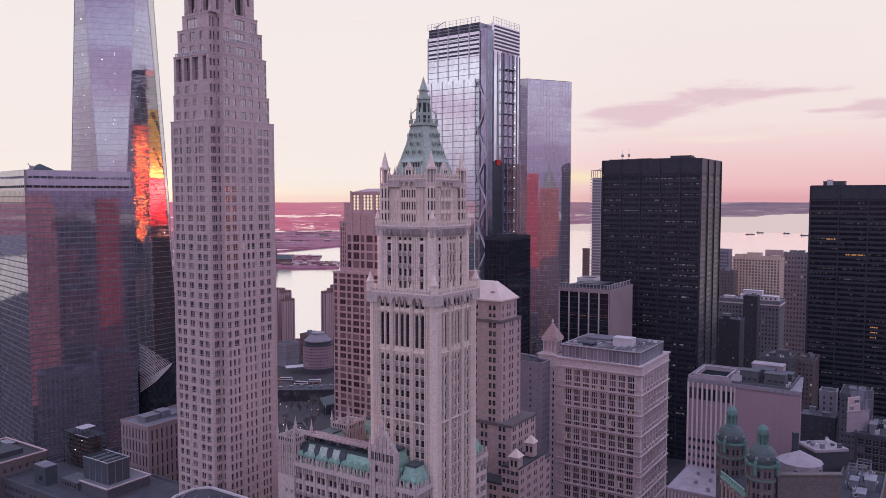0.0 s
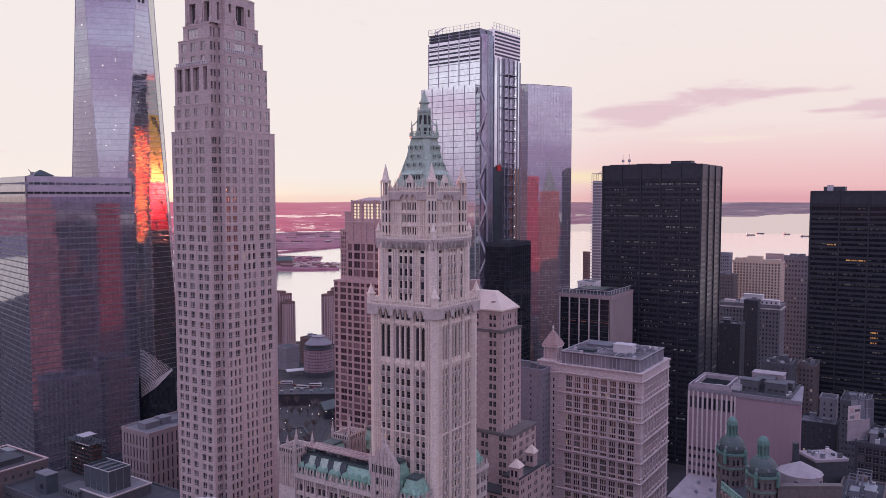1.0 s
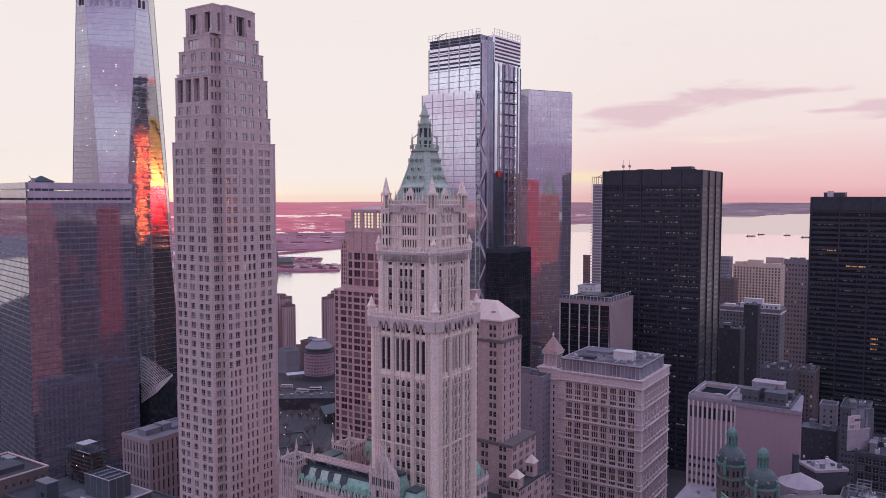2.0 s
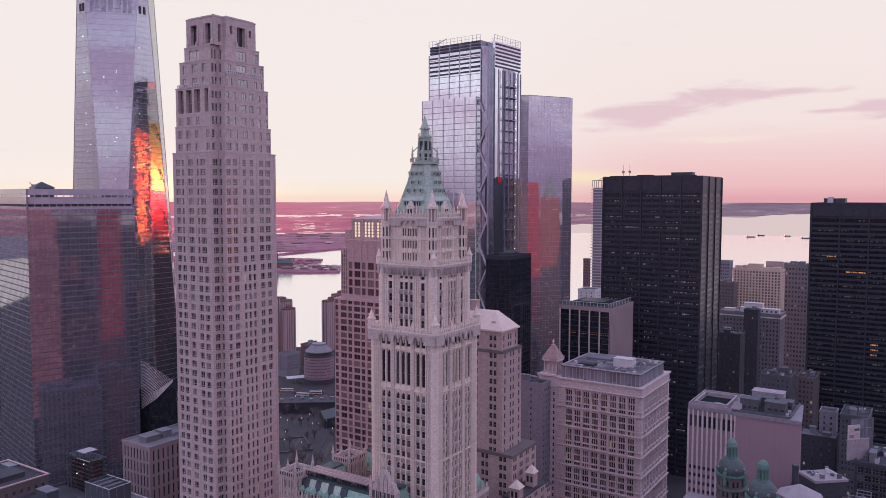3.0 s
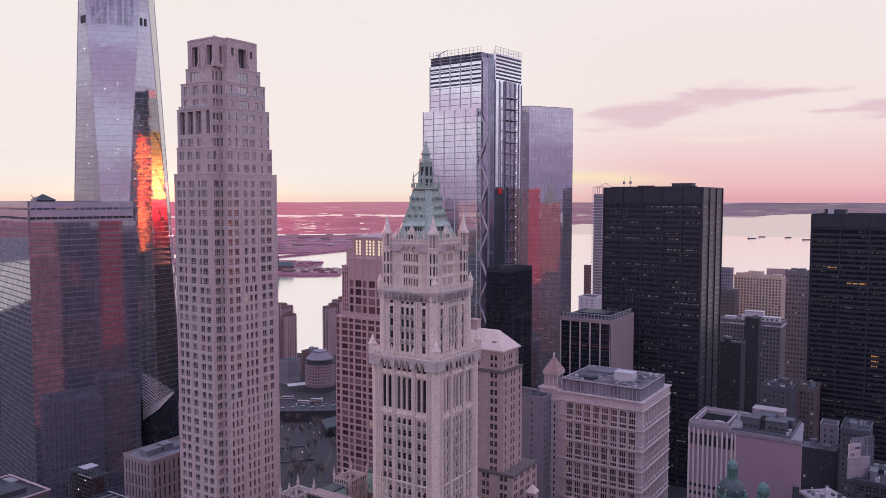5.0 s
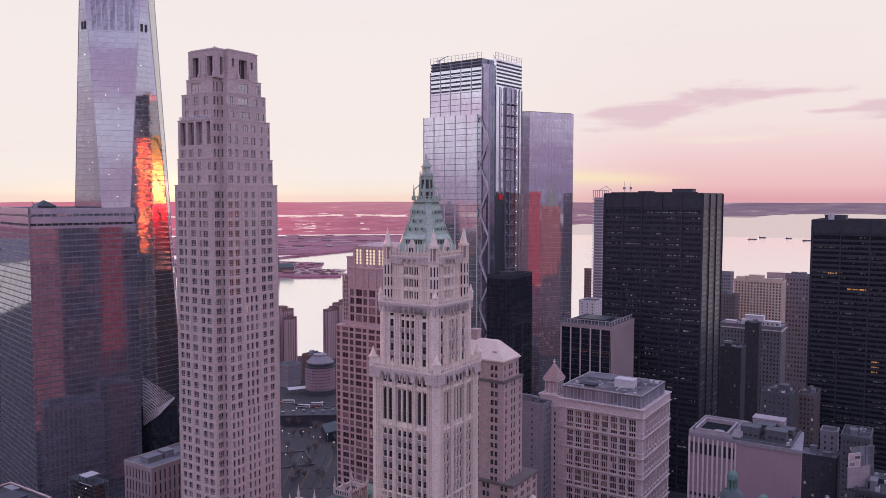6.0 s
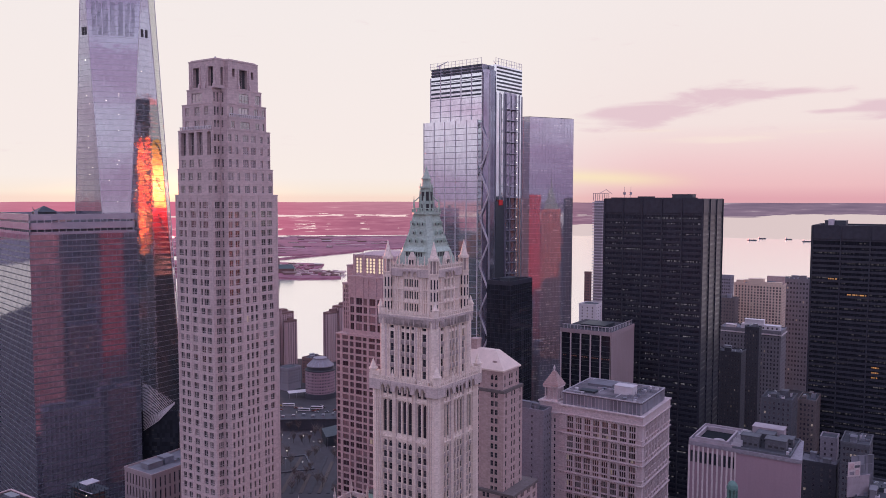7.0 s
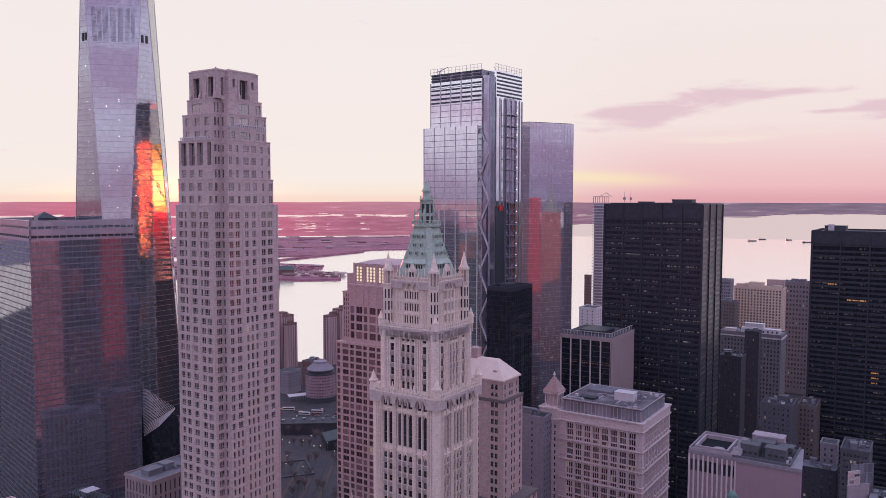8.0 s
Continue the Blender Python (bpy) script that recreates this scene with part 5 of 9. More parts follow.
def gothic_tower():
    S, dz = 26.0, -GROUND
    root = thing("gothic_skyscraper", -2.9, 251.0, GROUND, 57, "cream terracotta gothic skyscraper with green copper pyramid roof", "skyscraper")
    F = Facades(root, M_PANE, M_FRAME, M_TERRA)
    frac = ((0.150, 0.212), (0.236, 0.298), (0.384, 0.446), (0.469, 0.531), (0.554, 0.616), (0.702, 0.764), (0.788, 0.850))
    frac_mid = ((0.163, 0.232), (0.378, 0.436), (0.471, 0.529), (0.564, 0.622), (0.768, 0.837))
    cols = lambda i, L: [(a * L, b * L) for a, b in frac]
    up = lambda rows: [(a + dz, b + dz) for a, b in rows]
    ring = lambda e: rect(e, e, S - e, S - e)
    shaft_rows = floors(6, 147.5, 4.02, 2.35, 0.8)
    for z0, z1, arched in ((GROUND, 119.6, False), (119.6, 123.6, True), (123.6, 143.7, False), (143.7, 148.2, True)):
        F.ring(ring(0), z0 + dz, z1 + dz, cols, up([r for r in shaft_rows if z0 < r[0] < z1]), rec=0.55, lights=1, arch=arched)
    F.ring(ring(0), 148.2 + dz, 161.8 + dz, cols, up([(149.4, 160.8)]), rec=0.6, lights=1, transom=0.33, arch=True)
    F.ring(ring(0), 161.8 + dz, 168.0 + dz, cols, up([(162.6, 165.3)]), rec=0.5, lights=1, arch=True)
    F.ring(ring(1.9), 168.0 + dz, 190.0 + dz, lambda i, L: [(a * L, b * L) for a, b in frac_mid], up([(168.9, 171.5), (173.1, 175.7), (177.3, 179.9), (181.5, 184.1), (185.2, 187.4)]), rec=0.5, lights=1)
    F.ring(ring(3.9), 190.0 + dz, 207.0 + dz, lambda i, L: [(L * (c + d) - 0.32, L * (c + d) + 0.32) for c in (0.383, 0.5, 0.617) for d in (-0.026, 0.026)], up([(191.2, 193.8), (195.4, 198.0), (199.5, 202.1)]), rec=0.45, lights=1)
    F.done(M_TERRA)
    F.windows(330, 0.012, 11)
    walls = [(rect(e, e, S - e, S - e), e) for e in (0, 1.9, 4.3)]
    # upright ribs
    for e, z0, z1, us, w, d in ((0, 40, 168.3, (0.022, 0.048, 0.075, 0.102, 0.13, 0.322, 0.341, 0.36, 0.64, 0.659, 0.678, 0.87, 0.898, 0.925, 0.952, 0.978), 0.40, 0.8), (1.9, 168, 190, (0.04, 0.12, 0.272, 0.31, 0.36, 0.64, 0.69, 0.728, 0.88, 0.92, 0.96), 0.42, 0.55), (3.9, 190, 207, (0.16, 0.2, 0.24, 0.32, 0.4415, 0.5585, 0.68, 0.76, 0.8, 0.84), 0.36, 0.34)):
        me = Geo()
        me.prism([(-w / 2, 0.05), (-w / 2, -d * 0.6), (-w * 0.2, -d), (w * 0.2, -d), (w / 2, -d * 0.6), (w / 2, 0.05)], z0 + dz, z1 + dz)
        me = mesh_of("rib", me, M_TERRA)
        r4 = ring(e)
        for i in range(4):
            p, q = Vector(r4[i]), Vector(r4[(i + 1) % 4])
            for u in us:
                c = p.lerp(q, u)
                shared("rib", me, root, c.x, c.y, 0, math.atan2((q - p).y, (q - p).x))
    # broad piers between the groups of windows, toned darker as shade between their ribs
    for e, z0, z1, d, kinds in ((0, 40, 168.2, 0.45, ((3.2, (0.066, 0.934)), (1.75, (0.341, 0.659)))), (1.9, 168, 186.4, 0.28, ((2.6, (0.07, 0.93)), (1.5, (0.336, 0.664))))):
        r4 = ring(e)
        for w, us in kinds:
            me = Geo()
            me.prism([(-w / 2, 0.02), (-w / 2 + 0.12, -d), (w / 2 - 0.12, -d), (w / 2, 0.02)], z0 + dz, z1 + dz)
            me = mesh_of("pier", me, M_TERRA_WING)
            for i in (0, 3):
                p, q = Vector(r4[i]), Vector(r4[(i + 1) % 4])
                for u in us:
                    c = p.lerp(q, u)
                    shared("pier", me, root, c.x, c.y, 0, math.atan2((q - p).y, (q - p).x))
    # string courses with small brackets
    for e, z, h, d in ((0, 147.7, 0.35, 0.5), (0, 161.4, 0.35, 0.5), (0, 124.2, 0.3, 0.5), (1.9, 186.2, 0.5, 0.4), (3.9, 198.4, 0.4, 0.3), (3.9, 194.2, 0.4, 0.3)):
        g = Geo()
        g.prism(rect(e - d, e - d, S - e + d, S - e + d), z + dz, z + h + dz)
        part("string_course", g, M_TERRA, root)
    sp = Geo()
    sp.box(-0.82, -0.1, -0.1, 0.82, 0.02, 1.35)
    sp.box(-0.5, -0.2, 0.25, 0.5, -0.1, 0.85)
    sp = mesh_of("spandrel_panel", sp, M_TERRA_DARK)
    r4 = ring(0)
    for i in (0, 3):
        p, q = Vector(r4[i]), Vector(r4[(i + 1) % 4])
        for a, b in frac:
            c = p.lerp(q, (a + b) / 2)
            for z0, z1 in shaft_rows[-17:]:
                shared("spandrel_panel", sp, root, c.x, c.y, z0 - 1.45 + dz, math.atan2((q - p).y, (q - p).x))
    r4 = ring(1.9)
    for i in (0, 3):
        p, q = Vector(r4[i]), Vector(r4[(i + 1) % 4])
        for a, b in frac_mid:
            c = p.lerp(q, (a + b) / 2)
            for z0 in (173.1, 177.3, 181.5):
                shared("spandrel_panel", sp, root, c.x, c.y, z0 - 1.42 + dz, math.atan2((q - p).y, (q - p).x))
    # slim shafts between the windows of each group
    for e, z0, z1, us in ((0, 40, 163.5, (0.224, 0.4575, 0.5425, 0.776)), (1.9, 168, 186.2, (0.4535, 0.5465))):
        me = Geo()
        me.prism([(-0.16, 0.05), (-0.16, -0.34), (0.16, -0.34), (0.16, 0.05)], z0 + dz, z1 + dz)
        me = mesh_of("shaft", me, M_TERRA)
        r4 = ring(e)
        for i in (0, 3):
            p, q = Vector(r4[i]), Vector(r4[(i + 1) % 4])
            for u in us:
                c = p.lerp(q, u)
                shared("shaft", me, root, c.x, c.y, 0, math.atan2((q - p).y, (q - p).x))
    # corner buttresses that carry the turrets
    for e, z0, z1, w in ((0.0, 40, 170.0, 1.5), (1.9, 168, 192.0, 1.5)):
        me = Geo()
        me.prism(disc(0, 0, w, 8, 0.39), z0 + dz, z1 + dz)
        me = mesh_of("corner_buttress", me, M_TERRA)
        for x in (e + 0.7, S - e - 0.7):
            for y in (e + 0.7, S - e - 0.7):
                shared("corner_buttress", me, root, x, y)
    # bracketed canopies: a band of pointed hoods under each terrace
    def canopy(e, z, columns, half, out, tall):
        """An overhanging band whose lower edge is cut into pointed arches over the windows."""
        L = S - 2 * e + 2 * out
        for i in range(4):
            edge = [(0.0, tall), (0.0, 0.0)]
            for c in columns:
                u = out + (S - 2 * e) * c
                edge += [(u - half, 0.0), (u - half, tall * 0.34), (u - half * 0.6, tall * 0.52), (u, tall * 0.72), (u + half * 0.6, tall * 0.52), (u + half, tall * 0.34), (u + half, 0.0)]
            edge += [(L, 0.0), (L, tall)]
            k = len(edge)
            g = Geo()
            g.v = [(x, y, zz) for y in (0.0, 0.3) for x, zz in edge]
            g.f = [tuple(range(k)), tuple(range(2 * k - 1, k - 1, -1))] + [((j + 1) % k, j, k + j, k + (j + 1) % k) for j in range(k)]
            g.m = [0] * len(g.f)
            # fine ribs and a moulding on the face of the band
            for c in columns:
                u = out + (S - 2 * e) * c
                for du in (-half - 0.1, half + 0.1):
                    g.box(u + du - 0.09, -0.16, 0.0, u + du + 0.09, 0.0, tall)
            g.box(0, -0.14, tall * 0.78, L, 0.0, tall * 0.86)
            q = rect(e - out, e - out, S - e + out, S - e + out)
            p0, p1 = Vector(q[i]), Vector(q[(i + 1) % 4])
            band = part("canopy_band", g, M_TERRA_WING, root)
            band.location, band.rotation_euler = (p0.x, p0.y, z + dz), (0, 0, math.atan2((p1 - p0).y, (p1 - p0).x))
        g = Geo()
        g.prism(rect(e - out, e - out, S - e + out, S - e + out), z + tall + dz, z + tall + 0.4 + dz)
        deck = part("terrace_floor", g, M_TERRA, root)
        b = Geo()
        b.box(-0.2, -0.14, 0, 0.2, 0.14, 1.35)
        b.prism(disc(0, 0, 0.22, 6), 1.35, 2.0, 0, disc(0, 0, 0.03, 6))
        b = mesh_of("baluster", b, M_TERRA)
        rr = rect(e - out + 0.15, e - out + 0.15, S - e + out - 0.15, S - e + out - 0.15)
        for i in range(4):
            p, q = Vector(rr[i]), Vector(rr[(i + 1) % 4])
            m = int((q - p).length / 1.25)
            for j in range(m):
                c = p.lerp(q, j / m)
                shared("baluster", b, deck, c.x, c.y, z + tall + 0.4 + dz, math.atan2((q - p).y, (q - p).x))
        g = Geo()
        for i in range(4):
            p, q = rr[i], rr[(i + 1) % 4]
            g.along(p, q, 0, (Vector(q) - Vector(p)).length, z + tall + 1.3 + dz, z + tall + 1.55 + dz, -0.12, 0.12)
        part("parapet_rail", g, M_TERRA, deck)

    mids = lambda fr: [(a + b) / 2 for a, b in fr]
    canopy(0, 163.9, mids(frac), 0.92, 1.25, 3.6)
    canopy(1.9, 186.6, [0.06, 0.13] + mids(frac_mid) + [0.87, 0.94], 0.85, 0.8, 3.2)
    canopy(3.9, 203.0, [0.383, 0.5, 0.617], 0.9, 0.8, 2.6)
    for e, z, r, h in ((-0.2, 167.5, 1.35, 7.0), (1.7, 189.8, 1.0, 5.5)):
        for x in (e, S - e):
            for y in (e, S - e):
                g = Geo()
                pinnacle(g, x, y, z + dz, r, h)
                part("corner_pinnacle", g, M_TERRA, root)
    for u in (0.34, 0.66):
        for i in range(4):
            p, q = Vector(ring(-0.9)[i]), Vector(ring(-0.9)[(i + 1) % 4])
            g = Geo()
            c = p.lerp(q, u)
            pinnacle(g, c.x, c.y, 167.6 + dz, 0.45, 4.0)
            part("pinnacle", g, M_TERRA, root)
    # corner turrets
    rib_t = Geo()
    rib_t.tube((0, 0, 189 + dz), (0, 0, 209.8 + dz), 0.2, 0.18, 5)
    rib_t = mesh_of("turret_rib", rib_t, M_TERRA)
    for x in (3.5, S - 3.5):
        for y in (3.5, S - 3.5):
            g = Geo()
            g.prism(disc(x, y, 1.6, 8, 0.39), 188 + dz, 204.5 + dz)
            shaft = part("turret", g, M_TERRA, root)
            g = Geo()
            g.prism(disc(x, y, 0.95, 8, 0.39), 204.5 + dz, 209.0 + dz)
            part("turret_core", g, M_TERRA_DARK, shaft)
            g = Geo()
            g.prism(disc(x, y, 1.75, 8, 0.39), 203.6 + dz, 204.4 + dz, 0, disc(x, y, 2.0, 8, 0.39))
            part("turret_collar", g, M_TERRA, shaft)
            g = Geo()
            g.prism(disc(x, y, 1.95, 8, 0.39), 208.8 + dz, 209.6 + dz)
            g.prism(disc(x, y, 1.45, 8, 0.39), 209.6 + dz, 215.2 + dz, 0, disc(x, y, 0.06, 8, 0.39))
            part("turret_spire", g, M_TERRA, shaft)
            g, oct_ = Geo(), disc(x, y, 1.6, 8, 0.39)
            for k in range(8):
                side_len = (Vector(oct_[(k + 1) % 8]) - Vector(oct_[k])).length
                for za, zb in ((190.6, 194.2), (195.4, 198.4), (199.4, 202.6)):
                    g.along(oct_[k], oct_[(k + 1) % 8], side_len * 0.3, side_len * 0.7, za + dz, zb + dz, -0.05, 0.03)
            part("slit_windows", g, M_PANE, shaft, kind="stuff")
            for k in range(8):
                a = 0.39 + k * math.tau / 8
                shared("turret_rib", rib_t, shaft, x + 1.62 * math.cos(a), y + 1.62 * math.sin(a))
    # copper pyramid: eight-sided with a slight flare
    c = S / 2

    def octo(h, k):
        """A square of half side h with its corners cut by k."""
        return [(c + a * h, c + b * h) for a, b in ((-1 + k, -1), (1 - k, -1), (1, -1 + k), (1, 1 - k), (1 - k, 1), (-1 + k, 1), (-1, 1 - k), (-1, -1 + k))]
    g = Geo()
    for z0, z1, h0, h1, k0, k1 in ((205.5, 208.5, 8.3, 7.6, 0.16, 0.18), (208.5, 212.5, 7.6, 6.5, 0.18, 0.22), (212.5, 218.0, 6.1, 4.8, 0.24, 0.3), (218.0, 224.2, 4.8, 3.7, 0.3, 0.4)):
        g.prism(octo(h0, k0), z0 + dz, z1 + dz, 0, octo(h1, k1))
    pyr = part("pyramid_roof", g, M_SAGE, root, "green copper pyramid roof")
    # rolled hips on the copper
    prof = ((205.5, 8.3, 0.16), (208.5, 7.6, 0.18), (212.5, 6.3, 0.23), (218.0, 4.8, 0.3), (224.2, 3.7, 0.4))
    for k in range(8):
        g = Geo()
        for (z0, h0, k0), (z1, h1, k1) in zip(prof, prof[1:]):
            a, b = octo(h0, k0)[k], octo(h1, k1)[k]
            g.tube((*a, z0 + dz), (*b, z1 + dz), 0.16, 0.16, 4)
        part("hip_roll", g, M_SAGE, pyr)
    # dormers
    dm = Geo()
    dm.box(-0.36, -0.7, 0, 0.36, 0.5, 0.9, 0)
    dm.box(-0.22, -0.74, 0.12, 0.22, -0.69, 0.8, 1)
    dm.prism([(-0.5, -0.8), (0.5, -0.8), (0.5, 0.6), (-0.5, 0.6)], 0.9, 1.5, 0, [(-0.02, -0.8), (0.02, -0.8), (0.02, 0.9), (-0.02, 0.9)])
    dm = mesh_of("dormer", dm, [M_SAGE, M_DARK_GAP])
    big = Geo()
    big.box(-3.9, -0.5, 0, 3.9, 0.8, 2.3, 0)
    for k in range(7):
        big.box(-3.4 + 1.0 * k, -0.55, 0.3, -2.8 + 1.0 * k, -0.49, 2.0, 1)
    big.prism([(-4.5, -1.0), (4.5, -1.0), (4.5, 1.5), (-4.5, 1.5)], 2.3, 3.8, 0, [(-3.4, 0.7), (3.4, 0.7), (3.4, 1.6), (-3.4, 1.6)])
    big = mesh_of("long_dormer", big, [M_SAGE, M_DARK_GAP])
    gab = Geo()
    gab.box(-1.3, -0.5, 0, 1.3, 0.6, 3.2, 0)
    gab.prism([(-1.5, -0.6), (1.5, -0.6), (1.5, 0.7), (-1.5, 0.7)], 3.2, 5.6, 0, [(-0.05, -0.6), (0.05, -0.6), (0.05, 0.7), (-0.05, 0.7)])
    for k in (-1, 1):
        gab.box(k * 0.55 - 0.35, -0.56, 0.5, k * 0.55 + 0.35, -0.49, 2.9, 1)
    gab = mesh_of("gabled_dormer", gab, [M_TERRA, M_DARK_GAP])
    fin = Geo()
    pinnacle(fin, 0, 0, 0, 0.26, 4.4)
    fin = mesh_of("finial", fin, M_TERRA)
    for i in range(4):
        a = i * math.pi / 2
        out = Vector((math.sin(a), -math.cos(a)))
        t = Vector((math.cos(a), math.sin(a)))
        q = Vector((c, c)) + out * 8.5
        shared("gabled_dormer", gab, root, q.x, q.y, 205.8 + dz, a)
        for u in (-5.2, -2.6, 2.6, 5.2):
            q = Vector((c, c)) + out * 8.7 + t * u
            shared("finial", fin, root, q.x, q.y, 205.9 + dz, a)
        q = Vector((c, c)) + out * 6.7
        shared("long_dormer", big, pyr, q.x, q.y, 209.2 + dz, a)
        for z, h, us in ((214.4, 5.7, (-2.6, 0.0, 2.6)), (217.2, 5.05, (-1.4, 1.4)), (220.2, 4.5, (-2.0, 0.0, 2.0))):
            for u in us:
                q = Vector((c, c)) + out * h + t * u
                shared("dormer", dm, pyr, q.x, q.y, z + dz, a)
    # lantern and spire
    g = Geo()
    g.prism(disc(c, c, 5.1, 8, 0.39), 224.0 + dz, 224.7 + dz)
    for k in range(24):
        a = k * math.tau / 24
        g.box(c + 4.9 * math.cos(a) - 0.12, c + 4.9 * math.sin(a) - 0.12, 224.7 + dz, c + 4.9 * math.cos(a) + 0.12, c + 4.9 * math.sin(a) + 0.12, 226.0 + dz)
    for k in range(8):
        a, b = 0.39 + k * math.tau / 8, 0.39 + (k + 1) * math.tau / 8
        g.tube((c + 4.9 * math.cos(a), c + 4.9 * math.sin(a), 226.1 + dz), (c + 4.9 * math.cos(b), c + 4.9 * math.sin(b), 226.1 + dz), 0.14, 0.14, 4)
        if k % 2 == 0:
            pinnacle(g, c + 4.4 * math.cos(a), c + 4.4 * math.sin(a), 224.7 + dz, 0.34, 5.6)
            g.tube((c + 4.4 * math.cos(a), c + 4.4 * math.sin(a), 228.2 + dz), (c + 2.4 * math.cos(a), c + 2.4 * math.sin(a), 230.0 + dz), 0.2, 0.2, 4)
    part("lantern_gallery", g, M_SAGE, root)
    g = Geo()
    g.prism(disc(c, c, 2.5, 8, 0.39), 224.5 + dz, 233.0 + dz, 0, disc(c, c, 2.05, 8, 0.39))
    g.prism(disc(c, c, 2.5, 8, 0.39), 233.0 + dz, 233.6 + dz)
    g.prism(disc(c, c, 1.7, 8, 0.39), 233.6 + dz, 236.0 + dz, 0, disc(c, c, 1.4, 8, 0.39))
    g.prism(disc(c, c, 1.9, 8, 0.39), 236.0 + dz, 236.4 + dz)
    g.prism(disc(c, c, 1.5, 8, 0.39), 236.4 + dz, 240.9 + dz, 0, disc(c, c, 0.05, 8, 0.39))
    g.prism(disc(c, c, 0.35, 6), 239.0 + dz, 239.5 + dz)
    for k in range(8):
        a = k * math.tau / 8
        x, y = c + 2.2 * math.cos(a), c + 2.2 * math.sin(a)
        s = Vector((-math.sin(a), math.cos(a)))
        o = Vector((math.cos(a), math.sin(a)))
        for z0, z1 in ((225.3, 227.6), (228.7, 231.8)):
            p = Vector((c, c)) + o * (2.34 - (z0 - 224.5) * 0.05) - s * 0.48
            q = Vector((c, c)) + o * (2.34 - (z0 - 224.5) * 0.05) + s * 0.48
            g.along(p, q, 0, 0.96, z0 + dz, z1 + dz, -0.2, 0.02, 1)
        b = 0.39 + a
        g.tube((c + 2.6 * math.cos(b), c + 2.6 * math.sin(b), 224.7 + dz), (c + 2.15 * math.cos(b), c + 2.15 * math.sin(b), 234.6 + dz), 0.22, 0.1, 4)
    part("lantern", g, [M_SAGE, M_DARK_GAP], root, "green copper lantern and spire")

    # ---- lower wings ----
    base = root
    F = Facades(base, M_PANE, M_FRAME, M_TERRA_WING)
    top = 104.4

    def bays(L, step=5.4):
        n = max(1, round(L / step))
        out = []
        for i in range(n):
            u = L * (i + 0.5) / n
            out += [(u - 1.85, u - 0.22), (u + 0.22, u + 1.85)]
        return out
    rows = up(floors(6, top - 2, 4.05, 2.5, 0.8))
    for ring4 in (rect(-10, 0.6, -0.02, 60), rect(S + 0.02, 0.6, S + 10, 60), rect(-0.02, 46, S + 0.02, 60)):
        F.ring(ring4, 0, top + dz, lambda i, L: bays(L), rows, rec=0.8, lights=1, arch=False)
    # gabled bay and the end pavilions on the street side
    F.ring(rect(-10.9, 8.0, -8.6, 18.4), 60 + dz, 116.5 + dz, lambda i, L: [(18.4 - b, 18.4 - a) for a, b in ((15.0, 16.3), (12.9, 14.0), (11.1, 12.4), (9.8, 10.55), (8.4, 9.3))] if i == 3 else (), up([(99.4, 101.9), (104.5, 107.0), (109.0, 111.5)]), rec=0.4, lights=1, arch=True, near=(3,))
    for ring4 in (rect(-10.7, 53.0, -1.5, 61.0), rect(12.0, 47.0, 22.0, 55.0)):
        F.ring(ring4, 60 + dz, 112.0 + dz, lambda i, L: spaced(L, 4, 0.8, 0.6, L - 0.6), up([(103.6, 106.4), (108.0, 111.0)]), rec=0.4, lights=1, arch=True)
    F.done(M_TERRA_WING)
    F.windows(180, 0.02, 12)
    g = Geo()
    g.prism([(-10.9, 8.0), (-10.9, 18.4), (-9.0, 18.4), (-9.0, 8.0)][::-1], 116.5 + dz, 123.0 + dz, 0, [(-10.9, 13.1), (-10.9, 13.3), (-9.0, 13.3), (-9.0, 13.1)][::-1])
    part("gable", g, M_TERRA_WING, base)
    for y, h in ((8.0, 9), (10.6, 7), (13.2, 9.5), (15.8, 7), (18.4, 9)):
        g = Geo()
        pinnacle(g, -10.9, y, (112 if y in (8.0, 18.4) else 116.5 if y != 13.2 else 120) + dz, 0.6, h)
        part("pinnacle", g, M_TERRA_WING, base)
    # mansard roofs
    def mansard(x0, y0, x1, y1, z0, h, cut, n_long, side):
        g = Geo()
        g.prism(rect(x0, y0, x1, y1), z0 + dz, z0 + h * 0.9 + dz, 0, rect(x0 + cut, y0 + cut * 0.6, x1 - cut, y1 - cut * 0.6))
        part("mansard_roof", g, M_COPPER, base, "green copper mansard roof")
        g = Geo()
        g.prism(rect(x0 + cut, y0 + cut * 0.6, x1 - cut, y1 - cut * 0.6), z0 + h * 0.9 + dz, z0 + h + dz)
        part("flat_roof", g, M_COPPER_DARK, base)
        d = Geo()
        d.box(-0.7, -0.5, 0, 0.7, 2.0, 2.0, 0)
        d.box(-0.8, -0.62, -0.1, -0.5, -0.48, 2.1, 2)
        d.box(0.5, -0.62, -0.1, 0.8, -0.48, 2.1, 2)
        d.box(-0.45, -0.56, 0.3, 0.45, -0.49, 1.7, 1)
        d.prism([(-1.0, -0.7), (1.0, -0.7), (1.0, 2.2), (-1.0, 2.2)], 2.0, 3.6, 0, [(-0.03, -0.7), (0.03, -0.7), (0.03, 2.8), (-0.03, 2.8)])
        d = mesh_of("roof_dormer", d, [M_COPPER, M_DARK_GAP, M_TERRA])
        for k in range(n_long):
            y = y0 + (y1 - y0) * (k + 0.5) / n_long
            shared("roof_dormer", d, base, x0 + 0.5, y, z0 + 1.3 + dz, -math.pi / 2)
        for k in range(2):
            shared("roof_dormer", d, base, x0 + (x1 - x0) * (k + 0.5) / 2, y0 + 0.6, z0 + 0.6 + dz, 0)
    mansard(-9.6, 18.6, -0.2, 52.9, top, 7.4, 3.2, 12, 0)
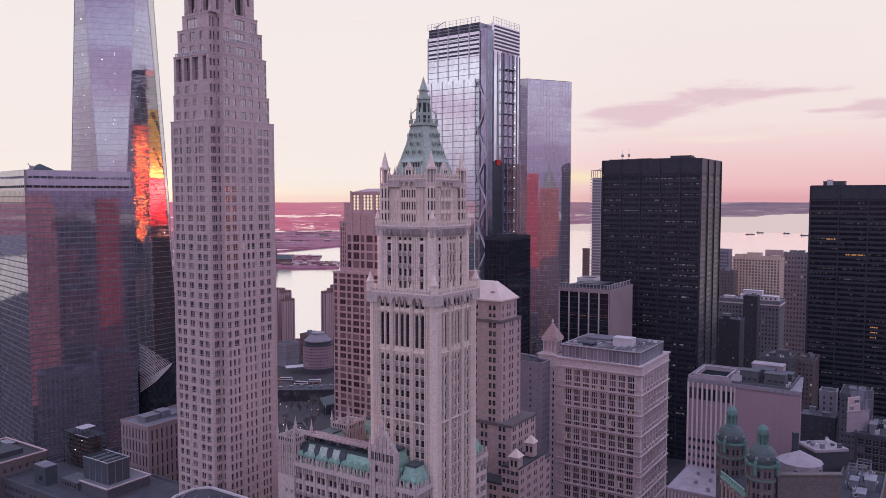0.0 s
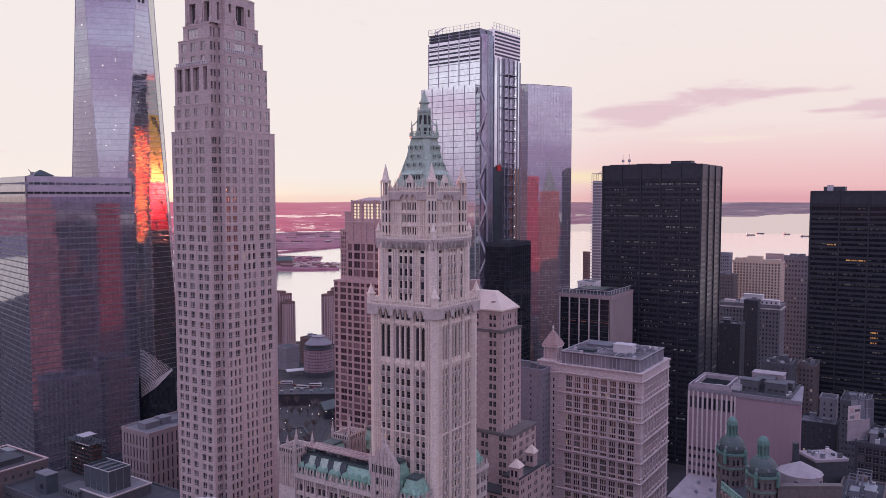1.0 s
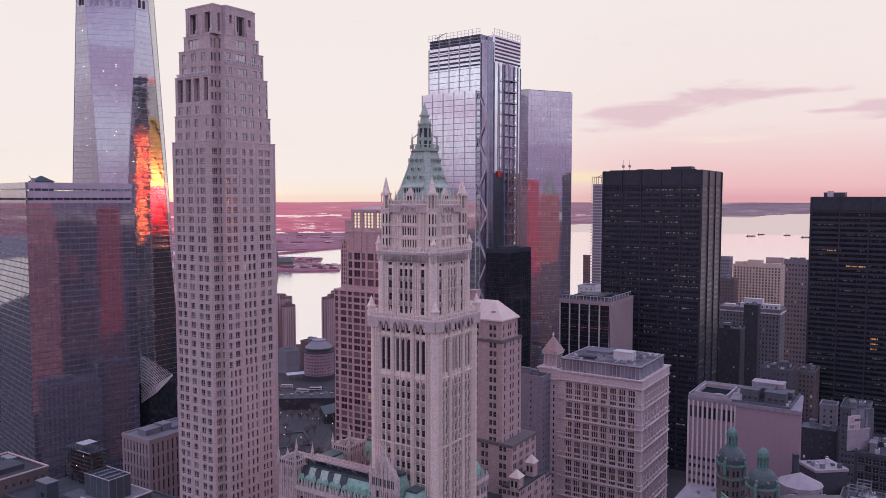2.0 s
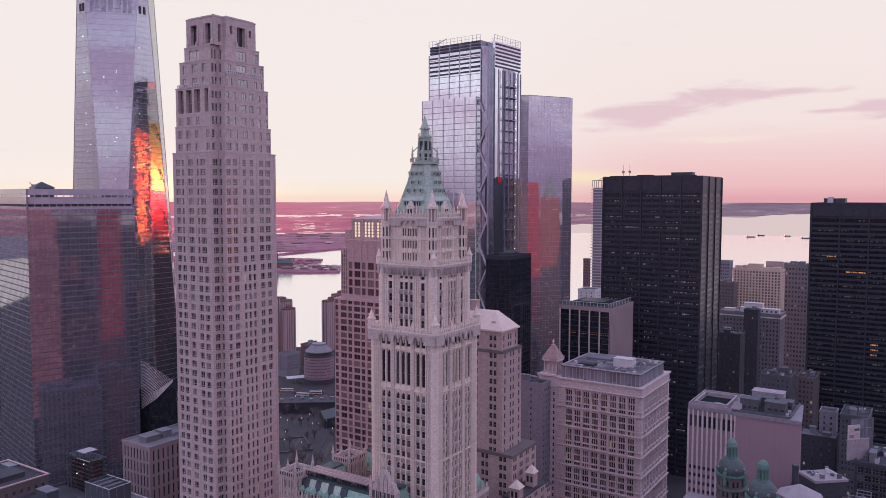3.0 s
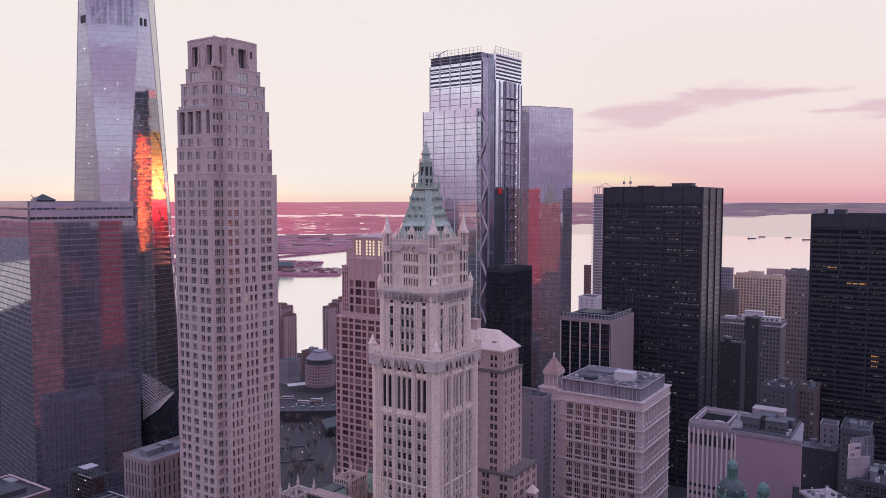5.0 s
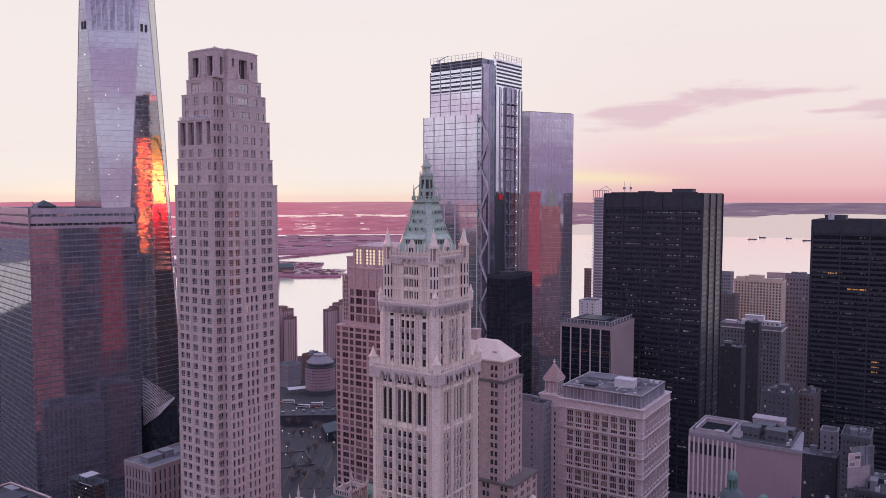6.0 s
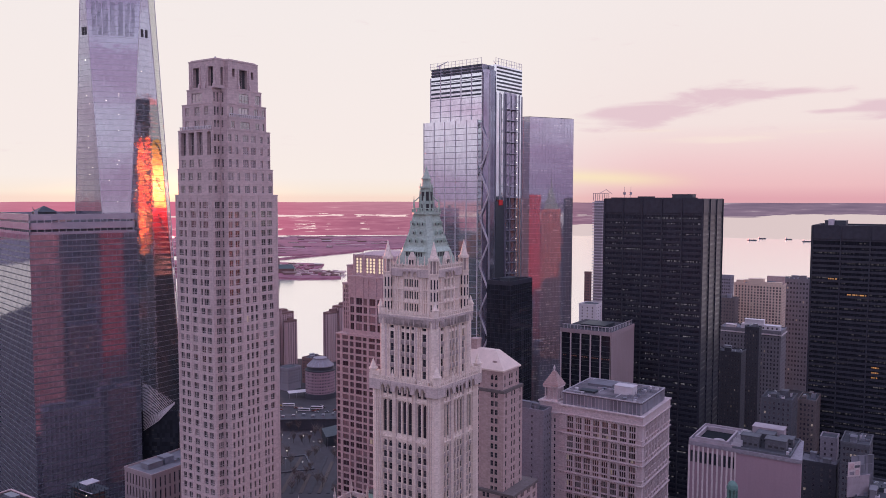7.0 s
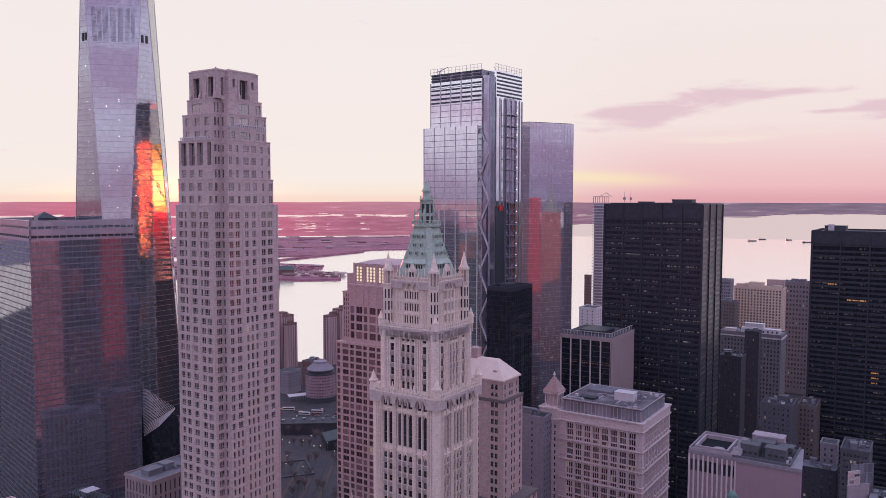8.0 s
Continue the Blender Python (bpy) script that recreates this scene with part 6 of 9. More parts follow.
    mansard(-9.6, 1.0, -0.2, 7.9, top, 8.0, 2.4, 2, 0)
    mansard(S + 0.4, 1.0, S + 9.6, 54.8, top, 7.4, 3.0, 7, 0)
    mansard(0.5, 46.2, 11.9, 54.8, top + 1, 7.4, 2.6, 3, 0)
    mansard(-8.5, 8.2, -0.2, 18.2, top + 2, 10.0, 2.6, 1, 0)
    # grey roof ribs over the long mansard
    for y0, y1 in ((49.2, 52.4), (43.8, 46.2), (37.8, 40.3), (32.0, 34.6)):
        g = Geo()
        g.prism([(-9.0, y0), (-5.6, y0), (-5.6, y1), (-9.0, y1)], top + 2.2 + dz, top + 7.0 + dz, 0, [(-7.0, y0), (-5.6, y0), (-5.6, y1), (-7.0, y1)])
        part("roof_slot", g, M_METAL_DARK, base, "dark recessed slot in the copper roof")
    for y0, y1 in ((46.3, 49.1), (40.4, 43.7), (34.7, 37.7)):
        g = Geo()
        g.prism([(-8.8, y0), (-5.6, y0), (-5.6, y1), (-8.8, y1)], top + 2.6 + dz, top + 7.05 + dz, 0, [(-6.9, y0), (-5.6, y0), (-5.6, y1), (-6.9, y1)])
        part("roof_panel", g, M_SAGE, base, "paler copper roof panel")
    # parapets with crockets
    g = Geo()
    for p, q in (((-10.2, 60), (-10.2, 0.4)), ((-10.2, 0.4), (0, 0.4)), ((S, 0.4), (S + 10.2, 0.4))):
        L = (Vector(q) - Vector(p)).length
        g.along(p, q, 0, L, top - 0.5 + dz, top + 1.1 + dz, -0.35, 0.45)
    part("cornice", g, M_TERRA_WING, base)
    cr = Geo()
    pinnacle(cr, 0, 0, 0, 0.32, 2.7)
    cr = mesh_of("crocket", cr, M_TERRA_WING)
    for k in range(22):
        shared("crocket", cr, base, -10.3, 0.8 + 2.75 * k, top + 0.6 + dz)
    for k in range(4):
        shared("crocket", cr, base, -9.6 + 3.0 * k, 0.5, top + 0.6 + dz)
        shared("crocket", cr, base, S + 0.6 + 3.0 * k, 0.5, top + 0.6 + dz)
    # gothic tracery: thin mullions, and piercings painted as dark strips, below and above the cornice
    g = Geo()
    for p, q in (((-10.0, 53), (-10.0, 18.4)), ((-10.0, 8.0), (-10.0, 0.6)), ((-10, 0.6), (0, 0.6)), ((S, 0.6), (S + 10, 0.6))):
        L = (Vector(q) - Vector(p)).length
        n = int(L / 0.9)
        for k in range(n):
            u = L * (k + 0.5) / n
            g.along(p, q, u - 0.13, u + 0.13, 101.9 + dz, 105.8 + dz, 0.0, 0.62)
            g.along(p, q, u + 0.15, u + 0.72, 102.4 + dz, 103.7 + dz, 0.0, 0.06, 1)
            if k % 2:
                g.along(p, q, u - 0.16, u + 0.16, 105.4 + dz, 107.6 + dz, 0.2, 0.5)
    for k in range(13):
        y = 8.5 + 0.78 * k
        tall = 116.5 + 5.5 * (1 - abs(y - 13.2) / 5.2)
        if k % 2 == 0:
            g.box(-11.2, y - 0.14, 86 + dz, -10.88, y + 0.14, tall + dz)
        if k < 12:
            for z0, z1 in ((87.5, 92.8), (113.0, 115.6)):
                g.box(-10.97, y + 0.14, z0 + dz, -10.88, y + 0.64, z1 + dz, 1)
    for x0, y0, x1, y1 in ((-10.7, 53.0, -1.5, 61.0), (12.0, 47.0, 22.0, 55.0)):
        for p, q in (((x0, y1), (x0, y0)), ((x0, y0), (x1, y0))):
            L = (Vector(q) - Vector(p)).length
            for k in range(int(L / 1.1)):
                g.along(p, q, 0.4 + 1.1 * k, 0.65 + 1.1 * k, 100 + dz, 115.0 + dz, 0.0, 0.4)
                g.along(p, q, 0.8 + 1.1 * k, 1.3 + 1.1 * k, 112.4 + dz, 113.6 + dz, 0.2, 0.24, 1)
    part("tracery", g, [M_TERRA_WING, M_DARK_GAP], base, "pale gothic tracery with piercings painted dark", "stuff")
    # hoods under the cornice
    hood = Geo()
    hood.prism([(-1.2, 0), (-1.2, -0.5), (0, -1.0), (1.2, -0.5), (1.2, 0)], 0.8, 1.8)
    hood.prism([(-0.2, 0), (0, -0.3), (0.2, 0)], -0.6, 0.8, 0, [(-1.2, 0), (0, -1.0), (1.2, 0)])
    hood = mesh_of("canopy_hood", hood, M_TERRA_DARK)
    for k in range(21):
        shared("canopy_hood", hood, base, -10.0, 2.0 + 2.75 * k, 93.2 + dz, -math.pi / 2)
    rw = Geo()
    rw.prism([(-0.35, 0.05), (-0.35, -0.45), (0.35, -0.45), (0.35, 0.05)], 30 + dz, top + 0.5 + dz)
    rw = mesh_of("wing_rib", rw, M_TERRA_WING)
    for k in range(12):
        shared("wing_rib", rw, base, -10.0, 0.6 + 5.4 * k, 0, -math.pi / 2)
    for k in range(11):
        shared("canopy_hood", hood, base, -10.0, 3.3 + 5.4 * k, 85.2 + dz, -math.pi / 2)
    # end pavilion parapet with spirelets
    for x0, y0, x1, y1 in ((-10.7, 53.0, -1.5, 61.0), (12.0, 47.0, 22.0, 55.0)):
        g = Geo()
        for x in (x0, (x0 + x1) / 2, x1):
            for y in (y0, y1):
                pinnacle(g, x, y, 112.0 + dz, 0.5, 6.6 if x != (x0 + x1) / 2 else 4.6)
        for p, q in (((x0, y1), (x0, y0)), ((x0, y0), (x1, y0)), ((x1, y0), (x1, y1)), ((x1, y1), (x0, y1))):
            g.along(p, q, 0, (Vector(q) - Vector(p)).length, 112.0 + dz, 113.9 + dz, -0.5, 0.2)
        part("pavilion_parapet", g, M_TERRA_WING, base)
        g = Geo()
        g.box(x0 + 0.5, y0 + 0.5, 111.0 + dz, x1 - 0.5, y1 - 0.5, 112.1 + dz)
        part("pavilion_roof", g, M_ROOF_DARK, base)
    # light sheet roof over the court with its steel frame
    g = Geo()
    g.box(-5.5, 24.5, 113.7 + dz, 0.1, 52.2, 113.9 + dz)
    for k in range(15):
        g.box(-5.6, 24.6 + 1.95 * k, 113.9 + dz, 0.2, 24.85 + 1.95 * k, 114.1 + dz)
    for x in (-5.5, -3.7, -1.8, 0.0):
        g.box(x - 0.06, 24.5, 113.9 + dz, x + 0.06, 52.2, 114.15 + dz)
    part("court_roof", g, M_PINKROOF, base, "pale pinkish glazed sheet roof with ribs")
    g = Geo()
    for k in range(8):
        y = 24.8 + 3.8 * k
        g.box(-5.5, y, 104 + dz, -5.2, y + 0.3, 113.7 + dz)
        g.box(-0.3, y, 100 + dz, 0.0, y + 0.3, 113.7 + dz)
        g.tube((-5.3, y, 112 + dz), (-5.3, y + 3.8, 113.5 + dz), 0.12, 0.12, 4)
    g.box(-5.5, 24.5, 112.2 + dz, -5.2, 52.2, 112.5 + dz)
    part("court_frame", g, M_METAL_DARK, base)
    g = Geo()
    rq = random.Random(4)
    for k in range(14):
        x, y = rq.uniform(-4.8, -1.6), rq.uniform(25, 49)
        g.box(x, y, 111.5 + dz, x + rq.uniform(0.6, 1.8), y + rq.uniform(0.8, 2.6), 111.9 + rq.uniform(0.4, 1.5) + dz, k % 2)
    part("stored_plant", g, [M_STEEL, M_METAL_DARK], base, kind="stuff")
    g = Geo()
    g.box(-0.02, 26.02, 0, S + 0.02, 46, 96 + dz)
    part("court_floor", g, M_ROOF_DARK, base)


gothic_tower()

# ---- other buildings ----
def office(name, x, y, A, B, top, mat, label, nl, nr, fh=3.8, ww=1.4, wh=1.9, turn=57, lit=0.02, single=160, roof=None, seed=1, lights=2, rec=0.3, cornice=0.8, z0=GROUND, glass=None, kit=True):
    """A plain masonry block: A along the left face, B along the right face, punched windows."""
    root = thing(name, x, y, z0, turn, label)
    F = Facades(root, glass or M_PANE, M_FRAME, mat)
    h = top - z0
    F.ring(rect(0, 0, B, A), 0, h, lambda i, L: spaced(L, nr if i % 2 == 0 else nl, ww, 1.0, L - 1.0) if (nr if i % 2 == 0 else nl) else (), floors(4, h - 1.5, fh, wh, 0.9), rec=rec, lights=lights)
    F.done(mat)
    F.windows(min(single, 36) if y > 700 else single, lit, seed)
    roof_kit(root, 0.02, 0.02, B - 0.02, A - 0.02, h, roof, 0, mat)
    g = Geo()
    for i, a in enumerate((rect(-0.25, -0.25, B + 0.25, 0.4), rect(-0.25, A - 0.4, B + 0.25, A + 0.25), rect(-0.25, 0.4, 0.4, A - 0.4), rect(B - 0.4, 0.4, B + 0.25, A - 0.4))):
        g.prism(a, h - cornice, h + 1.0)
    part("parapet", g, mat, root)
    if kit:
        rnd = random.Random(seed * 7)
        for k in range(rnd.randint(2, 3)):
            bw, bd = B * rnd.uniform(0.15, 0.3), A * rnd.uniform(0.15, 0.3)
            bx, by = B * (0.12 + 0.28 * k), A * rnd.uniform(0.15, 0.6)
            roof_box(root, bx, by, h, bx + bw, by + bd, rnd.uniform(2, 4.5), rnd.choice((mat, M_STEEL, M_ROOF_PALE)))
        for k in range(5):
            bx, by = rnd.uniform(0.08, 0.85) * B, rnd.uniform(0.1, 0.8) * A
            roof_box(root, bx, by, h, bx + 2, by + 1.6, 1.4, M_STEEL, "air_unit", 0.05)
    return root, h


# tiered stone bank block with stacked colonnades
def stacked_block():
    A, B, top = 54.0, 54.0, 93.5 - GROUND
    root = thing("office_building", 118.4, 456.0, GROUND, 57, "pale granite office block with stacked tiers of columns", "building")
    F = Facades(root, M_PANE_WARM, M_FRAME, M_GRANITE)

    def groups(L, n):
        out = []
        lo, hi = 4.2, L - 3.4
        for i in range(n):
            u = lo + (hi - lo) * (i + 0.5) / n
            w = (hi - lo) / n
            out += [(u + w * (k - 1) * 0.235 - 0.58, u + w * (k - 1) * 0.235 + 0.58) for k in range(3)]
        return out
    z, k = top, 0
    while z > 0:
        lo = max(0, z - 12.45)
        rows = [(z - 12.0, z - 9.9), (z - 9.1, z - 5.6), (z - 5.0, z - 1.7)]
        rows = [r for r in rows if r[0] > lo]
        F.ring(rect(0, 0, B, A), lo, z, lambda i, L: groups(L, 8), rows, rec=0.9, lights=1)
        z -= 12.45
    F.done(M_GRANITE)
    F.windows(250, 0.03, 21)
    z = top
    cm = Geo()
    cm.prism(rect(-0.9, -0.9, B + 0.9, A + 0.9), -0.3, 0.1)
    cm.prism(rect(-0.5, -0.5, B + 0.5, A + 0.5), -1.0, -0.3)
    cm.prism(rect(-0.55, -0.55, B + 0.55, A + 0.55), -9.75, -9.4)
    cm = mesh_of("cornice", cm, M_GRANITE)
    pil = Geo()
    pil.prism(disc(0, -0.2, 0.5, 8), -9.2, -1.2)
    pil.box(-0.45, -0.5, -1.3, 0.45, 0.1, -0.9)
    pil.box(-0.45, -0.5, -9.4, 0.45, 0.1, -9.0)
    pil = mesh_of("column", pil, M_GRANITE)
    # dentils given a dark colour to draw the shade line under each cornice
    dent = Geo()
    for k in range(27):
        u = 0.6 + 2.0 * k
        dent.box(-0.8, u - 0.28, -0.95, -0.5, u + 0.28, -0.3)
        dent.box(u - 0.28, -0.8, -0.95, u + 0.28, -0.5, -0.3)
    dent = mesh_of("dentil_course", dent, M_TERRA_DARK)
    while z > 14:
        shared("cornice", cm, root, 0, 0, z)
        if z > 30:
            for i in range(9):
                shared("column", pil, root, 0, A - (4.2 + (A - 7.6) * i / 8), z, -math.pi / 2)
                shared("column", pil, root, 4.2 + (B - 7.6) * i / 8, 0, z, 0)
        if z > 20:
            tagged(shared("dentil_course", dent, root, 0, 0, z), kind="stuff")
        z -= 12.45
    # attic: a ledge, and a glazed penthouse set back
    g = Geo()
    g.prism(rect(-0.2, -0.2, B + 0.2, A + 0.2), top, top + 5.2)
    g.prism(rect(-0.9, -0.9, B + 0.9, A + 0.9), top + 4.6, top + 5.4)
    part("attic", g, M_GRANITE, root)
    g = Geo()
    g.prism(rect(1.5, 1.5, B - 8, A - 1.5), top + 5.4, top + 12.4)
    part("penthouse_glass", g, M_GREYGLASS, root, "blue-grey glazed penthouse")
    pm = Geo()
    pm.box(-0.12, -0.18, top + 5.4, 0.12, 0.0, top + 12.4)
    pm = mesh_of("penthouse_mullion", pm, M_STEEL_PALE)
    for i in range(22):
        shared("penthouse_mullion", pm, root, 1.5, 2.0 + 2.4 * i, 0, -math.pi / 2)
    for i in range(19):
        shared("penthouse_mullion", pm, root, 1.5 + 2.5 * i, 1.5, 0, 0)
    roof_kit(root, 1.0, 1.0, B - 7.5, A - 1.0, top + 13.0, M_ROOF_WORN, 0.6, M_STEEL_PALE)
    roof_box(root, 16, 12, top + 13, 24, 24, 5, M_WHITE)
    roof_box(root, 26, 30, top + 13, 40, 46, 1.5, M_ROOF_PALE)
    roof_box(root, 8, 34, top + 13, 14, 44, 1.0, M_METAL_DARK, "skylight")
    for k in range(7):
        roof_box(root, 6 + 4.8 * k, 6 + (k * 5) % 9, top + 13, 8 + 4.8 * k, 8 + (k * 5) % 9, 1.3, M_STEEL, "air_unit", 0.05)
    rr = random.Random(12)
    for k in range(16):
        x, y, w, d = rr.uniform(3, 42), rr.uniform(3, 48), rr.uniform(0.8, 3.0), rr.uniform(0.8, 2.4)
        roof_box(root, x, y, top + 13, x + w, y + d, rr.uniform(0.6, 1.8), rr.choice((M_STEEL, M_WHITE, M_METAL_DARK, M_STEEL_PALE)), "air_unit", 0.05)
    for k in range(6):
        g = Geo()
        x, y = rr.uniform(3, 30), rr.uniform(4, 46)
        if k % 2:
            g.box(x, y, top + 13.05, x + rr.uniform(8, 15), y + 0.5, top + 13.6)
        else:
            g.box(x, y, top + 13.05, x + 0.5, min(y + rr.uniform(8, 18), 52), top + 13.6)
        part("duct", g, M_STEEL_PALE, root)
    # the side wing with a stepped pyramid temple on top
    wing = thing("office_building", 118.4 - 0.839 * A, 456.0 + 0.545 * A, GROUND, 57, "narrow granite wing with a stepped pyramid temple roof", "building")
    F = Facades(wing, M_PANE, M_FRAME_PALE, M_GRANITE)
    F.ring(rect(1.2, 0.02, 30, 15.5), 0, top - 2, lambda i, L: spaced(L, 4 if i % 2 else 7, 1.25, 1.5, L - 2.5), floors(4, top - 4, 4.15, 2.4, 0.9), rec=0.4, lights=1)
    F.done(M_GRANITE)
    F.windows(110, 0.03, 22)
    g = Geo()
    g.prism(rect(0.4, -0.4, 30.5, 16.2), top - 2, top - 0.8)
    g.prism(rect(1.2, 0.5, 29, 15), top - 0.8, top + 5)
    g.prism(rect(0.6, -0.1, 29.6, 15.6), top + 5, top + 5.8)
    part("attic", g, M_GRANITE, wing)
    g = Geo()
    g.prism(rect(2.4, 2.4, 12.6, 12.6), top + 5.8, top + 6.8)
    g.prism(rect(4.2, 4.2, 10.8, 10.8), top + 6.8, top + 14.5)
    temple = part("temple", g, M_GRANITE, wing)
    cm = Geo()
    cm.tube((0, 0, top + 6.8), (0, 0, top + 14.3), 0.5, 0.45, 7)
    cm = mesh_of("temple_column", cm, M_GRANITE)
    for i in range(4):
        for k in range(3):
            u = 3.3 + 8.4 * k / 3
            x, y = ((u, 3.3), (11.7, u), (15 - u, 11.7), (3.3, 15 - u))[i]
            shared("temple_column", cm, temple, x, y)
    g = Geo()
    g.prism(rect(2.2, 2.2, 12.8, 12.8), top + 14.3, top + 15.5)
    part("entablature", g, M_GRANITE, temple)
    for k in range(8):
        s = Geo()
        e = 2.0 + 0.62 * k
        s.prism(rect(e, e, 15 - e, 15 - e), top + 15.5 + 1.1 * k, top + 16.6 + 1.1 * k, 0, rect(e + 0.12, e + 0.12, 15 - e - 0.12, 15 - e - 0.12))
        part("roof_step", s, M_TAN, wing)
    s = Geo()
    s.prism(disc(7.5, 7.5, 0.5, 8), top + 24, top + 26)
    s.prism(disc(7.5, 7.5, 0.9, 8), top + 26, top + 28, 0, disc(7.5, 7.5, 0.2, 8))
    part("finial", s, M_PALE, wing)


stacked_block()


# rose granite tower with lit crown behind the gothic one
def rose_tower():
    root = thing("apartment_tower", -21.8, 355.0, GROUND, 57, "rose granite tower with gridded windows and a lit crown", "skyscraper")
    F = Facades(root, M_PANE_ROSE, M_FRAME, M_ROSE)
    dz = -GROUND
    up = lambda rows: [(a + dz, b + dz) for a, b in rows]
    bays = ((2.2, 4.5), (5.4, 9.2), (10.5, 12.8), (13.8, 17.5), (18.8, 21.1), (21.9, 25.65), (26.8, 29.2), (30.1, 33.9), (35.4, 37.4))
    # wide and narrow windows by turns, and taller storeys above the setback
    F.ring(rect(0, 0, 30, 37.8), 0, 163.3 + dz, lambda i, L: [(L - b, L - a) for a, b in reversed(bays)] if i == 3 else spaced(L, 9, 2.3, 0.4, L - 0.4), up(floors(5, 163.9, 3.3, 2.45, 0.55)), rec=0.5, lights=2, transom=0.0, near=(3, 0))
    F.ring(rect(0.6, 0.6, 29, 30.3), 163.3 + dz, 182.6 + dz, lambda i, L: [(30.3 - b, 30.3 - a) for a, b in reversed(bays[:7])] if i == 3 else spaced(L, 8, 2.3, 0.4, L - 0.4), up([(166.1, 169.4), (170.2, 173.4), (174.4, 177.5), (178.4, 181.7)]), rec=0.5, lights=2, transom=0.0, near=(3, 0))
    F.ring(rect(3, 30.32, 24, 36.0), 163.3 + dz, 188 + dz, lambda i, L: spaced(L, 10 if i % 2 == 0 else 4, 0.7, 0.4, L - 0.4), up(floors(163.5, 187.5, 2.2, 1.5, 0.4)), rec=0.3, lights=1, near=(3,))
    F.ring(rect(4, 30.32, 23, 33.9), 188 + dz, 196.7 + dz, lambda i, L: (), ())
    F.ring(rect(0.6, 0.6, 29, 30.3), 182.6 + dz, 192.0 + dz, lambda i, L: (), ())
    F.ring(rect(2.6, 3, 26, 28.2), 192.0 + dz, 202.2 + dz, lambda i, L: (), ())
    F.done(M_ROSE)
    F.windows(240, 0.015, 31)
    for e, z in ((0, 163.5), (1.5, 192.0), (4, 201.6), (5, 188.0), (6, 196.7)):
        g = Geo()
        if e == 0:
            g.prism(rect(-0.2, -0.2, 30.2, 38.0), z - 0.5 + dz, z + 0.3 + dz)
        elif e == 1.5:
            g.prism(rect(0.3, 0.3, 29.3, 30.6), z - 0.5 + dz, z + 0.3 + dz)
        elif e == 4:
            g.prism(rect(2.4, 2.8, 26.2, 28.4), z - 0.4 + dz, z + 0.6 + dz)
        elif e == 5:
            g.prism(rect(2.8, 30.1, 24.2, 36.2), z - 0.3 + dz, z + 0.3 + dz)
        else:
            g.prism(rect(3.8, 30.1, 23.2, 34.1), z - 0.3 + dz, z + 0.3 + dz)
        part("cornice", g, M_ROSE, root)
    fin = Geo()
    fin.box(-0.55, -0.4, 182.8 + dz, 0.55, 0.03, 191.4 + dz)
    fin = mesh_of("pier", fin, M_ROSE)
    for u in (5.0, 9.9, 13.4, 18.2, 21.5, 26.2):
        shared("pier", fin, root, 0.6, u, 0, -math.pi / 2)
    fin = Geo()
    fin.box(-0.5, -0.5, 192.2 + dz, 0.5, 0.03, 202.6 + dz)
    fin = mesh_of("crown_fin", fin, M_ROSE)
    for u in (9.4, 14.0, 22.1, 28.0):
        shared("crown_fin", fin, root, 2.6, u, 0, -math.pi / 2)
    roof_kit(root, 2.7, 3.1, 25.9, 28.1, 202.25 + dz, M_ROOF, 0)
    g = Geo()
    g.prism(rect(3.2, 3.6, 25.4, 27.6), 202.3 + dz, 203.8 + dz, 0, rect(8, 9, 20.6, 22.2))
    part("hipped_roof", g, M_ROSE, root)
    # golden roundels of the lit crown, in groups
    me = Geo()
    ring_o = [(0.62 * math.cos(i * math.tau / 12), 0.66 * math.sin(i * math.tau / 12)) for i in range(12)]
    me.solid([(x, 0.0, z) for x, z in ring_o], [(x * 0.85, -0.12, z * 0.85) for x, z in ring_o])
    me = mesh_of("lit_roundel", me, M_LAMP_GOLD)
    for gy in (11.7, 18.05, 25.2):
        cols_n = 3 if gy == 18.05 else 2
        for k in range(cols_n):
            for j in range(5):
                shared("lit_roundel", me, root, 2.6, gy + (k - (cols_n - 1) / 2) * 2.04, 194.3 + 1.47 * j + dz, -math.pi / 2)
    for gx in (8, 14.5, 21):
        for k in range(2):
            for j in range(4):
                shared("lit_roundel", me, root, gx + (k - 0.5) * 1.7, 3.0, 193.6 + 2.0 * j + dz, 0)


rose_tower()


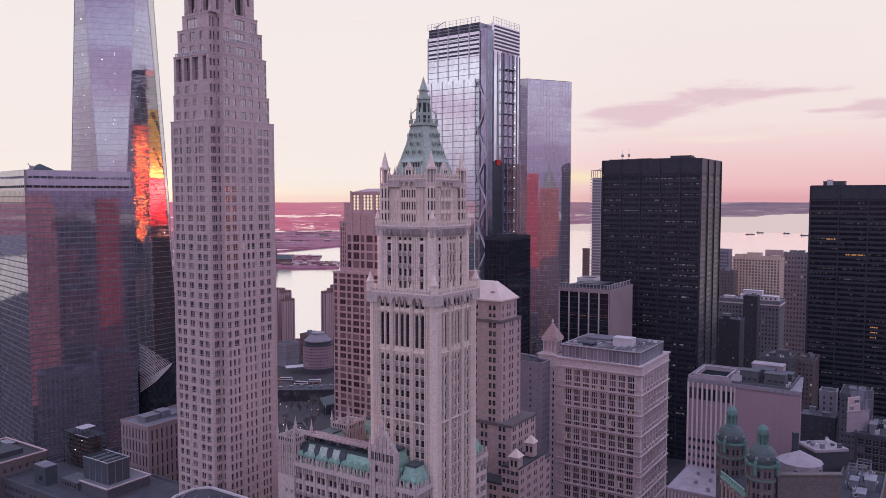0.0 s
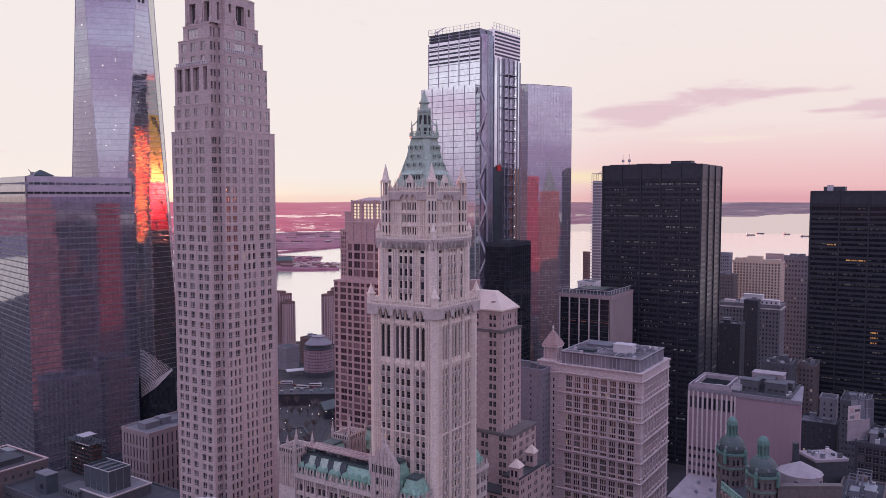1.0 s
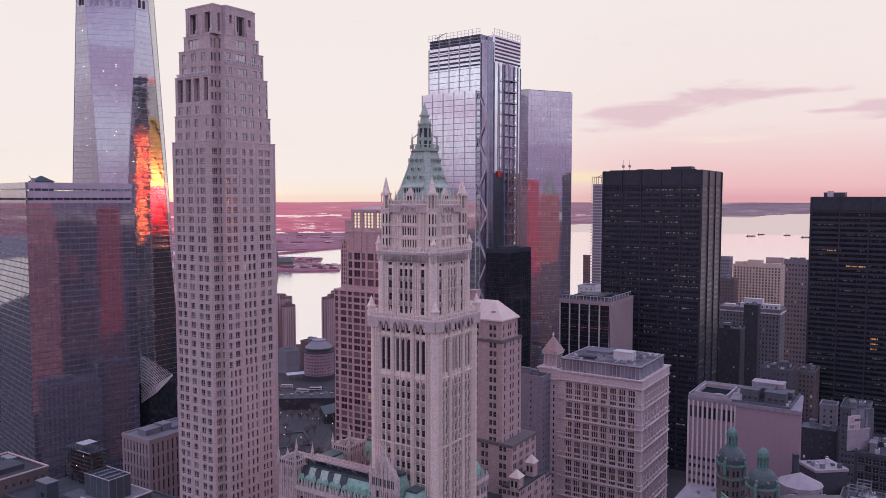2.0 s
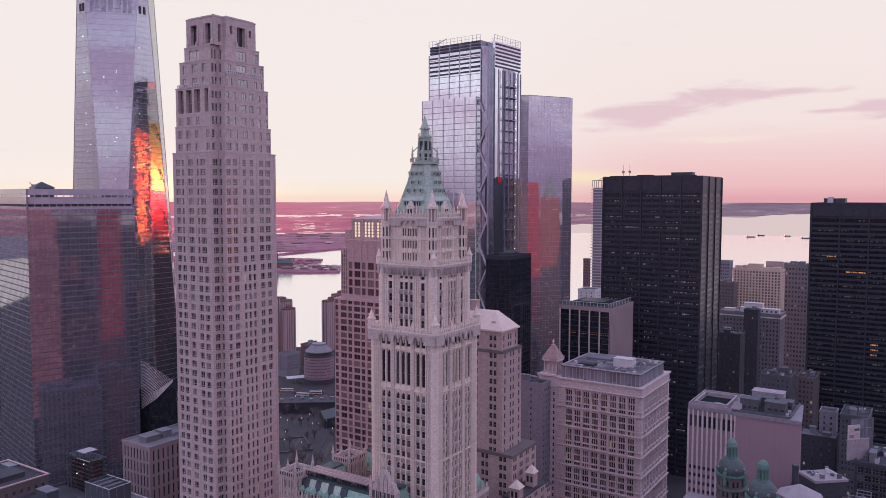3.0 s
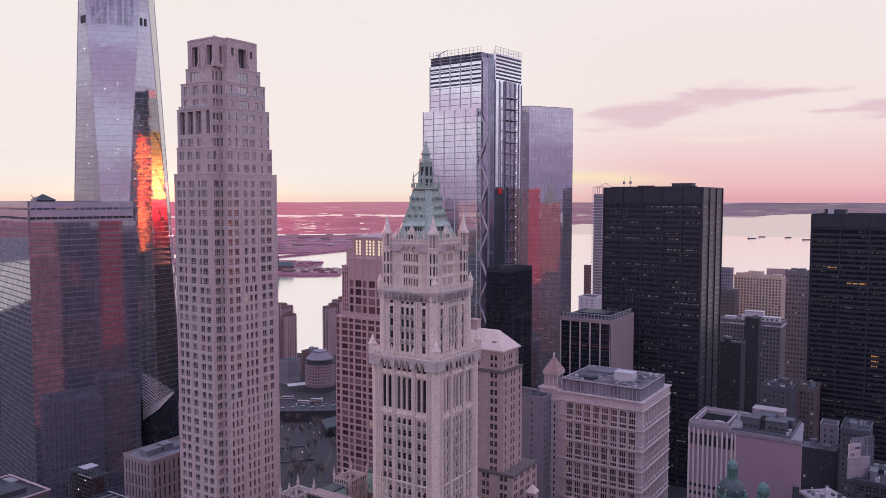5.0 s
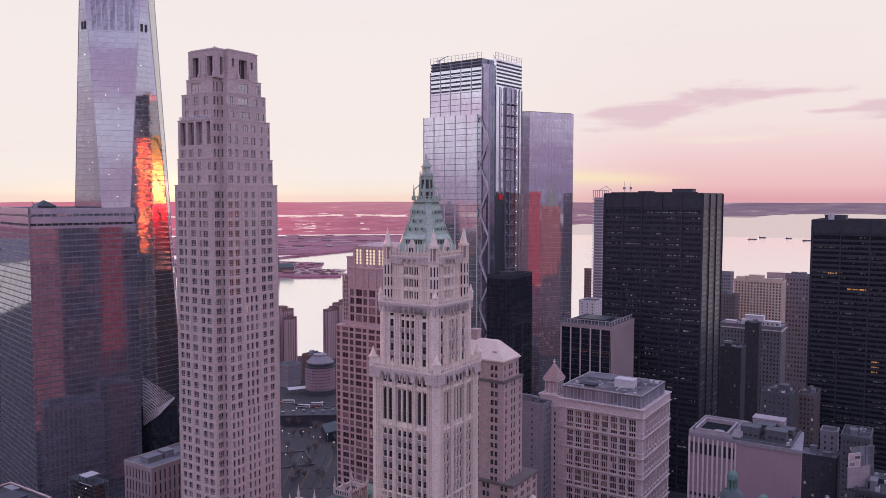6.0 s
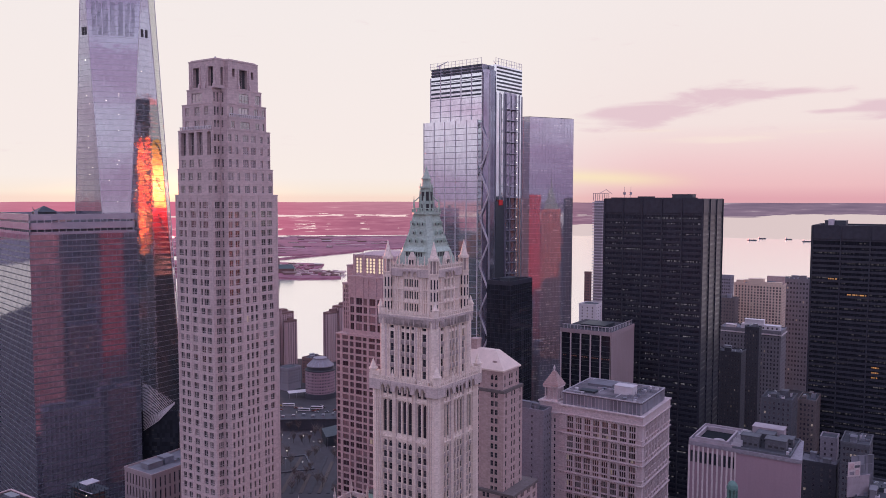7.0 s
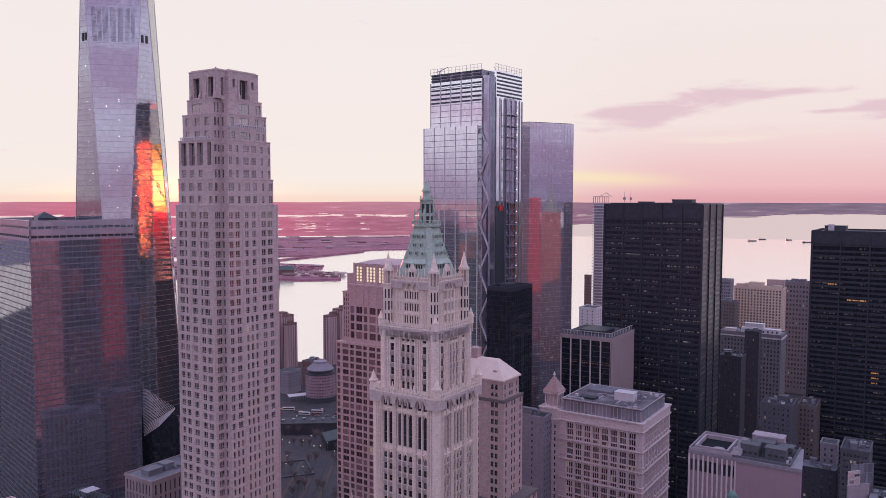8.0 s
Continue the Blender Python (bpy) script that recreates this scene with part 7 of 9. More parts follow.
# tan brick stepped block with a pale hipped roof
def tan_block():
    root = thing("office_building", 25.0, 326.0, GROUND, 57, "tan brick setback building with a pale hipped roof", "building")
    dz = -GROUND
    F = Facades(root, M_PANE, M_FRAME, M_TAN)
    def wins(nl, nr):
        """Windows in pairs on the long side; single, pair, single on the short one."""
        def cols(i, L):
            if i % 2 and nl > 2:
                n = max(2, round(nl / 2.6))
                return sorted([(L * (k + 0.5) / n + s - 0.72, L * (k + 0.5) / n + s + 0.72) for k in range(n) for s in (-1.0, 1.0)])
            if nr == 5:
                return [(L * u - 0.55, L * u + 0.55) for u in (0.13, 0.43, 0.57, 0.87)]
            n = max(2, round(L / 5.5))
            return sorted([(L * (k + 0.5) / n + s - 0.55, L * (k + 0.5) / n + s + 0.55) for k in range(n) for s in (-0.85, 0.85)])
        return cols
    F.ring(rect(0, 0, 17.4, 28), 100 + dz, 146.8 + dz, wins(8, 5), [(a + dz, b + dz) for a, b in floors(101, 146.8, 3.75, 2.35, 0.7)], rec=0.3)
    F.ring(rect(1.0, 1.0, 15.6, 27), 146.8 + dz, 155.2 + dz, wins(8, 5), [(148.2 + dz, 150.0 + dz), (151.2 + dz, 153.6 + dz)], rec=0.3, arch=True, lights=1)
    F.ring(rect(-1.2, -5.4, 22, 30), 0, 102.8 + dz, wins(10, 7), [(a + dz, b + dz) for a, b in floors(5, 102.8, 3.75, 2.3, 0.7)], rec=0.3)
    F.ring(rect(-9.5, -13.5, 15, -5.42), 0, 88 + dz, wins(3, 8), [(a + dz, b + dz) for a, b in floors(5, 88, 3.75, 1.9, 0.9)], rec=0.3)
    F.ring(rect(15, -11.5, 25, -5.42), 0, 84 + dz, wins(2, 4), [(a + dz, b + dz) for a, b in floors(5, 84, 3.75, 1.9, 0.9)], rec=0.3)
    F.ring(rect(-9.5, -5.42, -1.22, 20), 0, 80 + dz, wins(8, 3), [(a + dz, b + dz) for a, b in floors(5, 80, 3.75, 1.9, 0.9)], rec=0.3)
    F.done(M_TAN)
    F.windows(240, 0.02, 41)
    g = Geo()
    g.prism(rect(0.2, 0.2, 16.4, 27.8), 155.2 + dz, 155.9 + dz)
    g.prism(rect(0.4, 0.4, 16.2, 27.6), 155.9 + dz, 163.0 + dz, 0, rect(6.6, 7.5, 9.8, 20.5))
    part("hipped_roof", g, M_SLATE, root, "pale pinkish hipped roof")
    g = Geo()
    g.box(6.2, 17, 160 + dz, 9.8, 20.5, 167 + dz)
    g.box(5.9, 16.7, 166.6 + dz, 10.1, 20.8, 167.2 + dz)
    part("chimney", g, M_TAN, root)
    g = Geo()
    g.box(2.6, 5.0, 157.5 + dz, 4.6, 7.0, 159.2 + dz)
    part("roof_hatch", g, M_TAN, root)
    for r, z in ((rect(-0.3, -0.3, 17.7, 28.3), 146.8), (rect(-1.6, -5.8, 22.4, 30.4), 102.8)):
        g = Geo()
        g.prism(r, z - 0.8 + dz, z + 0.4 + dz)
        part("cornice", g, M_TAN_DARK, root)
    for z, x0, y0, x1, y1 in ((88, -9.5, -13.5, 15, -5.42), (84, 15, -11.5, 25, -5.42), (80, -9.5, -5.42, -1.22, 20)):
        g = Geo()
        g.prism(rect(x0 - 0.2, y0 - 0.2, x1 + 0.2, y1), z + dz, z + 0.7 + dz)
        part("terrace", g, M_ROOF_DARK, root)
    for x, y, z, w in ((-7.7, -11.2, 88, 4.2), (6.8, -10.8, 90, 3.8)):
        g = Geo()
        g.box(x - w / 2, y - w / 2, z - 1 + dz, x + w / 2, y + w / 2, z + 5 + dz)
        for k in (-1, 1):
            g.box(x - w / 2 - 0.02, y + k * 0.9 - 0.5, z + 1 + dz, x - w / 2 + 0.1, y + k * 0.9 + 0.5, z + 3.6 + dz, 1)
        part("turret", g, [M_TAN, M_PANE], root)
        g = Geo()
        g.prism(rect(x - w * 0.62, y - w * 0.62, x + w * 0.62, y + w * 0.62), z + 5 + dz, z + 8.2 + dz, 0, rect(x - 0.05, y - 0.05, x + 0.05, y + 0.05))
        part("turret_roof", g, M_SLATE, root, "pale pyramid cap")


tan_block()


# black glass block with a blank rose flank
def pier_block():
    A, B, top = 39.3, 47.0, 131.0 - GROUND
    root = thing("office_building", 118.5, 547.0, GROUND, 57, "boxy office block with black glass bays and blank rose-grey flank", "building")
    g = Geo()
    g.box(0.5, 0.5, 0, B, A, top)
    part("body", g, M_BLACKGLASS, root)
    g = Geo()
    g.box(-0.1, -0.3, 0, B + 0.2, 0.5, top)
    part("flank_wall", g, M_MAUVE, root, "blank rose-grey stone flank")
    me = Geo()
    me.box(-0.12, -0.16, 0, 0.12, 0.0, top)
    me = mesh_of("flank_rib", me, M_MAUVE)
    for i in range(21):
        shared("flank_rib", me, root, 1.6 + 2.2 * i, -0.29, 0)
    lit = random.Random(41)
    for i in range(22):
        g = Geo()
        y = 1.6 + 1.66 * i
        if i % 5 == 4 or y % 7.7 < 0.9:
            continue
        g.box(0.38, y, top - 17.3, 0.47, y + lit.uniform(0.5, 1.3), top - 16.7)
        part("lit_window", g, M_PANE_DIM, root, "dim warm lit window")
    me = Geo()
    me.box(-0.3, -0.45, 0, 0.3, 0.45, top)
    me = mesh_of("pier", me, M_PALE)
    for i in range(6):
        shared("pier", me, root, 0.2, 0.4 + (A - 0.8) * i / 5, 0)
    g = Geo()
    g.box(-0.3, -0.4, top, B + 0.3, A + 0.3, top + 3.0)
    part("fascia", g, M_MAUVE, root)
    me = Geo()
    me.box(0.3, 0.8, -0.2, 0.55, A - 0.8, 0.2)
    me = mesh_of("spandrel", me, M_METAL_DARK)
    for i in range(30):
        shared("spandrel", me, root, 0, 0, top - 3.9 * (i + 1))
    roof_kit(root, 0, 0, B, A, top + 3.05, M_ROOF_DARK, 0)
    me = Geo()
    me.box(-0.15, -0.15, top + 3, 0.15, 0.15, top + 6)
    me = mesh_of("screen_post", me, M_STEEL_PALE)
    for i in range(14):
        shared("screen_post", me, root, 1.0, 2 + 2.7 * i, 0)
        shared("screen_post", me, root, 2 + 3.2 * i, 1.0, 0)
    g = Geo()
    g.box(0.9, 1, top + 5.8, 1.2, A - 1, top + 6.2)
    g.box(1, 0.9, top + 5.8, B - 1, 1.2, top + 6.2)
    part("screen_rail", g, M_STEEL_PALE, root)
    roof_box(root, 10, 9, top + 3.1, 30, 28, 2.2, M_METAL_DARK, "plant_room")


pier_block()


# pinstripe block with a great blank rose wall
def stripe_block():
    A, B, top = 49.2, 30.0, 112.3 - GROUND
    root = thing("office_building", 157.7, 336.3, GROUND, 57, "office block with white pinstripe piers and a blank rose wall", "building")
    F = Facades(root, M_PANE, M_FRAME, M_PINKWALL)
    cut = 27.5
    n = 10
    # striped part of the left face, u from its far end
    cols = [((A - cut) * (i + 0.28) / n, (A - cut) * (i + 0.86) / n) for i in range(n)]
    rows = [r for r in floors(4, top - 26, 3.75, 1.8, 1.0)] + [(top - 8.2, top - 2.6)]
    F.wall((0.8, A), (0.8, cut), 0, top, cols, rows, 0.3, 1, 0.0)
    F.wall((0, cut), (0, 0), 0, top)
    F.wall((0, 0), (B, 3.7), 0, top)
    F.wall((B, 3.7), (B, A), 0, top, spaced(A - 3.7, 13, 1.4), floors(4, top - 4, 3.75, 1.8), seen=False)
    F.wall((B, A), (0.8, A), 0, top)
    F.wall((0.8, cut), (0, cut), 0, top)
    F.done(M_PINKWALL)
    F.windows(200, 0.0, 51)
    me = Geo()
    me.box(-0.42, -0.3, 0, 0.42, 0.5, top)
    me = mesh_of("pier", me, M_PALE)
    for i in range(n + 1):
        shared("pier", me, root, 0.6, A - (A - cut) * (i + 0.07) / n if i < n else cut + 0.4, 0, -math.pi / 2)
    g = Geo()
    g.prism([(0.2, A + 0.2), (0.2, cut), (-0.5, cut), (-0.5, -0.5), (B + 0.4, 3.2), (B + 0.4, A + 0.2)], top, top + 1.8)
    part("cornice", g, M_GREYBLUE, root)
    # roof court at the far end: parapet ring round a flat sheet, blackened as a well's shade
    wx0, wx1, wy0, wy1 = 2.8, 22.0, 32.5, 46.2
    for a in (rect(wx0 - 0.9, wy0 - 0.9, wx1 + 0.9, wy0), rect(wx0 - 0.9, wy1, wx1 + 0.9, wy1 + 0.9), rect(wx0 - 0.9, wy0, wx0, wy1), rect(wx1, wy0, wx1 + 0.9, wy1)):
        g = Geo()
        g.prism(a, top + 1.81, top + 3.9)
        part("well_rim", g, M_WEATHERED, root)
    for a in (rect(0.4, cut + 1, 0.9, A), rect(0.9, A - 0.5, B, A), rect(B - 0.5, cut + 1, B, A - 0.5)):
        g = Geo()
        g.prism(a, top + 1.81, top + 3.1)
        part("parapet", g, M_WEATHERED, root)
    g = Geo()
    g.box(wx0, wy0, top + 1.82, wx1, wy1, top + 1.95)
    part("roof_well", g, M_MATTE, root)
    g = Geo()
    g.prism(disc(7.0, 37.0, 2.6, 16), top + 1.95, top + 2.6)
    part("roof_dish", g, M_WEATHERED, root, "flat round pale cover")
    for k in range(7):
        g = Geo()
        g.box(1.6 + 3.9 * k, cut - 1.5, top + 1.9, 1.9 + 3.9 * k, cut + 2.6, top + 4.2 + 0.5 * (k % 2))
        part("cooling_fin", g, M_STEEL_PALE, root)
    roof_kit(root, 0.3, 4.4, B - 0.3, cut + 1.9, top + 1.85, M_ROOF, 0.9, M_GREY, 0.6)
    for x, y, w, d, h, m in ((6, 19, 6, 8, 5.0, M_GREY), (7, 7.5, 6, 9, 4.6, M_GREY), (15, 14, 7, 8, 4.4, M_GREY), (16, 6, 6, 6, 3.4, M_GREY), (22, 11, 7.4, 14, 5.4, M_WEATHERED), (15, 24, 5, 4, 2.6, M_STEEL)):
        roof_box(root, x, y, top + 1.9, x + w, y + d, h, m)
        for k in range(3):
            v = Geo()
            v.box(x - 0.06, y + 0.6 + k * d / 3.4, top + 2.9, x + 0.02, y + 0.4 + (k + 0.7) * d / 3.4, top + 3.9)
            part("vent", v, M_DARK_GAP, root)
    for k in range(8):
        roof_box(root, 3 + (k * 7) % 22, 5.5 + (k * 5) % 20, top + 1.9, 4.2 + (k * 7) % 22, 6.7 + (k * 5) % 20, 1.1, M_STEEL_PALE, "air_unit", 0.04)
    # podium
    p = thing("podium_block", 99.0, 333.9, GROUND, 57, "low pale podium with ribbed walls", "building")
    g = Geo()
    g.box(0, -22, 0, 34, 0, 76)
    part("wall", g, M_PINKWALL, p)
    g = Geo()
    g.box(-0.3, -22.3, 76, 34, 0.3, 77.1)
    part("roof", g, M_WEATHERED, p, "pale weathered flat roof")
    rib = Geo()
    rib.box(-0.3, -0.5, 0, 0.3, 0.02, 75.6)
    rib = mesh_of("wall_rib", rib, M_PALE)
    for k in range(15):
        shared("wall_rib", rib, p, 0.0, -0.6 - 1.5 * k, 0, -math.pi / 2)
    for k in range(5):
        roof_box(p, 4 + 6 * k, -17 + (k * 7) % 12, 77.1, 5.4 + 6 * k, -15.8 + (k * 7) % 12, 1.1, M_STEEL, "air_unit", 0.05)


stripe_block()


# twin copper-domed turrets on the old brick tower block
def domed_block():
    root = thing("old_office_building", 0, 0, GROUND - 3.0, 0, "old brown-grey brick block with twin dark domed cupolas", "building")
    dz = -GROUND
    ring = [(111.5, 305), (113.5, 279), (146, 276), (150, 306)]
    F = Facades(root, M_PANE, M_FRAME, M_TAN_DARK)
    F.ring(ring, 0, 91 + dz, lambda i, L: spaced(L, max(3, int(L / 3.3)), 1.3, 1, L - 1), [(a + dz, b + dz) for a, b in floors(5, 90, 3.7, 2.0, 0.8)], rec=0.35, near=(0, 1))
    F.done(M_TAN_DARK)
    F.windows(160, 0.03, 61)
    g = Geo()
    g.prism(ring, 91 + dz, 91.6 + dz)
    part("roof", g, M_ROOF, root)
    # green balustrade between the cupolas
    g = Geo()
    g.along(ring[0], ring[1], 3, 23, 91 + dz, 92 + dz, -0.6, 1.2)
    g.along(ring[0], ring[1], 3, 23, 93.6 + dz, 94.0 + dz, 0.6, 1.1)
    part("balcony", g, M_COPPER, root, "green copper balcony")
    me = Geo()
    me.box(-0.3, -1.1, 0, 0.3, -0.6, 1.7)
    me = mesh_of("balcony_post", me, M_COPPER)
    e = (Vector(ring[1]) - Vector(ring[0])).normalized()
    for k in range(9):
        c = Vector(ring[0]) + e * (3.5 + 2.3 * k)
        shared("balcony_post", me, root, c.x, c.y, 92 + dz, math.atan2(e.y, e.x))
    me = Geo()
    me.prism(disc(0, -0.8, 0.55, 8), 62 + dz, 89.5 + dz)
    me.box(-0.8, -1.5, 89.3 + dz, 0.8, 0, 90.4 + dz)
    me = mesh_of("column", me, M_TAN)
    for k in range(6):
        c = Vector(ring[0]) + e * (4.5 + 3.3 * k)
        shared("column", me, root, c.x, c.y, 0, math.atan2(e.y, e.x))
    col_m = Geo()
    col_m.tube((0, 0, 111 + dz), (0, 0, 116 + dz), 0.34, 0.3, 5)
    col_m = mesh_of("lantern_column", col_m, M_TEAL)
    for cx, cy in ((116.1, 306.0), (118.2, 280.8)):
        F = Facades(root, M_PANE, M_FRAME, M_TAN_DARK)
        at = lambda r, n=8, turn=0.39: disc(cx, cy, r, n, turn)
        F.ring(at(5.4), 74 + dz, 104.5 + dz, lambda i, L: spaced(L, 2, 1.0, 0.4, L - 0.4), [(88 + dz, 90.2 + dz), (92.2 + dz, 94.4 + dz), (96 + dz, 98.4 + dz), (100.2 + dz, 102.8 + dz)], rec=0.35, lights=1, arch=True, near=range(8))
        drum = part("cupola", F.geo, M_TAN_DARK, root, "octagonal brick cupola drum")
        F.root = drum
        F.windows(64, 0.02, 62)
        g = Geo()
        g.prism(at(6.0, 16), 104.3 + dz, 105.1 + dz)
        part("cornice", g, M_TEAL, drum)
        g = Geo()
        g.prism(at(5.75), 98.9 + dz, 99.4 + dz)
        part("string_course", g, M_TEAL, drum)
        for k in range(4):
            a = 0.78 + k * math.tau / 4
            g = Geo()
            g.box(-0.55, -0.55, 101.0 + dz, 0.55, 0.55, 106.0 + dz)
            g.prism(rect(-0.6, -0.6, 0.6, 0.6), 106.0 + dz, 107.2 + dz, 0, rect(-0.05, -0.05, 0.05, 0.05))
            ob = part("corner_pier", g, M_TEAL, drum)
            ob.location, ob.rotation_euler = (cx + 5.7 * math.cos(a), cy + 5.7 * math.sin(a), 0), (0, 0, a)
        g = Geo()
        prof = [(5.2, 105.1), (5.35, 106.6), (5.1, 108.0), (4.4, 109.4), (3.4, 110.5), (2.2, 111.2)]
        for (r0, z0), (r1, z1) in zip(prof, prof[1:]):
            g.prism(at(r0, 20), z0 + dz, z1 + dz, 0, at(r1, 20))
        part("dome", g, M_COPPER_DARK, drum, "dark slate-grey dome")
        for k in range(8):
            a = k * math.tau / 8
            g = Geo()
            ringo = [(math.cos(i * math.tau / 10) * 0.6, math.sin(i * math.tau / 10) * 0.6) for i in range(10)]
            o, s_ = Vector((math.cos(a), math.sin(a), 0)), Vector((-math.sin(a), math.cos(a), 0))
            c = Vector((cx, cy, 107.4 + dz)) + o * 5.1
            g.solid([c + s_ * x + Vector((0, 0, z)) for x, z in ringo], [c + o * 0.35 + s_ * x * 0.8 + Vector((0, 0, z * 0.8)) for x, z in ringo])
            part("roundel", g, M_STEEL, drum)
            a += 0.39
            shared("lantern_column", col_m, drum, cx + 1.75 * math.cos(a), cy + 1.75 * math.sin(a))
        g = Geo()
        g.prism(at(2.3), 110.9 + dz, 111.7 + dz)
        g.prism(at(0.9), 111.7 + dz, 115.6 + dz)
        g.prism(at(2.25, 12), 115.5 + dz, 116.3 + dz)
        for (r0, z0), (r1, z1) in zip([(2.1, 116.3), (1.9, 117.4), (1.2, 118.4)], [(1.9, 117.4), (1.2, 118.4), (0.2, 119.0)]):
            g.prism(at(r0, 12), z0 + dz, z1 + dz, 0, at(r1, 12))
        part("lantern", g, M_TEAL, drum, "green copper lantern")
    # white polygonal roof house and plant behind the cupolas
    g = Geo()
    g.box(122.5, 276.9, 80 + dz, 146, 279.4, 101.0 + dz)
    g.box(122.2, 276.6, 101.0 + dz, 146.3, 279.7, 101.5 + dz)
    front = part("roof_parapet", g, M_TAN_DARK, root)
    me = Geo()
    me.box(-1.3, -0.08, 0, 1.3, 0.0, 2.6)
    me = mesh_of("panel", me, M_TAN_DARK)
    for k in range(7):
        shared("panel", me, front, 124.6 + 3.3 * k, 276.86, 97.4 + dz)
    pf = thing("roof_plinth", 137.4, 283.2, 92.4, 0, "white rendered plinth on the roof", "roof structure")
    g = Geo()
    g.box(-7.1, -2.4, -4, 7.1, 3.0, 3.4)
    g.box(-7.3, -2.6, 3.4, 7.3, 3.2, 3.7)
    part("wall", g, M_WEATHERED, pf)
    dr = thing("roof_house", 137.8, 292.8, 88.6, 0, "white polygonal roof house with a shallow pitched cap", "roof house")
    g = Geo()
    g.prism(disc(0, 0, 7.9, 12), 0, 9.6)
    part("wall", g, M_WEATHERED, dr)
    g = Geo()
    g.prism(disc(0, 0, 8.3, 12), 9.6, 13.6, 0, disc(0, 0, 0.2, 12))
    part("roof", g, M_WEATHERED, dr, "weathered pale sheet roof")
    for a in (4.1, 4.75, 5.4):
        g = Geo()
        g.box(-0.75, -0.25, 0, 0.75, 0.25, 0.9)
        ob = part("window", g, M_PANE, dr)
        ob.location, ob.rotation_euler = (7.65 * math.cos(a), 7.65 * math.sin(a), 7.0), (0, 0, a + math.pi / 2)
    # leaning flue and round tank behind the roof house
    fl = thing("flue", 140.5, 303.0, 88.6, 0, "black steel flue with stays", "flue")
    g = Geo()
    g.box(-0.9, -0.9, 0, 0.9, 0.9, 17.5)
    part("stack", g, M_METAL_DARK, fl)
    for dx_, dy_ in ((-6.0, 0.0), (5.0, 2.0)):
        g = Geo()
        g.tube((0, 0, 12.0), (dx_, dy_, 3.0), 0.18, 0.18, 5)
        part("stay", g, M_METAL_DARK, fl)

domed_block()

# ---- far and low buildings ----
# stepped cream and grey masonry blocks towards the bay
office("office_building", 332.0, 895.0, 14, 14, 138.5, M_GREYBLUE, "slim mauve-grey stepped block by the bay", 5, 5, 3.8, 1.4, 2.0, 57, 0.02, 0, None, 69, kit=False)
office("office_building", 327.5, 868.0, 24, 16, 116.0, M_TAN_DARK, "dark brown-grey block with a stepped roof", 7, 5, 3.8, 1.4, 2.0, 57, 0.02, 0, None, 70)
creamy, hc = office("office_building", 390.0, 890.0, 54, 22, 128.6, M_CREAM, "cream brick stepped block with rows of small windows", 15, 6, 3.4, 1.75, 2.1, 57, 0.02, 88, None, 71)
roof_box(creamy, 2, 22, hc, 12, 38, 6, M_CREAM, "roof_tower")
roof_box(creamy, 14, 1, hc, 21, 20, 9, M_TAN, "roof_tower")
roof_box(creamy, 3, 2, hc, 10, 12, 3, M_CREAM, "roof_tower")
roof_box(creamy, 3, 44, hc, 10, 52, 3.5, M_CREAM, "roof_tower")
office("office_building", 440.0, 930.0, 31, 26, 131.0, M_MIDGREY, "grey stone office block beside the cream one", 8, 6, 5.6, 2.0, 2.7, 57, 0.02, 60, None, 72)
roofed, hr = office("office_building", 346.0, 790.0, 61, 30, 92.0, M_MIDGREY, "grey stone block with a pale cluttered roof", 18, 8, 4.4, 1.6, 2.6, 57, 0.02, 82, M_ROOF_PALE, 73)
roof_box(roofed, 3, 2, hr, 12, 40, 5, M_WHITE, "roof_house")
roof_box(roofed, 4, 18, hr + 5, 11, 37, 5, M_WHITE, "roof_house")
roof_box(roofed, 3, 46, hr, 10, 56, 3, M_PALE, "roof_house")
me = Geo()
me.box(2.9, 0, hr + 1.6, 3.1, 1.6, hr + 3.6)
me = mesh_of("window", me, M_DARK_GAP)
for k in range(8):
    shared("window", me, roofed, 0, 4 + 4.4 * k)
g = Geo()
g.box(-1.1, -1.0, hr - 4, 30.8, 61.8, hr - 2.8)
part("cornice", g, M_PALE, roofed)
office("office_building", 311.0, 760.0, 13.5, 12, 101.0, M_DARKSTONE, "dark narrow stone building", 4, 4, 4.0, 1.2, 2.0, 57, 0.02, 50, None, 74)
office("office_building", 278.5, 720.0, 22, 20, 84.0, M_DARKSTONE, "dark stone block in the shade of taller ones", 7, 6, 4.0, 1.3, 2.0, 57, 0.02, 80, None, 75)
office("office_building", 254.6, 560.0, 21, 24, 81.0, M_GREY, "grey brick setback block with rooftop sheds", 6, 7, 3.7, 1.4, 1.9, 57, 0.03, 55, None, 76)
office("office_building", 279.5, 575.0, 12.5, 26, 76.5, M_TAN_DARK, "brown-grey brick block with regular windows", 4, 8, 3.7, 1.4, 1.9, 57, 0.04, 55, None, 77)
office("office_building", 254.8, 494.0, 22, 18, 55.5, M_DARKSTONE, "low dark block with a pale parapet", 4, 5, 3.8, 1.4, 1.9, 57, 0.03, 50, M_ROOF_PALE, 78)
office("office_building", 259.2, 503.0, 10, 12, 70.5, M_GREYBLUE, "slim grey stair-tower block", 2, 3, 3.8, 1.2, 1.8, 57, 0.05, 40, None, 79, kit=False)
office("office_building", 262.5, 470.0, 16, 26, 76.5, M_GREY, "dark brick block with roof sheds", 7, 9, 3.8, 1.3, 1.9, 57, 0.04, 80, None, 80)
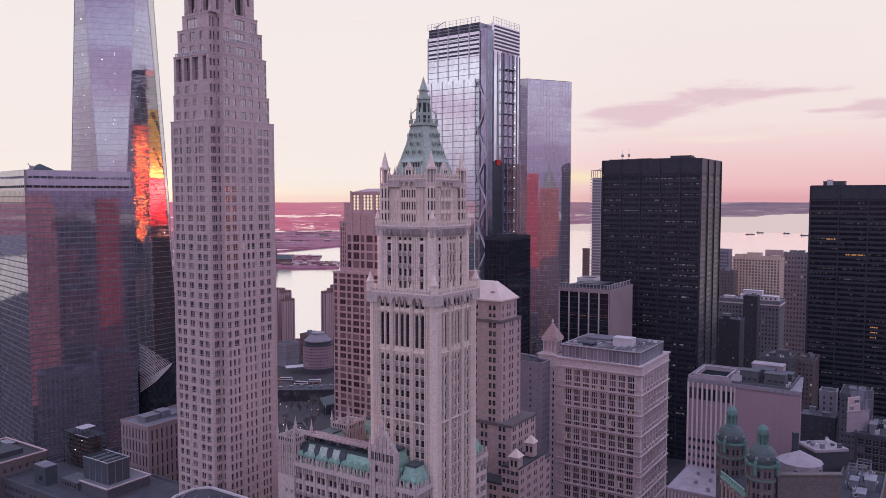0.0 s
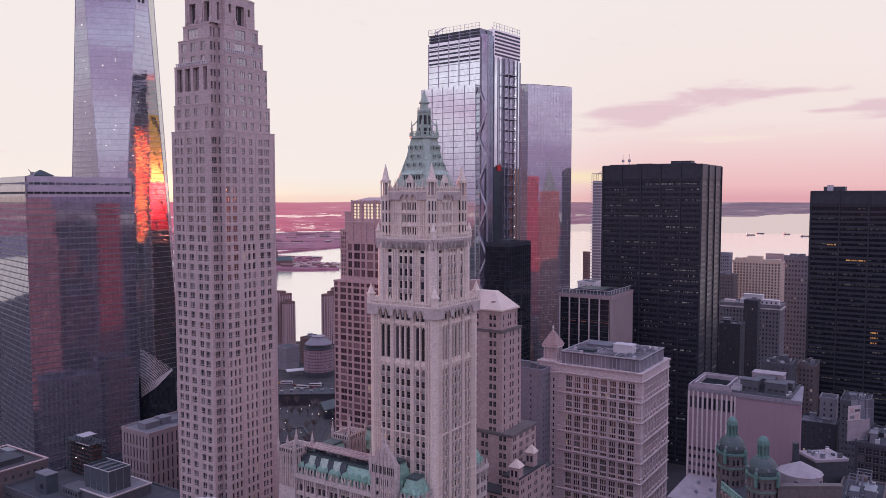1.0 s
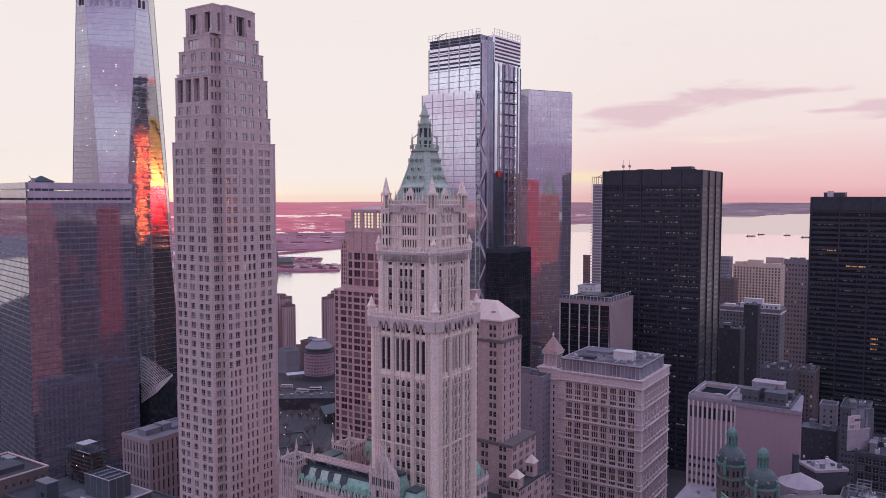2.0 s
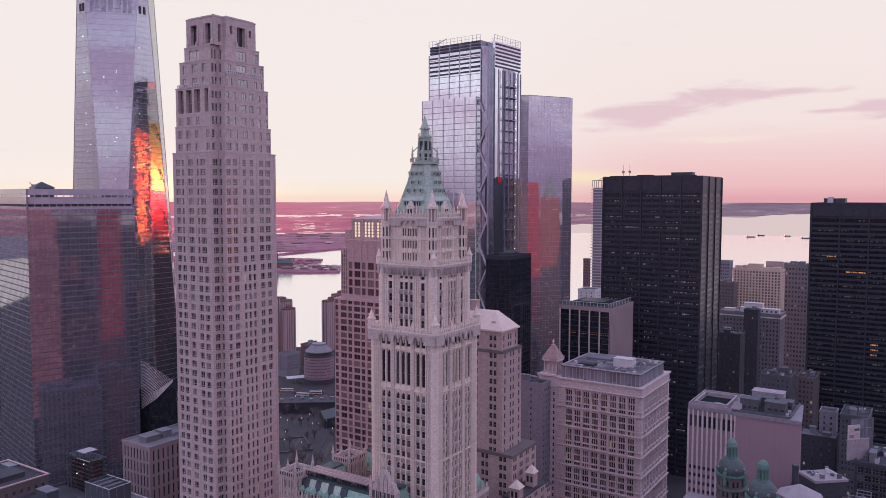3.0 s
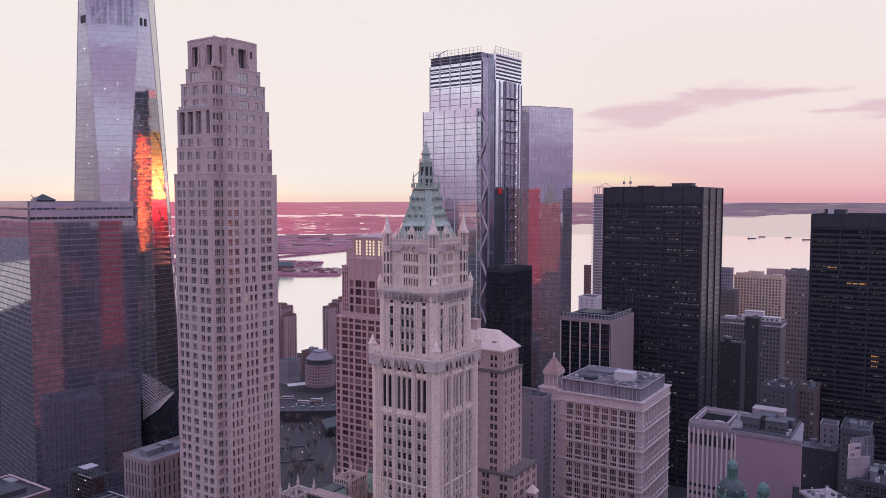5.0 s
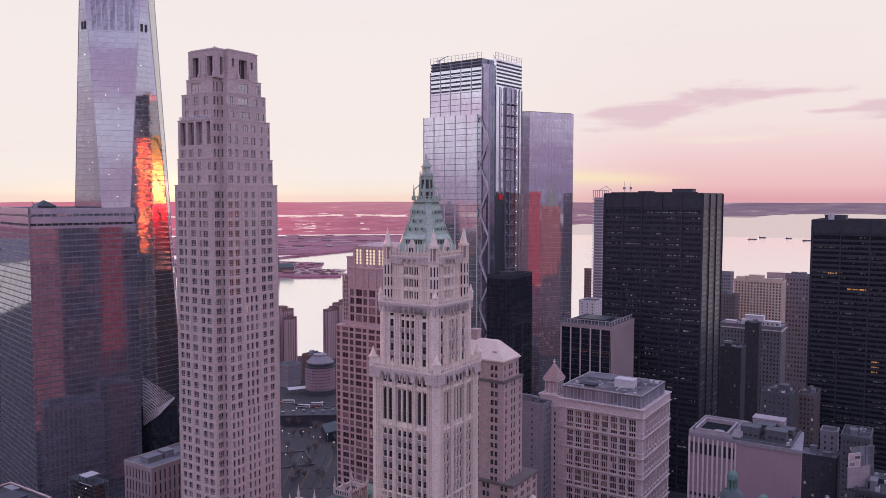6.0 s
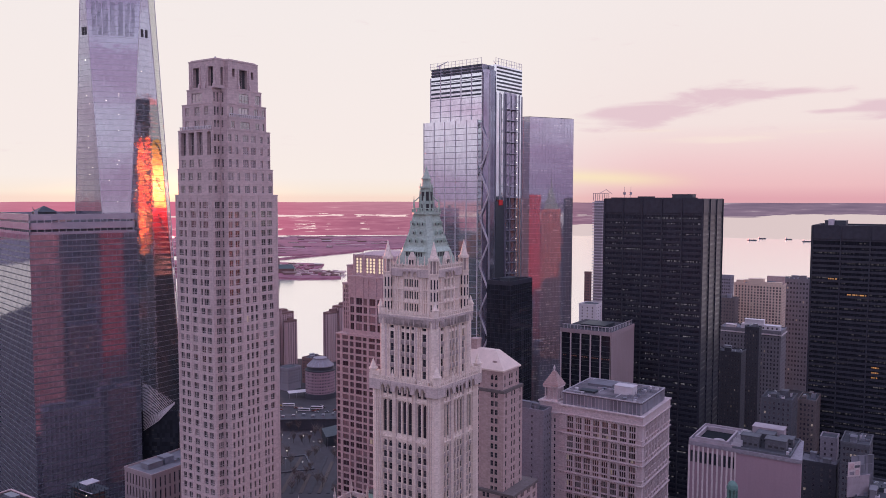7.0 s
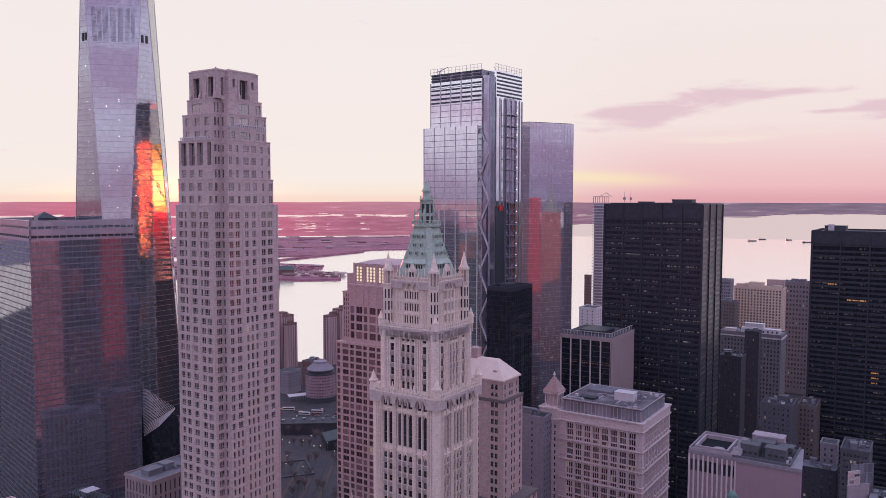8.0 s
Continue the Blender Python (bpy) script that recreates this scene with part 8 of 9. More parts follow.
office("office_building", 203.5, 340.0, 17, 34, 91.0, M_DARKSTONE, "dark office block with a glazed flank", 5, 10, 3.7, 2.7, 2.9, 57, 0.05, 49, M_ROOF, 81)
office("office_building", 214.0, 420.0, 16, 14, 46.0, M_GREY, "low grey brick block", 4, 4, 3.8, 1.3, 1.9, 57, 0.03, 40, None, 82)
terrace, ht = office("office_building", 163.0, 282.0, 16, 40, 84.0, M_TAN_DARK, "dark brick roof terrace with plant frames", 5, 10, 3.7, 1.3, 1.9, 57, 0.02, 60, M_ROOF, 83)
office("office_building", 62.0, 480.0, 30, 12, 95.0, M_GREYBLUE, "plain grey-brown slab beside the granite wing", 2, 3, 4.0, 1.1, 1.6, 57, 0.05, 60, None, 85)
tank(terrace, 30, 8, ht, 1.7, 3.2)


def roof_unit(x, y, z, w, d, h, mat, label):
    u = thing("rooftop_unit", x, y, z, 57, label, "rooftop unit", "rooftop units")
    g = Geo()
    g.box(0, 0, 0.25, w, d, h)
    g.box(0.1, 0.1, 0, w - 0.1, d - 0.1, 0.25)
    part("casing", g, mat, u)
    g = Geo()
    if w > 1.6:
        g.prism(disc(w / 2, d / 2, min(w, d) * 0.34, 10), h, h + 0.35)
    else:
        g.tube((w / 2, d / 2, h), (w / 2, d / 2, h + 1.2), 0.16, 0.16, 6)
    part("fan" if w > 1.6 else "flue", g, M_METAL_DARK, u)


rnd = random.Random(29)
for bx, by, A, B, top, n in ((203.5, 340.0, 17, 34, 91.0, 10), (262.5, 470.0, 16, 26, 76.5, 6), (163.0, 282.0, 16, 40, 84.0, 9), (254.6, 560.0, 21, 24, 81.0, 5), (346.0, 790.0, 61, 30, 92.0, 6)):
    for k in range(n):
        lx, ly = rnd.uniform(1, B - 4), rnd.uniform(1, A - 3)
        w, d, h = rnd.uniform(0.9, 3.2), rnd.uniform(0.9, 2.6), rnd.uniform(0.9, 2.6)
        roof_unit(bx + lx * 0.545 - ly * 0.839, by + lx * 0.839 + ly * 0.545, top, w, d, h, rnd.choice((M_STEEL, M_STEEL_PALE, M_WHITE, M_METAL_DARK)), "grey metal air-handling unit on a dark roof")
# two towers farther to the right, which the lilac glass mirrors
spired, _ = office("old_skyscraper", 513.0, 351.7, 28, 28, 212.0, M_ORANGE, "old brick skyscraper with green copper pyramid", 10, 10, 3.8, 1.6, 2.0, 57, 0.0, 0, M_COPPER, 86, kit=False)
g = Geo()
g.prism(rect(3, 3, 25, 25), 218, 249, 0, rect(12.5, 12.5, 15.5, 15.5))
g.prism(disc(14, 14, 1.4, 8), 249, 267, 0, disc(14, 14, 0.1, 8))
part("pyramid_roof", g, M_COPPER, spired, "steep green copper pyramid")
office("office_tower", 490.0, 341.0, 20, 20, 233.0, M_NETTING, "slab tower wrapped in red building net", 8, 8, 3.8, 1.6, 1.4, 57, 0.0, 0, M_ROOF, 87, kit=False)
# out-of-view tower, added to keep sky light off the low roofs on the right
office("steel_skyscraper", 246.0, 126.0, 32, 44, 262.0, M_STEEL, "tall rippled steel tower off to one side", 10, 14, 3.6, 1.6, 1.9, 57, 0.0, 0, M_ROOF, 88, kit=False)
# a brick tower added out of sight, for the red column the broad glass block mirrors
brick_tower, _ = office("office_tower", -8.0, 425.0, 20, 20, 197.0, M_BRICKRED, "added red-brown brick tower hidden behind the gothic one", 7, 7, 3.8, 1.5, 1.9, 57, 0.0, 0, M_ROOF, 89, kit=False)
# dark sleeve added to end the mirrored red lower down
g = Geo()
g.box(-6, -6, 0, 26, 26, 52)
part("plinth", g, M_DARKSTONE, brick_tower)
# a tower added unseen behind the drone, for the fiery strip that shows twice mirrored
def fire_reflector():
    root = thing("fire_reflector", 138.0, -179.5, GROUND, 194.5, "added unseen tower with gold and red glass, only there to be mirrored", "skyscraper")
    g = Geo()
    g.box(0.3, 0.3, 0, 33.7, 29.7, 120)
    part("lower_storeys", g, M_BLACKGLASS, root)
    curtain(root, rect(4, 0, 34, 30), 120, 347, 4.0, M_FIRE_TINT, M_METAL_DARK, M_METAL_DARK, 5.0, 1.1, 0.5, 0.9, 0.4, (0,))
    g = Geo()
    g.box(4, 0, 347.05, 34, 30, 425)
    part("upper_storeys", g, M_BLACKGLASS, root)
    # zigzag steel added up the front for the mirrored lattice, between dark side piers
    for x in (6.5, 31.5):
        g = Geo()
        g.box(x - 2.4, -1.2, 0, x + 2.4, -0.6, 347)
        part("side_pier", g, M_BROWN, root)
    bays = [(13.0, 26.0), (26.0, 15.0), (15.0, 25.0), (25.0, 13.0)]
    for k in range(26):
        a, b = bays[k % 4]
        z = 20 + 12.5 * k
        g = Geo()
        g.tube((a, -2.0, z), (b, -2.0, z + 12.5), 1.15, 1.15, 4)
        if k % 3 == 1:
            g.box(min(a, b) - 1, -2.6, z + 11.4, max(a, b) + 1, -1.4, z + 13.2)
        part("mast_brace", g, M_STEEL_PALE if k < 9 else M_METAL_DARK, root)


fire_reflector()
# roof sign: a poster over a rendered screen wall, with a glazed frame behind
bb = thing("roof_sign_panel", 187.0, 352.0, 91.0, 14, "faded roof poster on a pale screen wall", "sign")
g = Geo()
g.box(0, 0, 0, 12.0, 0.5, 9.4)
g.box(-0.3, -0.1, 9.4, 12.3, 0.6, 9.8)
part("screen_wall", g, M_WEATHERED, bb)
g = Geo()
g.box(-0.2, -0.3, 9.8, 6.4, 0.0, 16.6)
part("panel", g, M_PALE, bb)
for k in range(4):
    g = Geo()
    g.box(0.2 + 2.0 * k, 0.0, 9.0, 0.45 + 2.0 * k, 0.3, 16.4)
    part("bracket", g, M_METAL_DARK, bb)
for k, (a0, a1, b0, b1) in enumerate(((0.4, 2.8, 13.2, 16.0), (3.2, 6.0, 13.8, 15.0), (0.6, 3.2, 10.6, 12.2), (3.8, 5.8, 10.4, 12.8))):
    g = Geo()
    g.box(a0, -0.36, b0, a1, -0.3, b1)
    part("artwork", g, (M_ROSE, M_GREY, M_GREYBLUE, M_ROSE)[k], bb)
gf = thing("glazed_roof_frame", 190.5, 356.0, 91.0, 14, "tall grey glazed steel frame on a roof", "roof structure")
for x in (0, 4.0, 8.0, 12.4):
    g = Geo()
    g.box(x - 0.15, -0.15, 0, x + 0.15, 0.15, 18.2)
    part("post", g, M_STEEL, gf)
for z in (9.0, 13.5, 18.0):
    g = Geo()
    g.box(-0.1, -0.12, z, 12.5, 0.12, z + 0.25)
    part("rail", g, M_STEEL, gf)
g = Geo()
g.box(0.1, 0.15, 0, 12.3, 0.25, 17.9)
part("glazing", g, M_GREYGLASS, gf)
# long low pale-roofed block with a dark flank below the brick ones
lw = thing("roof_hall", 158.2, 322.0, GROUND, 8, "low hall with a pale cluttered roof and dark flank", "building")
g = Geo()
g.box(0, 0, 0, 14.5, 12, 96.5)
part("wall", g, M_DARKSTONE, lw)
g = Geo()
g.box(-0.4, -0.4, 96.5, 14.9, 12.4, 97.6)
part("roof", g, M_WEATHERED, lw, "pale weathered flat roof")
rnd = random.Random(77)
for k in range(9):
    x, y = rnd.uniform(0.5, 12.5), rnd.uniform(0.5, 10.5)
    roof_box(lw, x, y, 97.6, x + rnd.uniform(0.8, 2.0), y + rnd.uniform(0.6, 1.4), rnd.uniform(0.5, 1.8), rnd.choice((M_STEEL, M_WHITE, M_METAL_DARK, M_GREY)), "air_unit", 0.05)
# steel plant frames on the near roof
for k, (x, y) in enumerate(((164.5, 298.0), (171.0, 303.5))):
    fr = thing("plant_frame", x, y, 84.2, 57, "grey steel frame round rooftop plant", "plant frame", "rooftop plant")
    for i in (0, 4, 8):
        for j in (0, 5):
            g = Geo()
            g.box(i - 0.15, j - 0.15, 0, i + 0.15, j + 0.15, 7.8)
            part("post", g, M_STEEL, fr)
        g = Geo()
        g.box(i - 0.12, -0.2, 7.8, i + 0.12, 5.2, 8.1)
        part("beam", g, M_STEEL, fr)
    for j in (0, 5):
        g = Geo()
        g.box(0.16, j - 0.1, 4.0, 7.84, j + 0.1, 4.2)
        part("rail", g, M_STEEL, fr)
    g = Geo()
    g.box(0.8, 0.8, 0, 7.2, 4.2, 3.4)
    part("chiller", g, M_STEEL, fr)

# tower under construction near the bay
def slab_tower():
    root = thing("unfinished_tower", 210.0, 1032.0, GROUND, 57, "slim unfinished tower of bare white floor slabs", "skyscraper")
    top = 226 - GROUND
    g = Geo()
    g.box(2, 2, 0, 22, 13, top)
    part("core", g, M_GREYBLUE, root)
    me = Geo()
    me.box(0, 0, 0, 24, 15, 1.0)
    me = mesh_of("floor_slab", me, M_STEEL_PALE)
    z = 2.0
    while z < top:
        shared("floor_slab", me, root, 0, 0, z)
        z += 3.9
    me = Geo()
    me.box(-0.3, -0.3, top, 0.3, 0.3, top + 10)
    me = mesh_of("post", me, M_ROSE)
    for x in (1, 8, 16, 23):
        for y in (1, 14):
            shared("post", me, root, x, y, 0)
    g = Geo()
    g.box(0.7, 0.7, top + 9.4, 23.3, 14.3, top + 10)
    g.tube((6, 7, top + 10), (16, 2, top + 15), 0.5, 0.3)
    g.tube((16, 2, top + 15), (22, -4, top + 9), 0.4, 0.3)
    part("crane", g, M_ROSE, root)


slab_tower()
for x, y, A, B, z, m, lb in ((190, 1010, 8, 5, 132, M_BROWN, "narrow red-brown brick tower"), (176, 898, 21, 24, 104.5, M_WHITE, "small white banded block")):
    office("apartment_block", x, y, A, B, z, m, lb, 3, 4, 3.6, 1.5, 1.5, 57, 0.02, 40, None, int(x), kit=False)
office("apartment_block", 330.0, 1010.0, 16, 30, 105, M_BROWN, "brown apartment block by the water", 5, 8, 3.2, 1.3, 1.6, 57, 0.02, 60, None, 91, kit=False)

# brown riverside apartment towers with dark window strips
def strip_tower(x, y, A, B, top, label):
    root = thing("apartment_tower", x, y, GROUND, 57, label, "apartment tower")
    h = top - GROUND
    g = Geo()
    g.box(0.4, 0.4, 0, B - 0.4, A - 0.4, h)
    part("glazing", g, M_BLACKGLASS, root)
    me = Geo()
    me.box(-1.0, -0.5, 0, 1.0, 0.5, h)
    me = mesh_of("brick_pier", me, M_ROSE)
    n = max(2, round(A / 4.2))
    for i in range(n + 1):
        shared("brick_pier", me, root, 0.2, A * i / n, 0, math.pi / 2)
    n = max(2, round(B / 4.2))
    for i in range(n + 1):
        shared("brick_pier", me, root, B * i / n, 0.2, 0)
    me = Geo()
    me.box(0.15, 0.15, -0.5, B - 0.15, A - 0.15, 0.5)
    me = mesh_of("spandrel", me, M_ROSE)
    z = 3.0
    while z < h:
        shared("spandrel", me, root, 0, 0, z)
        z += 2.95
    g = Geo()
    g.box(-0.4, -0.4, h, B + 0.4, A + 0.4, h + 2.4)
    g.box(B * 0.2, A * 0.2, h + 2.4, B * 0.7, A * 0.7, h + 6)
    part("roof", g, M_BROWN, root)


strip_tower(-228, 1075, 22, 22, 66, "brown brick riverside apartment tower with stepped top")
strip_tower(-219, 1066, 6, 18, 56, "brown brick riverside apartment wing")
strip_tower(-238, 1060, 14, 16, 72, "brown brick riverside apartment tower with dark strips")
strip_tower(-164, 1085, 10, 40, 65, "brown brick apartment slab by the water")
strip_tower(-150, 1100, 14, 40, 72, "taller brown brick apartment slab by the water")

# round office building with a shallow copper dome
def round_building():
    root = thing("round_building", -147.5, 905.0, GROUND - 6.5, 0, "round mauve stone building with shallow grey-green dome", "building")
    F = Facades(root, M_PANE, M_FRAME, M_PINKWALL)
    ring = disc(0, 0, 17.5, 28)
    F.ring(ring, 0, 38, lambda i, L: spaced(L, 2, 0.95, 0.3, L - 0.3), floors(4, 37, 3.6, 1.5, 1.0), rec=0.25, lights=1, near=range(14, 28))
    F.done(M_PINKWALL)
    F.windows(200, 0.02, 95)
    g = Geo()
    g.prism(disc(0, 0, 18.0, 28), 38, 39.2)
    g.prism(disc(0, 0, 15.0, 28), 39.2, 43)
    part("drum", g, M_DARKSTONE, root)
    g = Geo()
    g.prism(disc(0, 0, 16, 28), 43, 44)
    g.prism(disc(0, 0, 15.5, 16), 44, 51, 0, disc(0, 0, 8.0, 16))
    g.prism(disc(0, 0, 8.4, 16), 51, 52.4)
    part("dome", g, M_GREYBLUE, root, "ribbed grey-green dome")
    for k in range(16):
        g = Geo()
        a = k * math.tau / 16
        g.tube((15.5 * math.cos(a), 15.5 * math.sin(a), 44), (8.0 * math.cos(a), 8.0 * math.sin(a), 51.2), 0.25, 0.2, 4)
        part("dome_rib", g, M_STEEL, root)
    g = Geo()
    g.prism(disc(0, 0, 20, 28), 0, 12)
    part("base", g, M_DARKSTONE, root)


round_building()
office("office_building", -190.0, 925.0, 18, 22, 22, M_GREYBLUE, "low grey stone block beside the round building", 6, 7, 3.6, 1.3, 1.7, 57, 0.03, 60, None, 96, kit=False)
office("office_building", -166.0, 960.0, 18, 20, 27, M_BROWN, "low brown waterfront block", 7, 9, 3.6, 1.4, 1.7, 57, 0.03, 60, None, 97)

# ---- foreground roofs on the left ----
office("civic_building", -178.3, 460.0, 27.0, 44.0, 60.4, M_MAUVE, "rose-tan art-deco block with tall window slots", 8, 12, 8.0, 1.1, 6.4, 57, 0.0, 90, M_ROOF_PALE, 101, 1, 0.5)
# dark block hidden from the front, added to darken what the glass mirrors
office("civic_building", -170.0, 506.0, 8.0, 26.0, 72.0, M_DARKSTONE, "dark stone block added unseen beside the art-deco one", 2, 6, 8.0, 1.1, 6.4, 57, 0.0, 0, M_ROOF, 103, 1, 0.5, kit=False)
office("civic_building", -150.0, 492.0, 22.0, 26.0, 69.5, M_MAUVE, "rear wing of the rose-tan art-deco block", 7, 6, 8.0, 1.1, 6.4, 57, 0.0, 60, M_ROOF_PALE, 102, 1, 0.5)
rimmed, hz = office("office_building", -231.9, 368.8, 40.0, 40.0, 64.6, M_TAN_DARK, "low dark block with a rimmed dark roof", 10, 10, 4.0, 1.5, 2.0, 57, 0.0, 60, M_ROOF_DARK, 103, kit=False)
roof_box(rimmed, 18, 10, hz, 33, 24, 2.4, M_ROOF)
g = Geo()
for a in (rect(-0.5, -0.5, 40.5, 0.6), rect(-0.5, 39.4, 40.5, 40.5), rect(-0.5, 0.6, 0.6, 39.4), rect(39.4, 0.6, 40.5, 39.4)):
    g.prism(a, hz + 1.0, hz + 1.5)
part("coping", g, M_ROSE, rimmed)
roof_box(rimmed, 6, 4, hz, 12, 20, 1.4, M_METAL_DARK)
roof_box(rimmed, 34, 27, hz, 38, 36, 1.2, M_STEEL, "air_unit")
rootL, hL = office("office_building", -137.0, 327.3, 102.0, 44.0, 57.5, M_GREY, "grey office block with rooftop plant", 30, 12, 3.9, 1.9, 1.8, 57, 0.0, 88, M_ROOF, 104, kit=False)


def rooftop_left():
    """Plant on the grey roof: a panelled cooling house on a podium, a shed, a dark scaffold."""
    pod = thing("roof_podium", -158.0, 356.0, 57.5, 57, "grey rendered roof podium", "roof structure")
    g = Geo()
    g.box(0, 0, 0, 23.5, 22, 4.2)
    part("wall", g, M_GREY, pod)
    g = Geo()
    g.box(-0.3, -0.3, 4.2, 23.8, 22.3, 4.6)
    part("roof", g, M_ROOF_PALE, pod)
    g = Geo()
    for a in (rect(-0.4, -0.4, 23.9, 0.3), rect(-0.4, 0.3, 0.3, 22.4), rect(23.2, 0.3, 23.9, 22.4)):
        g.prism(a, 4.6, 5.1)
    part("kerb", g, M_PALE, pod)
    ct = thing("cooling_tower", -160.2, 361.9, 62.1, 57, "slate-blue panelled cooling house with open louvred top", "cooling tower")
    w, d, h = 12.0, 19.5, 10.6
    for b in ((0, 0, 0, w, 0.3, h), (0, 0.3, 0, 0.3, d, h), (w - 0.3, 0.3, 0, w, d, h), (0.3, d - 0.3, 0, w - 0.3, d, h)):
        g = Geo()
        g.box(*b)
        part("panel", g, M_SLATEBLUE, ct)
    g = Geo()
    g.box(0.3, 0.3, 0, w - 0.3, d - 0.3, h - 1.8)
    part("plant", g, M_DARK_GAP, ct)
    for k in range(7):
        g = Geo()
        y = 1.2 + 2.5 * k
        g.solid([(0.3, y, h - 1.4), (w - 0.3, y, h - 1.4), (w - 0.3, y + 1.7, h - 0.9), (0.3, y + 1.7, h - 0.9)], [(0.3, y, h - 1.2), (w - 0.3, y, h - 1.2), (w - 0.3, y + 1.7, h - 0.7), (0.3, y + 1.7, h - 0.7)])
        part("roof_slat", g, M_SLATEBLUE if k % 3 else M_METAL_DARK, ct)
    for k in range(3):
        g = Geo()
        g.box(0.3, 4.6 + 5.0 * k, h - 0.6, w - 0.3, 5.1 + 5.0 * k, h - 0.1)
        part("roof_beam", g, M_STEEL, ct)
    for k in range(5):
        g = Geo()
        g.box(-0.12, 4.8 * k, 0, 0.0, 0.3 + 4.8 * k, h)
        part("panel_joint", g, M_STEEL, ct)
    for k in range(4):
        g = Geo()
        g.box(3.9 * k, -0.12, 0, 0.3 + 3.9 * k, 0, h)
        part("panel_joint", g, M_STEEL, ct)
    g = Geo()
    for a in (rect(-0.15, -0.15, w + 0.15, 0.3), rect(-0.15, 0.3, 0.3, d), rect(w - 0.3, 0.3, w + 0.15, d)):
        g.prism(a, h, h + 0.25)
    part("top_rail", g, M_STEEL_PALE, ct)
    sh = thing("roof_shed", -195.6, 372.7, 57.5, 57, "slate-blue roof shed with a small window", "shed")
    g = Geo()
    g.box(0, 0, 0, 6, 10, 9.2)
    part("wall", g, M_SLATEBLUE, sh)
    g = Geo()
    g.box(-0.2, -0.2, 9.2, 6.2, 10.2, 9.6)
    part("roof", g, M_ROOF_PALE, sh)
    g = Geo()
    g.box(-0.06, 3.0, 2.2, 0.0, 5.6, 4.4)
    part("window", g, M_PANE, sh)
    # low parapet stretches and an upstand with windows on the same roof
    up_ = thing("roof_upstand", -177.0, 366.5, 57.5, 57, "low grey roof storey with small windows", "roof structure")
    g = Geo()
    g.box(0, 0, 0, 9, 14, 3.6)
    g.box(-0.3, -0.3, 3.6, 9.3, 14.3, 4.0)
    part("wall", g, M_GREY, up_)
    for k in range(6):
        g = Geo()
        g.box(-0.06, 1.2 + 2.1 * k, 1.0, 0.0, 2.5 + 2.1 * k, 2.6)
        part("window", g, M_PANE, up_)
    sc = thing("scaffold", -183.0, 394.0, 57.5, 57, "dark scaffolded structure with two pale canopies", "scaffold")
    me = Geo()
    me.box(-0.13, -0.13, 0, 0.13, 0.13, 19)
    me = mesh_of("standard", me, M_METAL_DARK)
    for i in range(4):
        for j in range(9):
            shared("standard", me, sc, 3.0 * i, 3.0 * j, 0)
    me = Geo()
    me.box(-0.2, -0.2, 0, 9.2, 24.2, 0.16)
    me = mesh_of("lift", me, M_METAL_DARK)
    for k in range(8):
        shared("lift", me, sc, 0, 0, 2.2 * (k + 1))
    for k in range(8):
        g = Geo()
        g.tube((-0.2, 3.0 * k, 2.2 * (k % 4)), (-0.2, 3.0 * k + 3.0, 2.2 * (k % 4) + 4.4), 0.09, 0.09, 4)
        part("brace", g, M_BROWN, sc)
    g = Geo()
    g.box(2, 2, 0, 7.4, 22, 16)
    part("core", g, M_BROWN, sc)
    for zz, y0, y1 in ((21.2, 5.5, 12.5), (17.4, 1.0, 12.5)):
        g = Geo()
        g.box(-0.6, y0, zz, 7.0, y1, zz + 0.3)
        part("canopy", g, M_STEEL_PALE, sc, "pale sheet canopy")
        for y in (y0 + 0.3, y1 - 0.5):
            g = Geo()
            g.box(-0.4, y, zz - 3.0, -0.2, y + 0.2, zz)
            part("canopy_post", g, M_METAL_DARK, sc)
    for k, (y, z) in enumerate(((6.5, 15.2), (13.0, 9.0))):
        g = Geo()
        g.box(-0.5, y, z, -0.1, y + 0.4, z + 0.3)
        part("work_light", g, M_LAMP, sc)


rooftop_left()
# dark rounded roof with a white rim just under the limestone tower
rr = thing("round_roof_building", -90.0, 280.0, GROUND, 0, "dark glass block with a white-rimmed angled roof", "building")
ringr = [(-16, -18), (20, -20), (17.5, 4.8), (-1.0, 17.0), (-7.0, 15.8), (-12, 8)]
g = Geo()
g.prism(ringr, 0, 90.6)
part("wall", g, M_BLACKGLASS, rr)
g = Geo()
for i in range(6):
    a, b = Vector(ringr[i]), Vector(ringr[(i + 1) % 6])
    g.along(a, b, -0.2, (b - a).length + 0.2, 90.6, 91.5, -0.7, 0.15)
part("rim", g, M_WHITE, rr)
g = Geo()
g.prism([(x * 0.93, y * 0.93) for x, y in ringr], 90.6, 90.9)
part("roof", g, M_ROOF_DARK, rr)
for k in range(5):
    g = Geo()
    g.box(-9 + 5 * k, -16, 90.9, -8.6 + 5 * k, 9 - 0.6 * k, 91.3)
    part("roof_beam", g, M_STEEL, rr)

# ---- the plaza and its surroundings ----
# hidden block, added to keep rosy walls out of the glass block's reflection
office("office_building", -116.0, 448.0, 24, 24, 118.0, M_DARKSTONE, "dark stone block added unseen behind the apartment tower", 7, 7, 3.9, 1.7, 2.2, 57, 0.03, 0, M_ROOF, 113, kit=False)
office("office_building", -176.0, 600.0, 22, 40, 44, M_DARKSTONE, "low dark block with a flat roof behind the tower", 6, 9, 4, 1.6, 2.2, 57, 0.05, 60, M_ROOF, 111)
hall = thing("low_hall", -170.0, 764.0, GROUND, 4, "long low dark flat-roofed hall by the avenue", "building")
g = Geo()
g.box(0, 0, 0, 66, 20, 11)
